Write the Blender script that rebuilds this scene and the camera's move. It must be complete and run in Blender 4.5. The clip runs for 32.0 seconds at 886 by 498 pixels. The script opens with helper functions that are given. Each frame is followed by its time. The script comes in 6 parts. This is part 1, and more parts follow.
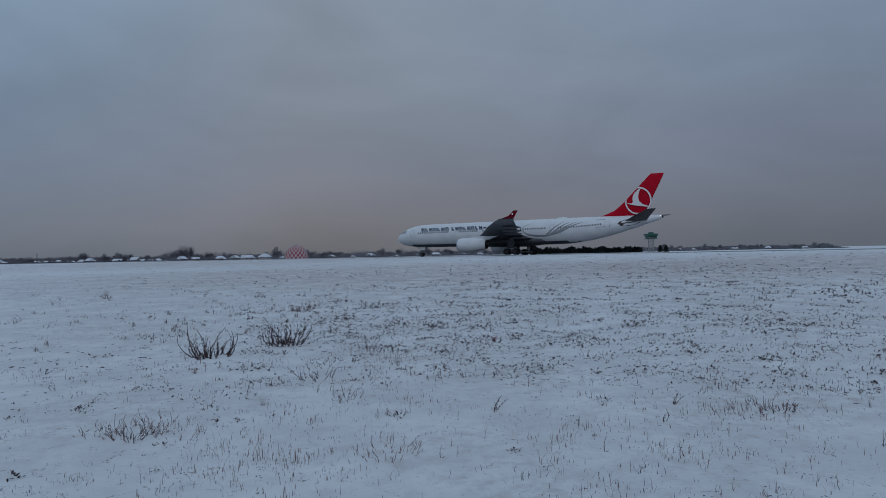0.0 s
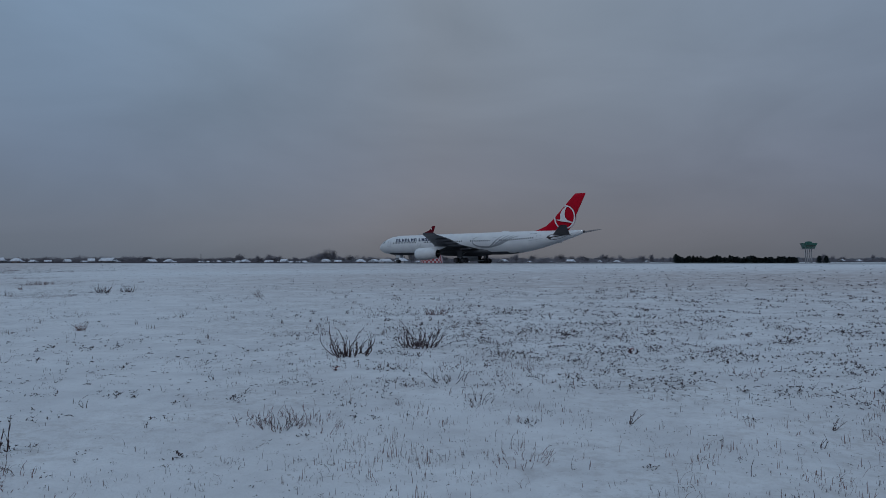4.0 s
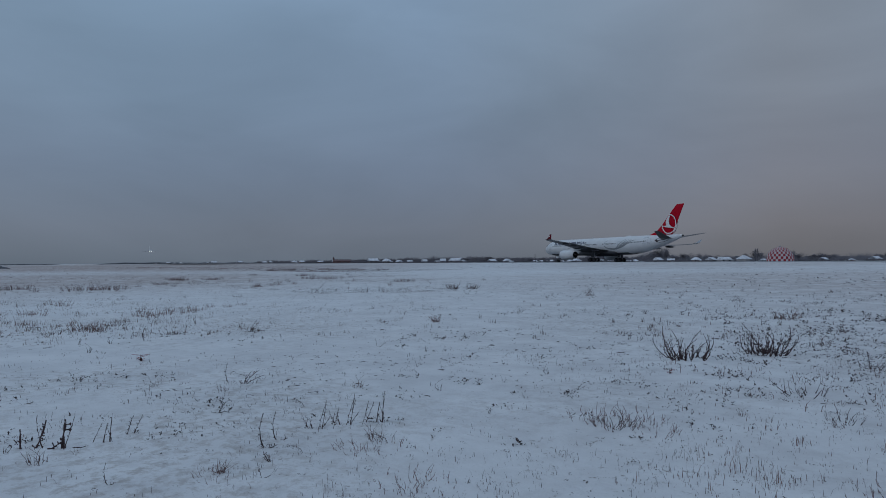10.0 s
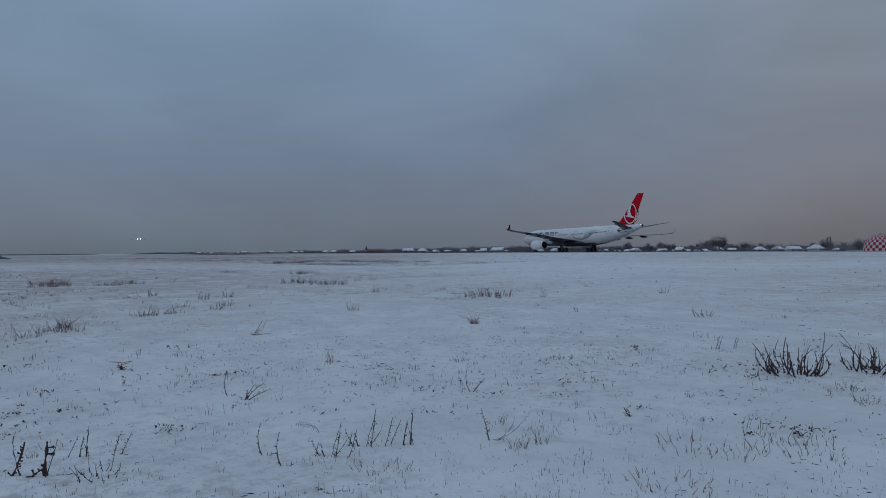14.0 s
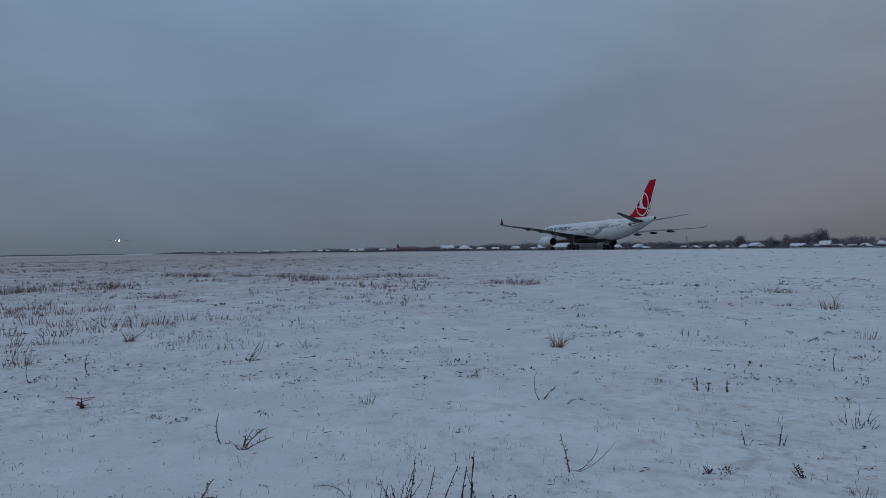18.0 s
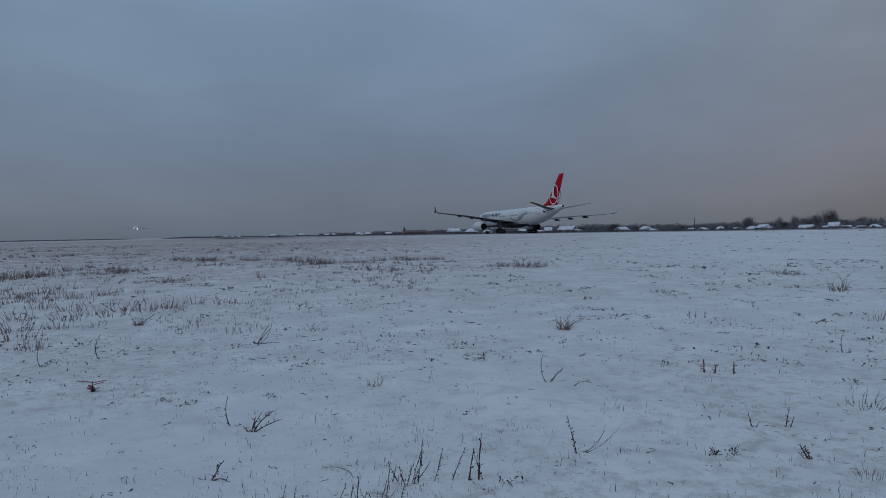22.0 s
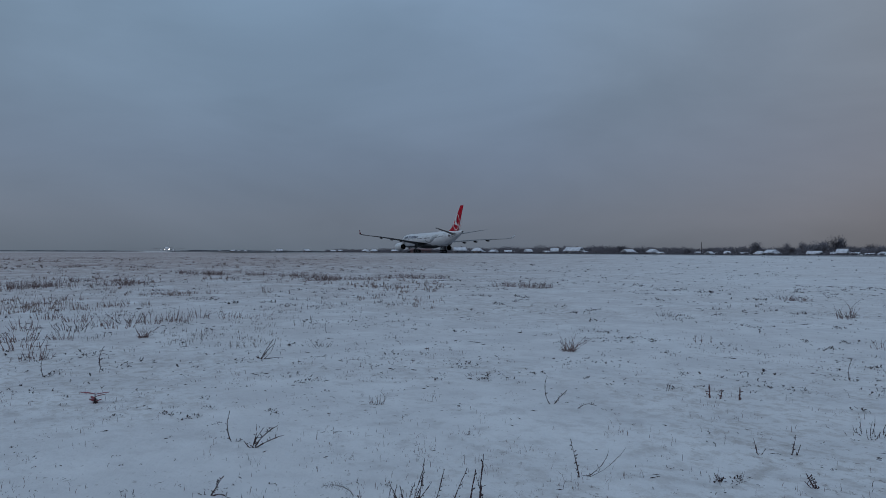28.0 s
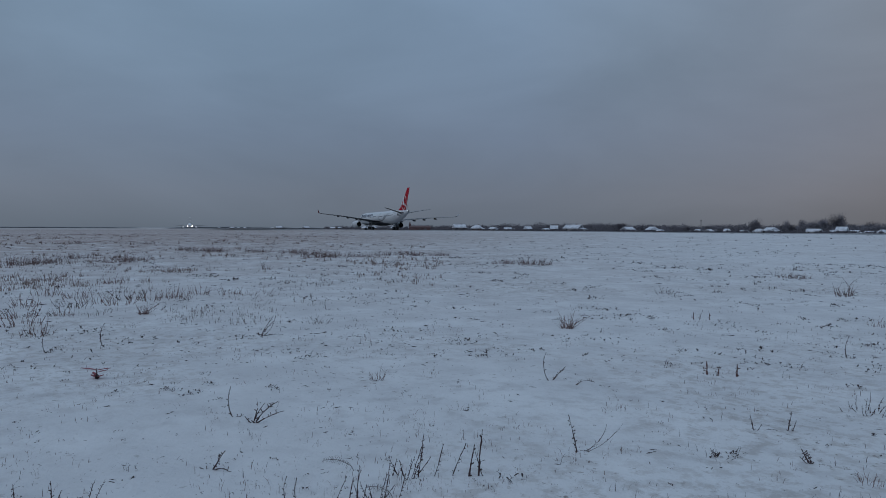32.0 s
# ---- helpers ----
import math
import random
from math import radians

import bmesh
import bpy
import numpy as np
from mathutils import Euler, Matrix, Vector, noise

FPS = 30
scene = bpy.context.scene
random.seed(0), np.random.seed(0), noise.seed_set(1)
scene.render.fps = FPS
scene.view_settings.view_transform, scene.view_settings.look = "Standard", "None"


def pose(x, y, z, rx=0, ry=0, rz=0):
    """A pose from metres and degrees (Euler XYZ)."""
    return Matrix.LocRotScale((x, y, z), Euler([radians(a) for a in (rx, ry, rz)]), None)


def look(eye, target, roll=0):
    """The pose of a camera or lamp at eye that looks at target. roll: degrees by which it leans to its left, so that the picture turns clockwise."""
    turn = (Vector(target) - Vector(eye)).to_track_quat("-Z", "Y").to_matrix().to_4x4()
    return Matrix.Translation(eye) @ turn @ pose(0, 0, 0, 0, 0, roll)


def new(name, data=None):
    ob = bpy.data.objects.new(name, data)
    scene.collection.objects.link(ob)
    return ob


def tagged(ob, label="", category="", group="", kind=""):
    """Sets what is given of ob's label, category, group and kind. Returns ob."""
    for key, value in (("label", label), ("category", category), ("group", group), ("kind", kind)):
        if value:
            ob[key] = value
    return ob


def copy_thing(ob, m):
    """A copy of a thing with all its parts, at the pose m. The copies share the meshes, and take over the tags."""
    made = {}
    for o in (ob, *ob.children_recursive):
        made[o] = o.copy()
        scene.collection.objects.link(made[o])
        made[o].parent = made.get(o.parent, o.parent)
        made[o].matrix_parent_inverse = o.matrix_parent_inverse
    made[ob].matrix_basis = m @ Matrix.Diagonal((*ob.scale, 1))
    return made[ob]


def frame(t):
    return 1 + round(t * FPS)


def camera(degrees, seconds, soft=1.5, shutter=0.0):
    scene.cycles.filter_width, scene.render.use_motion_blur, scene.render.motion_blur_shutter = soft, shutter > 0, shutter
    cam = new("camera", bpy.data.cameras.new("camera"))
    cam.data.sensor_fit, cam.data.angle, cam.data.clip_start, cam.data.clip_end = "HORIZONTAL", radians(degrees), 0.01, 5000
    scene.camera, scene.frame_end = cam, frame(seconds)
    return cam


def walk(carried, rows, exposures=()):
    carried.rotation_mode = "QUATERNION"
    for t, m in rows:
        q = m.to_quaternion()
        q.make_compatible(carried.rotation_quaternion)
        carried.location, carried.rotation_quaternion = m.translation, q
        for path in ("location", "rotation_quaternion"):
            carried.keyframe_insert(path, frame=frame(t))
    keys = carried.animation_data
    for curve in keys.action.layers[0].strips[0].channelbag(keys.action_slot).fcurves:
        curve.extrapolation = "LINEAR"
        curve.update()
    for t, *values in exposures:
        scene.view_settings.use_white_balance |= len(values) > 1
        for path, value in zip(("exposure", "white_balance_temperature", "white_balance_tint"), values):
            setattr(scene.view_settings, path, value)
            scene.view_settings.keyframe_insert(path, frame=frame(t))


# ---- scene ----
# ---------- camera and its walk ----------
cam = camera(66.76, 32.0, soft=0.9)
PATH = [
    (0.0, 0.00, 0.00, 1.60, 90.41, 1.10, 0.01),
    (0.5, 0.00, 0.00, 1.60, 91.02, 1.20, 1.55),
    (1.0, 0.00, 0.00, 1.60, 91.51, 1.14, 2.93),
    (1.5, 0.00, 0.00, 1.60, 91.91, 0.93, 4.06),
    (2.0, 0.00, 0.00, 1.60, 91.63, 0.80, 5.05),
    (2.5, 0.00, 0.00, 1.60, 91.75, 0.61, 6.26),
    (4.5, 0.00, 0.00, 1.60, 90.91, 0.23, 14.07),
    (5.0, 0.00, 0.00, 1.60, 91.40, 0.57, 17.27),
    (5.5, 0.00, 0.00, 1.60, 91.98, 0.76, 19.83),
    (6.0, 0.00, 0.00, 1.60, 91.69, 0.26, 22.75),
    (6.5, 0.00, 0.00, 1.60, 91.45, 0.31, 25.13),
    (7.0, 0.00, 0.00, 1.60, 91.46, 0.48, 28.69),
    (7.5, 0.00, 0.00, 1.60, 91.42, 0.56, 31.84),
    (8.0, 0.00, 0.00, 1.60, 90.67, 0.30, 35.68),
    (8.5, 0.00, 0.00, 1.60, 91.54, 0.34, 38.83),
    (9.0, 0.00, 0.00, 1.60, 90.81, 0.71, 39.18),
    (9.5, 0.00, 0.00, 1.60, 91.02, 0.58, 39.05),
    (10.0, 0.00, 0.00, 1.60, 91.06, 0.40, 38.94),
    (10.5, 0.00, 0.00, 1.60, 90.96, 0.36, 39.12),
    (11.0, 0.00, 0.00, 1.60, 90.82, 0.46, 39.34),
    (11.5, 0.00, 0.00, 1.60, 90.76, 0.56, 39.49),
    (12.0, 0.00, 0.00, 1.60, 91.15, 0.28, 39.64),
    (12.5, 0.00, 0.00, 1.60, 90.63, 0.72, 40.40),
    (13.0, 0.00, 0.00, 1.60, 90.50, 0.64, 40.56),
    (13.5, -8.20, 8.06, 1.60, 90.27, 0.29, 41.07),
    (14.0, -21.75, 21.38, 1.60, 90.21, 0.42, 41.85),
    (14.5, -35.31, 34.70, 1.60, 90.54, 0.30, 42.40),
    (15.0, -48.86, 48.01, 1.60, 90.53, 0.43, 42.76),
    (15.5, -61.34, 60.28, 1.60, 90.52, 0.71, 43.55),
    (16.0, -69.19, 67.99, 1.60, 90.51, 0.98, 44.35),
    (16.5, -71.33, 70.09, 1.60, 90.50, 1.11, 44.71),
    (17.0, -71.33, 70.09, 1.60, 90.11, 0.88, 45.04),
    (17.5, -71.33, 70.09, 1.60, 90.15, 0.74, 44.99),
    (18.0, -71.33, 70.09, 1.60, 90.06, 0.78, 45.05),
    (18.5, -71.33, 70.09, 1.60, 89.90, 0.77, 45.15),
    (19.0, -71.33, 70.09, 1.60, 89.77, 0.86, 45.25),
    (19.5, -71.33, 70.09, 1.60, 90.03, 0.86, 45.27),
    (20.0, -71.33, 70.09, 1.60, 89.98, 0.90, 45.18),
    (20.5, -71.33, 70.09, 1.60, 89.85, 0.89, 45.31),
    (21.0, -71.33, 70.09, 1.60, 89.45, 0.95, 44.99),
    (21.5, -71.33, 70.09, 1.60, 88.96, 0.99, 45.11),
    (22.0, -71.33, 70.09, 1.60, 88.64, 1.05, 45.60),
    (22.5, -71.33, 70.09, 1.60, 89.38, 0.86, 46.56),
    (23.0, -71.33, 70.09, 1.60, 90.52, 0.64, 47.48),
    (23.5, -71.33, 70.09, 1.60, 88.39, 0.55, 49.36),
    (24.0, -71.33, 70.09, 1.60, 89.05, 0.84, 46.32),
    (24.5, -71.33, 70.09, 1.60, 89.07, 0.53, 47.27),
    (26.5, -71.33, 70.09, 1.60, 89.25, 0.09, 46.45),
    (27.0, -71.33, 70.09, 1.60, 89.78, 0.14, 46.75),
    (27.5, -71.33, 70.09, 1.60, 89.65, 0.12, 46.48),
    (28.0, -71.33, 70.09, 1.60, 90.23, -0.15, 46.12),
    (28.5, -71.33, 70.09, 1.60, 89.67, -0.22, 45.94),
    (29.0, -71.33, 70.09, 1.60, 89.41, -0.29, 46.09),
    (29.5, -71.33, 70.09, 1.60, 89.17, -0.35, 45.65),
    (30.0, -71.33, 70.09, 1.60, 88.75, -0.29, 45.78),
    (30.5, -71.33, 70.09, 1.60, 88.75, -0.31, 45.81),
    (31.0, -71.33, 70.09, 1.60, 88.86, -0.32, 45.67),
    (31.5, -71.33, 70.09, 1.60, 88.75, -0.30, 45.95),
    (32.0, -71.33, 70.09, 1.60, 88.29, -0.24, 46.08),
]
TAXI = [
    (0.0, 17.41, 150.46, 152.54),
    (1.0, 6.72, 155.41, 153.27),
    (2.0, -4.11, 160.52, 153.74),
    (4.5, -31.80, 172.68, 154.38),
    (5.0, -37.27, 174.84, 154.48),
    (6.0, -48.07, 178.98, 154.74),
    (7.0, -59.01, 183.31, 155.20),
    (8.0, -70.20, 187.74, 155.70),
    (9.0, -81.78, 192.91, 156.21),
    (10.0, -93.49, 198.58, 156.69),
    (11.0, -104.76, 203.36, 156.75),
    (12.0, -115.95, 207.97, 156.61),
    (13.0, -127.52, 213.24, 156.54),
    (14.0, -131.36, 207.04, 155.14),
    (14.5, -137.20, 211.06, 153.95),
    (16.5, -160.55, 227.15, 149.20),
    (17.0, -164.72, 227.65, 150.02),
    (18.0, -173.32, 229.36, 150.70),
    (19.0, -181.75, 230.83, 151.42),
    (20.0, -189.74, 231.97, 152.00),
    (21.0, -197.88, 233.28, 152.63),
    (22.0, -206.40, 234.77, 153.44),
    (23.0, -214.95, 236.11, 154.34),
    (24.0, -223.02, 236.80, 155.37),
    (24.5, -227.02, 237.06, 155.87),
    (27.0, -248.55, 240.55, 157.30),
    (28.0, -257.30, 242.27, 157.54),
    (29.0, -265.96, 243.53, 158.24),
    (30.0, -274.60, 244.64, 159.14),
    (31.0, -283.32, 246.12, 159.42),
    (32.0, -292.65, 248.39, 159.13),
]

walk(cam, [(t, pose(x, y, z, rx, ry, rz)) for t, x, y, z, rx, ry, rz in PATH],
     exposures=[(0.0, 0.05), (1.1, 0.05), (2.0, -0.06), (5.0, -0.07), (8.0, -0.04), (13.0, -0.03), (17.0, -0.05), (24.0, -0.05), (32.0, -0.03)])

# ---------- overcast dusk light ----------
world = bpy.data.worlds.new("overcast_sky")
scene.world = world
world.use_nodes = True
wn, wl = world.node_tree.nodes, world.node_tree.links
wn.clear()


def wnode(kind, **values):
    n = wn.new(kind)
    for k, v in values.items():
        n.inputs[k].default_value = v
    return n


SUN_EL, SUN_AZ = radians(12), radians(150)
w_out = wn.new("ShaderNodeOutputWorld")
w_co = wn.new("ShaderNodeTexCoord")
w_sep = wn.new("ShaderNodeSeparateXYZ")
wl.new(w_co.outputs["Generated"], w_sep.inputs[0])
w_ramp = wn.new("ShaderNodeValToRGB")
ramp = w_ramp.color_ramp
ramp.elements[0].position, ramp.elements[0].color = 0.0, (0.124, 0.142, 0.181, 1)
ramp.elements[1].position, ramp.elements[1].color = 1.0, (0.325, 0.42, 0.565, 1)
for p, c in ((0.05, (0.155, 0.172, 0.225)), (0.13, (0.172, 0.204, 0.280)), (0.22, (0.187, 0.236, 0.322)), (0.36, (0.211, 0.279, 0.382)), (0.6, (0.255, 0.335, 0.455))):
    e = ramp.elements.new(p)
    e.color = (*c, 1)
wl.new(w_sep.outputs["Z"], w_ramp.inputs[0])
# tint by bearing: a warm glow a little left of +y, cold further round to the left
def wmath(op, a, c):
    n = wn.new("ShaderNodeMath")
    n.operation = op
    for i, v in enumerate((a, c)):
        if isinstance(v, float):
            n.inputs[i].default_value = v
        else:
            wl.new(v, n.inputs[i])
    return n.outputs[0]


def wrange(value, a, c, lo=0.0, hi=1.0):
    n = wn.new("ShaderNodeMapRange")
    n.interpolation_type = "SMOOTHSTEP"
    for k, v in (("From Min", a), ("From Max", c), ("To Min", lo), ("To Max", hi)):
        n.inputs[k].default_value = v
    wl.new(value, n.inputs["Value"])
    return n.outputs[0]


w_bear = wmath("ARCTAN2", wmath("MULTIPLY", w_sep.outputs["X"], -1.0), w_sep.outputs["Y"])
w_round = wn.new("ShaderNodeValToRGB")
w_round.color_ramp.interpolation = "LINEAR"
tints = [(-180, 0.97, 1.00, 1.02), (-70, 0.96, 0.99, 1.01), (-22, 0.965, 0.95, 0.935), (0, 1.055, 0.985, 0.91), (12, 1.085, 0.985, 0.89), (21, 1.01, 0.985, 0.945), (30, 0.975, 1.01, 1.00), (40, 0.95, 1.035, 1.075),
         (63, 0.955, 1.07, 1.105), (80, 0.965, 1.065, 1.08), (130, 0.97, 1.02, 1.04), (180, 0.97, 1.00, 1.02)]
w_round.color_ramp.elements[0].position, w_round.color_ramp.elements[0].color = 0.0, (*tints[0][1:], 1)
w_round.color_ramp.elements[1].position, w_round.color_ramp.elements[1].color = 1.0, (*tints[-1][1:], 1)
for d, *c in tints[1:-1]:
    w_round.color_ramp.elements.new((d + 180) / 360).color = (*c, 1)
wl.new(wmath("ADD", wmath("DIVIDE", w_bear, 2 * math.pi), 0.5), w_round.inputs[0])
w_mul = wn.new("ShaderNodeMix")
w_mul.data_type, w_mul.blend_type = "RGBA", "MULTIPLY"
w_mul.inputs["Factor"].default_value = 1.0
wl.new(w_ramp.outputs[0], w_mul.inputs["A"])
wl.new(w_round.outputs[0], w_mul.inputs["B"])
# dark cloud bank low over the horizon to the right of +y
w_low = wmath("MULTIPLY", wrange(w_bear, -0.24, -0.50), wrange(w_sep.outputs["Z"], 0.17, 0.03))
w_bank = wn.new("ShaderNodeMix")
w_bank.data_type = "RGBA"
wl.new(wmath("MULTIPLY", w_low, 0.30), w_bank.inputs["Factor"])
wl.new(w_mul.outputs["Result"], w_bank.inputs["A"])
w_bank.inputs["B"].default_value = (0.060, 0.085, 0.110, 1)
# broad soft cloud banks, flattened towards the horizon
w_map = wn.new("ShaderNodeMapping")
w_map.inputs["Scale"].default_value = (1.6, 1.6, 4.6)
wl.new(w_co.outputs["Generated"], w_map.inputs["Vector"])
w_noise = wnode("ShaderNodeTexNoise", Scale=1.55, Detail=5.0, Roughness=0.5, Distortion=0.4)
wl.new(w_map.outputs[0], w_noise.inputs["Vector"])
w_cl = wn.new("ShaderNodeMapRange")
for k, v in (("From Min", 0.3), ("From Max", 0.7), ("To Min", 0.90), ("To Max", 1.12)):
    w_cl.inputs[k].default_value = v
wl.new(w_noise.outputs[0], w_cl.inputs["Value"])
w_bg = wnode("ShaderNodeBackground", Strength=1.0)
w_vm = wn.new("ShaderNodeVectorMath")
w_vm.operation = "SCALE"
wl.new(w_bank.outputs["Result"], w_vm.inputs[0])
wl.new(w_cl.outputs[0], w_vm.inputs["Scale"])
wl.new(w_vm.outputs[0], w_bg.inputs["Color"])
w_sky = wn.new("ShaderNodeTexSky")
w_sky.sky_type, w_sky.sun_disc = "NISHITA", False
w_sky.sun_elevation, w_sky.sun_rotation = SUN_EL, SUN_AZ
w_bg2 = wnode("ShaderNodeBackground", Strength=0.05)
wl.new(w_sky.outputs[0], w_bg2.inputs["Color"])
w_mixsh = wnode("ShaderNodeMixShader", Fac=0.06)
wl.new(w_bg.outputs[0], w_mixsh.inputs[1])
wl.new(w_bg2.outputs[0], w_mixsh.inputs[2])
wl.new(w_mixsh.outputs[0], w_out.inputs[0])

sun_data = bpy.data.lights.new("veiled_sun", "SUN")
sun_data.energy, sun_data.angle, sun_data.color = 0.22, radians(40), (1.0, 0.96, 0.94)
sun = new("veiled_sun", sun_data)
sun.matrix_world = look((-60, -90, 120), (0, 60, 0))


# ---------- materials ----------
def material(name, colour, rough=0.6, metal=0.0, colour2=None, scale=3.0, detail=4.0, bump=0.0, bump_scale=20.0, vary=0.0, emit=None, strength=0.0, gloss=0.5):
    m = bpy.data.materials.new(name)
    m.use_nodes = True
    n, l = m.node_tree.nodes, m.node_tree.links
    b = n["Principled BSDF"]
    b.inputs["Roughness"].default_value, b.inputs["Metallic"].default_value = rough, metal
    b.inputs["Base Color"].default_value = (*colour, 1)
    b.inputs["Specular IOR Level"].default_value = gloss
    tc = n.new("ShaderNodeTexCoord")
    src = None
    if colour2:
        t = n.new("ShaderNodeTexNoise")
        t.inputs["Scale"].default_value, t.inputs["Detail"].default_value = scale, detail
        l.new(tc.outputs["Object"], t.inputs["Vector"])
        r = n.new("ShaderNodeMapRange")
        r.inputs["From Min"].default_value, r.inputs["From Max"].default_value = 0.35, 0.65
        l.new(t.outputs[0], r.inputs["Value"])
        mx = n.new("ShaderNodeMix")
        mx.data_type = "RGBA"
        mx.inputs["A"].default_value, mx.inputs["B"].default_value = (*colour, 1), (*colour2, 1)
        l.new(r.outputs[0], mx.inputs["Factor"])
        src = mx.outputs["Result"]
    if vary:
        g = n.new("ShaderNodeNewGeometry")
        oi = n.new("ShaderNodeObjectInfo")
        ad = n.new("ShaderNodeMath")
        ad.operation = "ADD"
        l.new(g.outputs["Random Per Island"], ad.inputs[0])
        l.new(oi.outputs["Random"], ad.inputs[1])
        r = n.new("ShaderNodeMapRange")
        for k, v in (("From Max", 2.0), ("To Min", 1 - vary), ("To Max", 1 + vary)):
            r.inputs[k].default_value = v
        l.new(ad.outputs[0], r.inputs["Value"])
        hs = n.new("ShaderNodeHueSaturation")
        hs.inputs["Color"].default_value = (*colour, 1)
        l.new(r.outputs[0], hs.inputs["Value"])
        if src:
            l.new(src, hs.inputs["Color"])
        src = hs.outputs[0]
    if src:
        l.new(src, b.inputs["Base Color"])
    if bump:
        t = n.new("ShaderNodeTexNoise")
        t.inputs["Scale"].default_value, t.inputs["Detail"].default_value = bump_scale, 6.0
        l.new(tc.outputs["Object"], t.inputs["Vector"])
        bp = n.new("ShaderNodeBump")
        bp.inputs["Strength"].default_value, bp.inputs["Distance"].default_value = bump, 0.05
        l.new(t.outputs[0], bp.inputs["Height"])
        l.new(bp.outputs[0], b.inputs["Normal"])
    if emit:
        b.inputs["Emission Color"].default_value, b.inputs["Emission Strength"].default_value = (*emit, 1), strength
    return m


def snow_field_material():
    """Thin snow over a rough meadow: drifts, crust and dun patches of grass."""
    m = bpy.data.materials.new("snowy_meadow")
    m.use_nodes = True
    n, l = m.node_tree.nodes, m.node_tree.links
    b = n["Principled BSDF"]
    b.inputs["Roughness"].default_value = 0.75
    tc = n.new("ShaderNodeTexCoord")

    def tex(scale, detail, rough=0.55):
        t = n.new("ShaderNodeTexNoise")
        t.inputs["Scale"].default_value, t.inputs["Detail"].default_value, t.inputs["Roughness"].default_value = scale, detail, rough
        l.new(tc.outputs["Object"], t.inputs["Vector"])
        return t

    def ranged(t, a, c, lo=0.0, hi=1.0):
        r = n.new("ShaderNodeMapRange")
        for k, v in (("From Min", a), ("From Max", c), ("To Min", lo), ("To Max", hi)):
            r.inputs[k].default_value = v
        l.new(t.outputs[0], r.inputs["Value"])
        return r

    def mixed(a, c, fac):
        x = n.new("ShaderNodeMix")
        x.data_type = "RGBA"
        for key, v in (("A", a), ("B", c)):
            if isinstance(v, tuple):
                x.inputs[key].default_value = (*v, 1)
            else:
                l.new(v, x.inputs[key])
        l.new(fac, x.inputs["Factor"])
        return x.outputs["Result"]

    def times(a, c):
        x = n.new("ShaderNodeMath")
        x.operation = "MULTIPLY"
        l.new(a.outputs[0], x.inputs[0])
        l.new(c.outputs[0], x.inputs[1])
        return x

    snow = mixed((0.824, 0.84, 0.854), (0.718, 0.735, 0.754), ranged(tex(0.9, 5), 0.36, 0.66).outputs[0])
    # painted shade of shallow hollows, and thin places where the turf greys the snow
    shade_and_turf = times(ranged(tex(3.6, 4, 0.6), 0.52, 0.70), ranged(tex(0.33, 3), 0.38, 0.62))
    snow = mixed(snow, (0.50, 0.495, 0.50), ranged(shade_and_turf, 0.0, 1.0, 0.0, 0.55).outputs[0])
    patch = times(ranged(tex(0.16, 4), 0.46, 0.68), ranged(tex(6.0, 6, 0.75), 0.48, 0.60))
    dun = mixed(snow, (0.36, 0.32, 0.29), ranged(patch, 0.0, 1.0, 0.0, 0.65).outputs[0])
    # spreads of rank grass through the snow; the widest also paints in distant haze
    for x, y, wide, full in ((-78.0, 22.0, 50.0, 0.7), (-180.0, 96.0, 92.0, 0.9), (-400.0, 190.0, 290.0, 0.85), (-900.0, 390.0, 900.0, 0.8), (48.0, 62.0, 48.0, 0.5), (7.0, 11.0, 22.0, 0.09), (0.0, 32.0, 30.0, 0.10), (-106.0, 82.0, 34.0, 0.30), (-2.0, 66.0, 46.0, 0.45), (-40.0, 150.0, 60.0, 0.4)):
        away = n.new("ShaderNodeVectorMath")
        away.operation = "DISTANCE"
        l.new(tc.outputs["Object"], away.inputs[0])
        away.inputs[1].default_value = (x, y, 0.5)
        cover = n.new("ShaderNodeMapRange")
        for k, v in (("From Min", wide), ("From Max", wide * 0.45), ("To Min", 0.0), ("To Max", 1.0)):
            cover.inputs[k].default_value = v
        l.new(away.outputs["Value"], cover.inputs["Value"])
        rank = times(cover, ranged(tex(0.45, 8, 0.8), 0.34, 0.54))
        dun = mixed(dun, (0.36, 0.275, 0.25), ranged(rank, 0.0, 1.0, 0.0, full).outputs[0])
    specks = times(ranged(tex(13.0, 3, 0.7), 0.62, 0.70), ranged(tex(0.5, 3), 0.40, 0.60))
    fin = mixed(dun, (0.22, 0.19, 0.17), ranged(specks, 0.0, 1.0, 0.0, 0.8).outputs[0])
    l.new(fin, b.inputs["Base Color"])
    h = n.new("ShaderNodeMath")
    h.operation = "ADD"
    l.new(tex(3.0, 6).outputs[0], h.inputs[0])
    l.new(ranged(tex(16.0, 5, 0.65), 0.2, 0.8, 0.0, 0.45).outputs[0], h.inputs[1])
    bp = n.new("ShaderNodeBump")
    bp.inputs["Strength"].default_value, bp.inputs["Distance"].default_value = 0.38, 0.10
    l.new(h.outputs[0], bp.inputs["Height"])
    l.new(bp.outputs[0], b.inputs["Normal"])
    return m


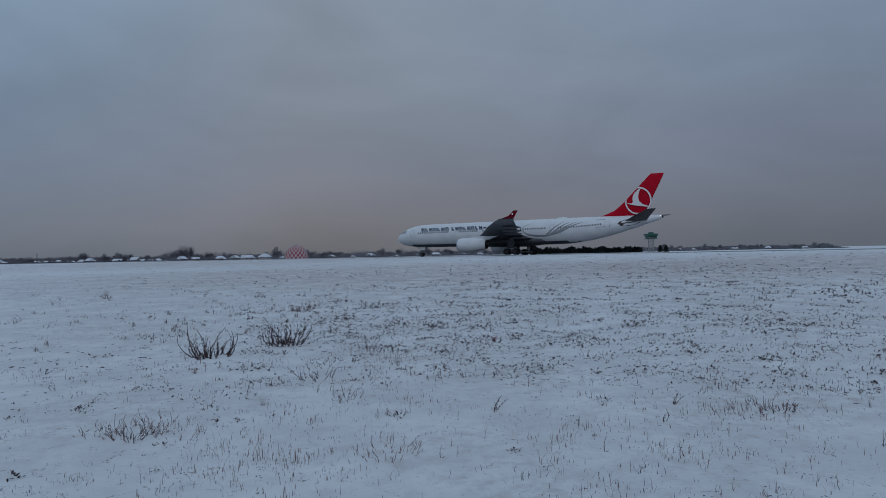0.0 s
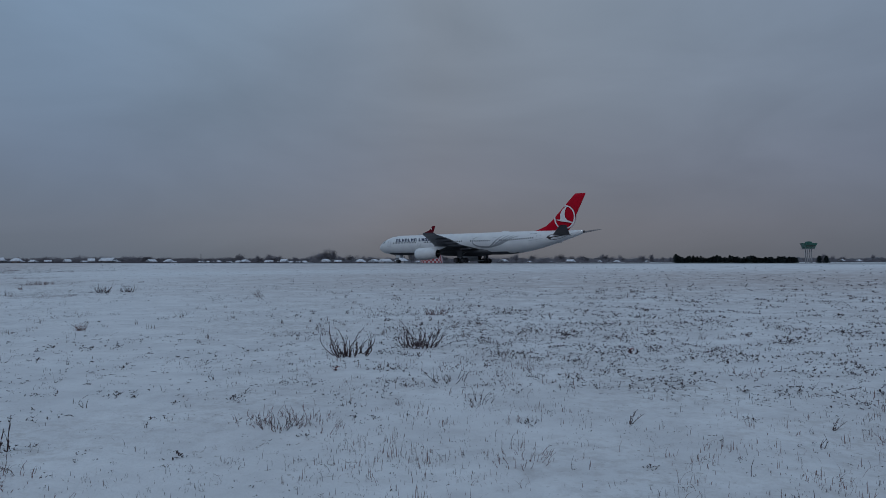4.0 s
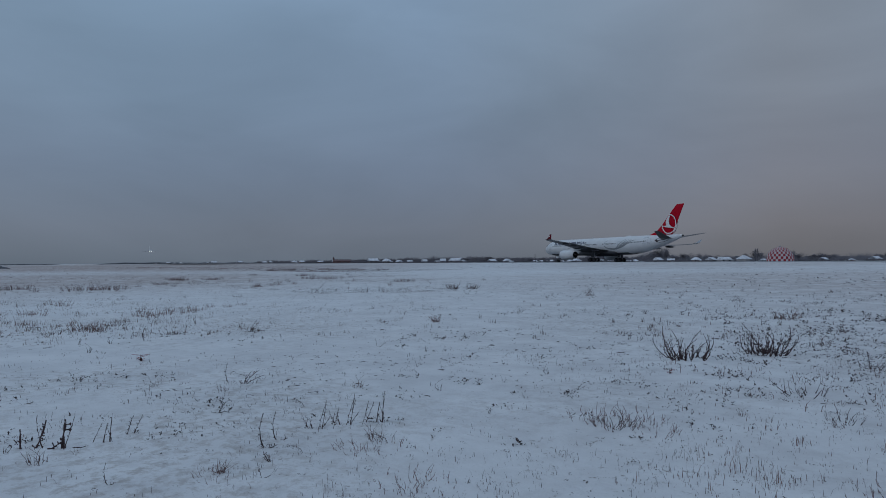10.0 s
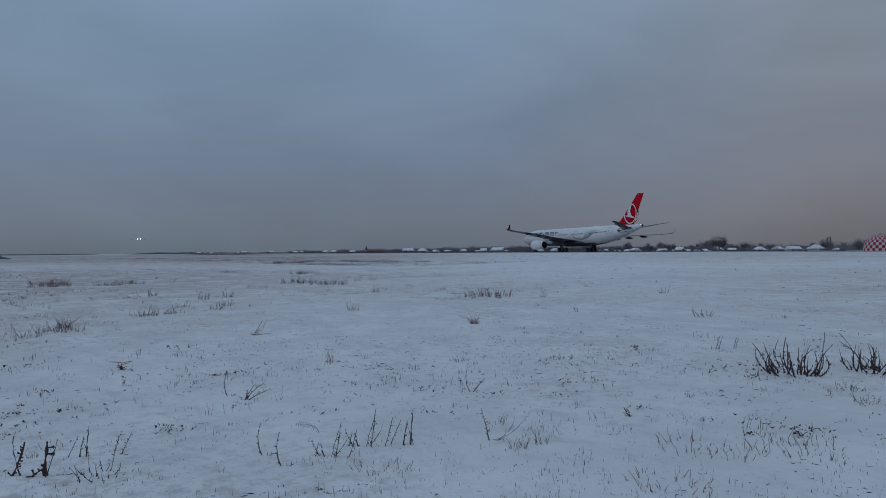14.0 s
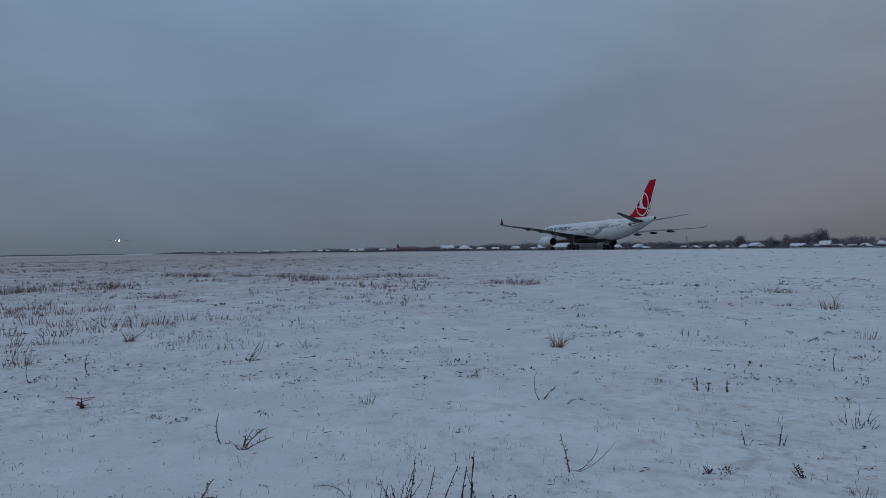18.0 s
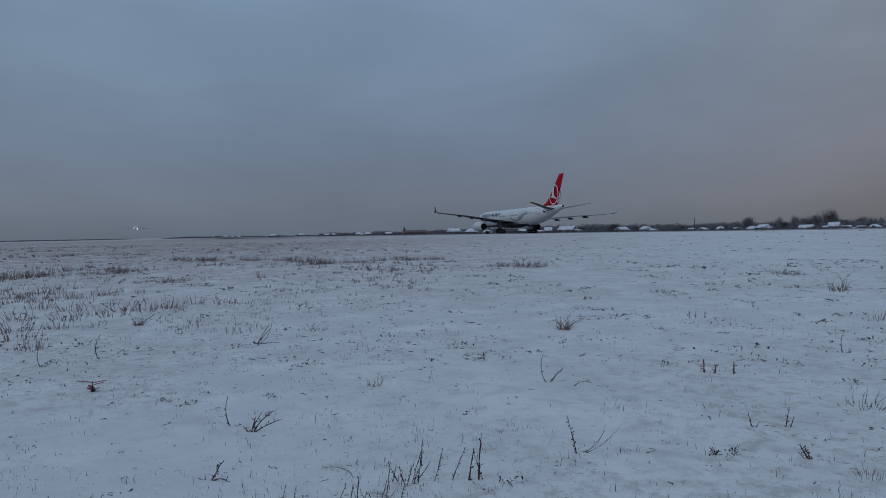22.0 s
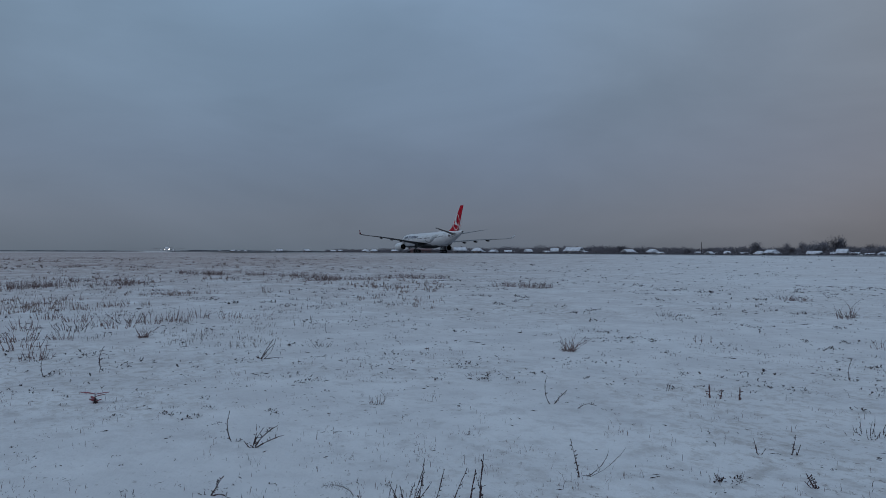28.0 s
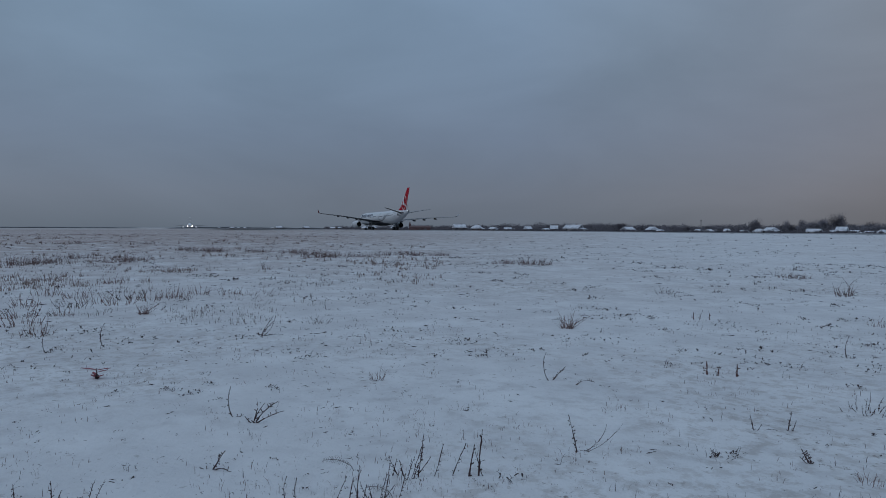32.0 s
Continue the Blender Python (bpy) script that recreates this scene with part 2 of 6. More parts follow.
M_FIELD = snow_field_material()
M_TAXI = material("dusted_asphalt", (0.08, 0.083, 0.09), 0.6, colour2=(0.30, 0.315, 0.34), scale=0.35, bump=0.3)
M_WHITE = material("white_aircraft_paint", (0.77, 0.79, 0.80), 0.28, colour2=(0.71, 0.73, 0.75), scale=0.6)
# belly grey darkened so its colour holds the shade under the hull
M_BELLY = material("grey_belly_paint", (0.065, 0.07, 0.08), 0.5, colour2=(0.05, 0.055, 0.063), scale=0.8)
# light grey skin; the shade of the underside is put into the colour
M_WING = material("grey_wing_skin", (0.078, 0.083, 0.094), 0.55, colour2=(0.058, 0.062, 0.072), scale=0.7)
M_RED = material("red_livery_paint", (0.53, 0.002, 0.020), 0.45, colour2=(0.47, 0.002, 0.018), scale=0.5, gloss=0.12)
# grey with the reflection of the red fin mixed into the colour
M_TAIL = material("mid_grey_tailplane_skin", (0.058, 0.040, 0.043), 0.38, colour2=(0.045, 0.034, 0.037), scale=0.8)
# livery red darkened to paint in the shade on the wingtips
M_TIPRED = material("dark_red_tip_paint", (0.15, 0.003, 0.012), 0.45, gloss=0.12)
M_DUN = material("dun_rank_grass", (0.205, 0.152, 0.136), 0.9, vary=0.6)
M_LOGO = material("white_livery_mark", (0.82, 0.80, 0.80), 0.35)
M_NAVY = material("navy_livery_paint", (0.007, 0.016, 0.065), 0.45)
M_SILVERMARK = material("silver_grey_livery", (0.30, 0.32, 0.34), 0.35, colour2=(0.25, 0.27, 0.29), scale=0.8)
M_LINE = material("panel_joint_grey", (0.42, 0.44, 0.47), 0.5)
M_PANE = material("dark_cabin_glass", (0.015, 0.018, 0.025), 0.08)
M_TYRE = material("black_tyre_rubber", (0.018, 0.018, 0.019), 0.85, bump=0.2)
M_METAL = material("grey_gear_metal", (0.32, 0.33, 0.35), 0.4, 0.6)
M_RIM = material("dirty_wheel_metal", (0.09, 0.09, 0.095), 0.55, 0.3)
M_DARKMETAL = material("burnt_exhaust_metal", (0.07, 0.065, 0.065), 0.45, 0.8)
M_LIP = material("polished_inlet_metal", (0.70, 0.72, 0.74), 0.2, 0.9)
M_LAMP = material("lit_white_lamp", (1, 1, 1), 0.3, emit=(1.0, 0.95, 0.88), strength=0.7)
M_BEAM = material("landing_light_glow", (1, 1, 1), 0.3, emit=(1.0, 0.93, 0.86), strength=9.0)
M_STEM = material("dead_weed_stem", (0.076, 0.043, 0.045), 0.9, colour2=(0.046, 0.030, 0.032), scale=14.0, vary=0.35)
M_DRY = material("dry_pale_grass", (0.165, 0.120, 0.116), 0.9, vary=0.6)
M_PALE = material("pinkish_dry_stalk", (0.20, 0.130, 0.122), 0.9, vary=0.3)
M_LEAF = material("withered_leaf", (0.050, 0.035, 0.039), 0.9, vary=0.5)
M_RUST = material("rust_brown_leaf", (0.27, 0.085, 0.10), 0.9, vary=0.35)
M_RANK = material("rank_reddish_straw", (0.185, 0.125, 0.120), 0.9, vary=0.6)
M_WOODY = material("reddish_brown_stub", (0.105, 0.050, 0.045), 0.9, vary=0.3)
M_FROND = material("dead_grey_brown_frond", (0.105, 0.080, 0.078), 0.9, vary=0.4)
M_TANGLE = material("reddish_dry_fern", (0.20, 0.125, 0.125), 0.9, vary=0.45)
M_ROOF = material("snow_covered_roof", (0.78, 0.81, 0.86), 0.7, colour2=(0.50, 0.52, 0.56), scale=0.55, bump=0.2, bump_scale=3)
M_WALLS = [material("grey_render_wall", (0.20, 0.20, 0.21), 0.85, colour2=(0.14, 0.14, 0.15), scale=0.7),
           material("brown_brick_wall", (0.19, 0.14, 0.12), 0.85, colour2=(0.13, 0.10, 0.09), scale=0.7),
           material("pale_plaster_wall", (0.34, 0.33, 0.33), 0.85, colour2=(0.25, 0.25, 0.26), scale=0.7)]
M_BRICKRED = material("dull_red_shed_wall", (0.17, 0.105, 0.105), 0.85, colour2=(0.14, 0.09, 0.09), scale=0.5)
# twig grey lightened to paint in the haze of distance
M_BARK = material("frosted_bare_twigs", (0.175, 0.168, 0.188), 0.95, vary=0.25)
M_TRUNK = material("dark_wet_bark", (0.075, 0.070, 0.070), 0.95, colour2=(0.05, 0.048, 0.048), scale=2.0)
M_PINE = material("dark_pine_needles", (0.024, 0.039, 0.038), 0.9, vary=0.4)
M_CHECKR = material("red_dome_panel", (0.30, 0.004, 0.016), 0.6, colour2=(0.26, 0.004, 0.014), scale=1.0)
M_CHECKW = material("white_dome_panel", (0.54, 0.51, 0.52), 0.6, colour2=(0.46, 0.43, 0.44), scale=1.0)
M_GREEN = material("green_cabin_cladding", (0.018, 0.115, 0.085), 0.5, colour2=(0.014, 0.09, 0.07), scale=0.8)
M_CONC = material("pale_concrete", (0.34, 0.34, 0.35), 0.8, colour2=(0.27, 0.27, 0.28), scale=0.5)
# scrub colour lightened for distance haze as well
M_HILL = material("distant_scrub", (0.105, 0.115, 0.130), 0.95, colour2=(0.135, 0.145, 0.16), scale=0.05, vary=0.2)


# ---------- mesh helpers ----------
def mesh(name, verts, faces, mat, smooth=False):
    me = bpy.data.meshes.new(name)
    me.from_pydata([tuple(v) for v in verts], [], faces)
    me.materials.append(mat)
    if smooth:
        me.shade_smooth()
    me.update()
    return me


def piece(name, verts, faces, mat, parent=None, label="", smooth=False, at=None):
    ob = new(name, mesh(name, verts, faces, mat, smooth))
    if parent:
        ob.parent = parent
    if at is not None:
        ob.matrix_basis = at
    if label:
        tagged(ob, label)
    return ob


def tube(V, F, pts, r0, r1, n=4):
    """A tapered tube along pts, added to V and F."""
    base, k = len(V), len(pts)
    for i, p in enumerate(pts):
        d = (Vector(pts[min(i + 1, k - 1)]) - Vector(pts[max(i - 1, 0)])).normalized()
        a = d.orthogonal().normalized()
        b = d.cross(a)
        r = r0 + (r1 - r0) * i / (k - 1)
        for j in range(n):
            w = 2 * math.pi * j / n
            V.append(Vector(p) + (a * math.cos(w) + b * math.sin(w)) * r)
    for i in range(k - 1):
        for j in range(n):
            q = (j + 1) % n
            F.append((base + i * n + j, base + i * n + q, base + (i + 1) * n + q, base + (i + 1) * n + j))
    F.append(tuple(base + j for j in range(n))[::-1])
    F.append(tuple(base + (k - 1) * n + j for j in range(n)))


def box(V, F, c, s):
    b = len(V)
    for dx in (-1, 1):
        for dy in (-1, 1):
            for dz in (-1, 1):
                V.append((c[0] + dx * s[0] / 2, c[1] + dy * s[1] / 2, c[2] + dz * s[2] / 2))
    for f in ((0, 1, 3, 2), (4, 6, 7, 5), (0, 4, 5, 1), (2, 3, 7, 6), (0, 2, 6, 4), (1, 5, 7, 3)):
        F.append(tuple(b + i for i in f))


def loft(rings, close=True, caps=True):
    """Faces through rings of equal length."""
    V, F, n = [], [], len(rings[0])
    for r in rings:
        V += [tuple(p) for p in r]
    for i in range(len(rings) - 1):
        for j in range(n if close else n - 1):
            q = (j + 1) % n
            F.append((i * n + j, i * n + q, (i + 1) * n + q, (i + 1) * n + j))
    if caps:
        F.append(tuple(range(n))[::-1])
        F.append(tuple((len(rings) - 1) * n + j for j in range(n)))
    return V, F


# ---------- the ground ----------
EYE_A, EYE_B, EYE_C, EYE_D, EYE_E, EYE_F = (0.0, 0.0), (-71.33, 70.09), (-21.75, 21.4), (-48.0, 47.2), (-35.0, 34.4), (-60.0, 59.0)
RISE = 1.0


def ground_z(x, y):
    """Height of the meadow: a low rise up to the taxiway, and soft humps."""
    s = 0.301 * x + 0.953 * y
    k = min(max((s - 75) / 58, 0.0), 1.0)
    z = RISE * k * k * (3 - 2 * k)
    # beyond the taxiway it falls away again
    for start, length, drop in ((185, 75, 0.55), (230, 190, 0.35)):
        k = min(max((s - start) / length, 0.0), 1.0)
        z -= drop * k * k * (3 - 2 * k)
    # low hump of rank grass
    z += 0.38 * math.exp(-((x + 178) ** 2 + (y - 92) ** 2) / 3600)
    near = max(0.0, 1 - max(0.0, s - 90) / 40)
    if near > 0:
        z += near * (0.05 * noise.noise((x * 0.23, y * 0.23, 3.1)) + 0.028 * noise.noise((x * 0.9, y * 0.9, 7.7)))
    return z


def spaced(lo, hi, step, far):
    a = list(np.arange(lo, hi + step / 2, step))
    d, up, down = step, [hi], [lo]
    while up[-1] < far:
        d *= 1.25
        up.append(up[-1] + d)
        down.append(down[-1] - d)
    return down[:0:-1] + a + up[1:]


def build_ground():
    xs, ys = spaced(-116, 14, 0.42, 4000), spaced(-2, 118, 0.42, 4000)
    V = [(x, y, ground_z(x, y)) for y in ys for x in xs]
    n = len(xs)
    F = [(j * n + i, j * n + i + 1, (j + 1) * n + i + 1, (j + 1) * n + i) for j in range(len(ys) - 1) for i in range(n - 1)]
    ob = piece("ground", V, F, M_FIELD, smooth=True)
    tagged(ob, "wide flat meadow under thin snow with dun grass", "ground", kind="structure")


build_ground()


def build_taxiway():
    pts = [(520, -13), (300, 56), (150, 103), (62, 131)] + [(x, y) for _, x, y, _ in TAXI[:13:3]] + [(-160, 226), (-200, 234), (-250, 241), (-330, 252), (-520, 275)]
    V, F = [], []
    for i, (x, y) in enumerate(pts):
        a, b = pts[max(i - 1, 0)], pts[min(i + 1, len(pts) - 1)]
        d = Vector((b[0] - a[0], b[1] - a[1], 0)).normalized()
        nrm = Vector((-d.y, d.x, 0))
        for w, z in ((-16, -0.05), (-15.6, 0.012), (0, 0.03), (15.6, 0.012), (16, -0.05)):
            V.append(Vector((x, y, RISE + z)) + nrm * w)
    for i in range(len(pts) - 1):
        for j in range(4):
            F.append((i * 5 + j, i * 5 + j + 1, i * 5 + j + 6, i * 5 + j + 5))
    tagged(piece("road", V, F, M_TAXI), "grey asphalt taxiway dusted with snow across the meadow", "taxiway", kind="structure")


build_taxiway()


# ---------- the airliner ----------
# stations: metres aft of the nose, radius, height of the axis
HULL = [(0.0, 0.06, 4.30), (0.15, 0.42, 4.31), (0.5, 0.80, 4.35), (1.2, 1.30, 4.45), (2.2, 1.78, 4.60), (3.4, 2.12, 4.73), (5.0, 2.46, 4.85), (7.0, 2.66, 4.91), (9.0, 2.72, 4.93),
        (16.0, 2.74, 4.94), (24.0, 2.76, 4.95), (32.0, 2.78, 4.97), (40.0, 2.80, 5.0), (43.0, 2.78, 5.04), (46.0, 2.64, 5.18), (49.0, 2.40, 5.42), (52.0, 2.06, 5.74), (55.0, 1.64, 6.14),
        (58.0, 1.18, 6.58), (60.5, 0.78, 6.96), (62.0, 0.50, 7.20), (62.6, 0.30, 7.32)]
MAIN = 32.0


def hull(s, a, out=0.0):
    """A point of the fuselage skin at station s; a: degrees up from the left side."""
    for (s0, r0, z0), (s1, r1, z1) in zip(HULL, HULL[1:]):
        if s <= s1:
            break
    k = min(max((s - s0) / (s1 - s0), 0.0), 1.0)
    r, z = r0 + (r1 - r0) * k + out, z0 + (z1 - z0) * k
    return Vector((MAIN - s, r * math.cos(radians(a)), z + r * math.sin(radians(a))))


def strip(name, low, high, mat, parent, label="", out=0.02, side=1):
    """A thin plate on the fuselage between two edges of (station, angle), bent to its curve."""
    V, F, n = [], [], 0
    for o in (out, 0.004):
        for (s0, a0), (s1, a1) in zip(low, high):
            n = max(2, int(abs(a1 - a0) / 2.5) + 2) if n == 0 else n
            for k in range(n):
                w = k / (n - 1)
                a = a0 + (a1 - a0) * w
                V.append(hull(s0 + (s1 - s0) * w, a if side > 0 else 180 - a, o))
    m = len(low)
    for L in (0, m * n):
        for i in range(m - 1):
            for k in range(n - 1):
                q = L + i * n + k
                F.append((q, q + 1, q + n + 1, q + n))
    rim = [k for k in range(n)] + [i * n + n - 1 for i in range(1, m)] + [(m - 1) * n + k for k in range(n - 2, -1, -1)] + [i * n for i in range(m - 2, 0, -1)]
    for p, q in zip(rim, rim[1:] + rim[:1]):
        F.append((p, q, m * n + q, m * n + p))
    return piece(name, V, F, mat, parent, label)


def ribbon(name, pts, width, mat, parent, label="", out=0.02, side=1):
    """A curved stripe on the fuselage through (station, angle); its half width in metres."""
    ws = list(width) if isinstance(width, (list, tuple)) else [width] * len(pts)
    fine, fw = [], []
    for i in range(len(pts) - 1):
        n = max(1, int(max(abs(pts[i + 1][1] - pts[i][1]) / 2.5, abs(pts[i + 1][0] - pts[i][0]) / 0.5)))
        p0, p1, p2, p3 = pts[max(i - 1, 0)], pts[i], pts[i + 1], pts[min(i + 2, len(pts) - 1)]
        for k in range(n):
            t = k / n
            fine.append(tuple(0.5 * (2 * p1[c] + (p2[c] - p0[c]) * t + (2 * p0[c] - 5 * p1[c] + 4 * p2[c] - p3[c]) * t * t + (3 * p1[c] - p0[c] - 3 * p2[c] + p3[c]) * t ** 3) for c in (0, 1)))
            fw.append(ws[i] + (ws[i + 1] - ws[i]) * t)
    fine.append(pts[-1])
    fw.append(ws[-1])
    low, high = [], []
    for i, (s, a) in enumerate(fine):
        p, q = fine[max(i - 1, 0)], fine[min(i + 1, len(fine) - 1)]
        d = Vector(((q[0] - p[0]), (q[1] - p[1]) * 0.049)).normalized()
        k = fw[i]
        high.append((s - d.y * k, a + d.x * k / 0.049))
        low.append((s + d.y * k, a - d.x * k / 0.049))
    return strip(name, low, high, mat, parent, label, out, side)


def rows_of(s0, s1, a0, a1, slant=0.0):
    """Edges of a slanted bar on the fuselage, for strip()."""
    return [(s0, a0), (s1, a0)], [(s0 - slant, a1), (s1 - slant, a1)]


def aerofoil(le, te, y, z, thick, n=9):
    """A closed section from leading to trailing station."""
    up, low = [], []
    for i in range(n):
        k = (1 - math.cos(math.pi * i / (n - 1))) / 2
        h = thick * (1.48 * math.sqrt(k) - 0.63 * k - 1.76 * k * k + 1.42 * k ** 3 - 0.51 * k ** 4) * 1.0
        s = le + (te - le) * k
        up.append((MAIN - s, y, z + h * 1.1))
        low.append((MAIN - s, y, z - h * 0.8))
    return up + low[-2:0:-1]


def revolve(profile, n=28):
    """Rings about the x axis through (x, radius)."""
    return [[(x, r * math.cos(2 * math.pi * j / n), r * math.sin(2 * math.pi * j / n)) for j in range(n)] for x, r in profile]


def wheel_mesh(r, w, n=20):
    prof = [(-w / 2, r * 0.62), (-w / 2, r * 0.86), (-w * 0.42, r * 0.96), (-w * 0.2, r), (w * 0.2, r), (w * 0.42, r * 0.96), (w / 2, r * 0.86), (w / 2, r * 0.62)]
    V, F = [], []
    for y, q in prof:
        V += [(q * math.cos(2 * math.pi * j / n), y, q * math.sin(2 * math.pi * j / n)) for j in range(n)]
    k = len(prof)
    for i in range(k):
        for j in range(n):
            F.append((i * n + j, i * n + (j + 1) % n, ((i + 1) % k) * n + (j + 1) % n, ((i + 1) % k) * n + j))
    RV, RF = [], []
    for y, q in ((-w * 0.40, r * 0.12), (-w * 0.46, r * 0.22), (-w * 0.34, r * 0.40), (-w * 0.46, r * 0.63), (w * 0.46, r * 0.63), (w * 0.34, r * 0.40), (w * 0.46, r * 0.22), (w * 0.40, r * 0.12)):
        RV += [(q * math.cos(2 * math.pi * j / n), y, q * math.sin(2 * math.pi * j / n)) for j in range(n)]
    for i in range(7):
        for j in range(n):
            RF.append((i * n + j, i * n + (j + 1) % n, (i + 1) * n + (j + 1) % n, (i + 1) * n + j))
    RF += [tuple(range(n)), tuple(range(7 * n, 8 * n))]
    return mesh("tyre", V, F, M_TYRE, True), mesh("rim", RV, RF, M_RIM)


AXLES = []


def add_axle(parent, x, z, r, w, ys):
    """An axle that turns, with its wheels."""
    V, F = [], []
    tube(V, F, [(0, min(ys) - w * 0.3, 0), (0, 0, 0), (0, max(ys) + w * 0.3, 0)], 0.09, 0.09, 8)
    me = mesh("axle", V, F, M_METAL)
    tyre, rim = wheel_mesh(r, w)
    ymid = sum(ys) / len(ys)
    ax = new("axle", me)
    ax.parent = parent
    for v in me.vertices:
        v.co.y -= ymid
    ax.matrix_basis = pose(x, ymid, z)
    for y in ys:
        for nm, dat in (("tyre", tyre), ("rim", rim)):
            o = new(nm, dat)
            o.parent = ax
            o.matrix_basis = pose(0, y - ymid, 0)
    AXLES.append((ax, x, ymid, z, r))
    return ax


def build_airliner():
    jet = tagged(new("airliner"), "white twin-engine jet airliner with red tail taxiing on snow", "airplane")
    n = 96
    rings = [[hull(s, 360 * j / n) for j in range(n)] for s, _, _ in HULL]
    V, F = loft(rings)
    body = piece("fuselage", V, F, M_WHITE, jet, smooth=True)
    # belly fairing under the wing root
    rr = []
    for s, w, h in ((18.8, 0.4, 0.15), (20.8, 2.2, 0.55), (23.2, 2.95, 0.85), (28, 3.15, 1.0), (34, 3.1, 1.0), (37.5, 2.5, 0.7), (40.5, 0.5, 0.15)):
        rr.append([(MAIN - s, w * math.cos(2 * math.pi * j / 20), 2.95 + (1.25 if math.sin(2 * math.pi * j / 20) > 0 else h + 0.15) * math.sin(2 * math.pi * j / 20) * (w / 3.15) ** 0.5) for j in range(20)])
    V, F = loft(rr)
    piece("belly_fairing", V, F, M_BELLY, jet, "fairing under the wing root, grey darkened for shade", True)
    # grey strip along the keel, darkened to paint in the shade under the fuselage
    V, F = [], []
    st = [3.4, 5, 7, 9, 16, 24, 32, 40, 43, 46]
    for s in st:
        half = 20 if s < 4 or s > 45 else 40
        V += [hull(s, a, 0.014) for a in np.linspace(270 - half, 270 + half, 29)]
    for i in range(len(st) - 1):
        for j in range(28):
            F.append((i * 29 + j, i * 29 + j + 1, (i + 1) * 29 + j + 1, (i + 1) * 29 + j))
    piece("keel_stripe", V, F, M_BELLY, jet, "grey painted keel strip darkened for the shade beneath", True)
    # wings
    for side in (1, -1):
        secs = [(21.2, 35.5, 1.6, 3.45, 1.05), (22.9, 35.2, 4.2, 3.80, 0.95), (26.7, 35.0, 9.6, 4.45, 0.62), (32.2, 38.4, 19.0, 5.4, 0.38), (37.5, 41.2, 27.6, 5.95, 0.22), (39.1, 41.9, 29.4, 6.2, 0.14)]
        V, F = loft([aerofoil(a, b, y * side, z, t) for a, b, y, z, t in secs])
        wing = piece("wing", V, F, M_WING, jet, "swept wing, its grey darkened for shade", True)
        wl_secs = [(39.4, 41.9, 29.4, 6.2, 0.14), (41.0, 42.35, 29.75, 6.65, 0.10), (42.2, 43.0, 30.15, 7.55, 0.06)]
        V, F = loft([[(x, yy + (zz - z) * side * -0.8, z + (zz - z) * 0.15) for x, yy, zz in aerofoil(a, b, y * side, z, t)] for a, b, y, z, t in wl_secs])
        wlet = piece("winglet", V, F, M_TIPRED, wing, "upturned wingtip, red darkened for shade outside and grey inside", True)
        wlet.data.materials.append(M_LINE)
        for f in wlet.data.polygons:
            f.material_index = 1 if f.index < 32 and f.index % 16 < 8 else 0
        ring = []
        for j in range(12):
            w = 2 * math.pi * j / 12
            ring.append((MAIN - 41.95 + 0.17 * math.cos(w), (29.98 + 0.10) * side, 6.95 + 0.17 * math.sin(w)))
        piece("wingtip_mark", ring, [tuple(range(12))], M_LOGO, wing, "small white round mark")
        for y in (6.9, 12.6, 16.6, 21.0):
            te = 35.1 if y < 9.6 else 35.0 + (y - 9.6) * 0.355
            z = 3.55 + (y - 1.6) * 0.106
            rr = []
            for k, q in ((0, 0.03), (0.15, 0.24), (0.45, 0.36), (0.75, 0.28), (1, 0.04)):
                rr.append([(MAIN - (te - 3.2 + 4.4 * k), y * side + q * 0.62 * math.cos(2 * math.pi * j / 10), z - 0.42 - 0.16 * k + q * math.sin(2 * math.pi * j / 10)) for j in range(10)])
            V, F = loft(rr)
            piece("flap_fairing", V, F, M_WING, wing, smooth=True)
        V, F = [], []
        tube(V, F, [(MAIN - 35.2, 3.4 * side, 3.68), (MAIN - 34.95, 9.6 * side, 4.42), (MAIN - 38.3, 19.0 * side, 5.37), (MAIN - 41.1, 27.4 * side, 5.92)], 0.05, 0.03, 4)
        piece("flap_edge", V, F, M_LIP, wing, "bright trailing edge of the flaps")
        # engine
        ey, ez = 9.37 * side, 2.25
        eng = piece("engine", *loft([[(MAIN - 21.2 - 0.9 * x, ey + b, ez + c) for _, b, c in r] for x, r in zip((0.0, 0.25, 0.8, 2.0, 3.6, 5.2, 6.6, 7.3), revolve([(0, 1.28), (0, 1.40), (0, 1.46), (0, 1.50), (0, 1.47), (0, 1.34), (0, 1.12), (0, 0.98)]))], caps=False), M_WHITE, jet, "white jet engine nacelle", True)
        for nm, prof, mt, lb in (("inlet_lip", ((0.30, 1.415), (0.02, 1.33), (-0.06, 1.26), (0.05, 1.16), (0.5, 1.10), (1.3, 1.12)), M_LIP, "polished metal inlet lip"),
                                 ("fan", ((1.25, 1.12), (1.2, 0.5), (0.75, 0.22), (0.55, 0.02)), M_DARKMETAL, "dark fan disc"),
                                 ("exhaust_duct", ((7.3, 1.0), (7.25, 0.9), (6.6, 0.88), (6.2, 0.3)), M_DARKMETAL, "dark exhaust opening"),
                                 ("exhaust_cone", ((6.2, 0.55), (7.2, 0.42), (8.2, 0.06)), M_DARKMETAL, "dark exhaust cone")):
            rg = [[(MAIN - 21.2 - 0.9 * x, ey + b, ez + c) for _, b, c in r] for (x, _), r in zip(prof, revolve([(0, q) for _, q in prof]))]
            V, F = loft(rg, caps=False)
            piece(nm, V, F, mt, eng, lb, True)
        V, F = [], []
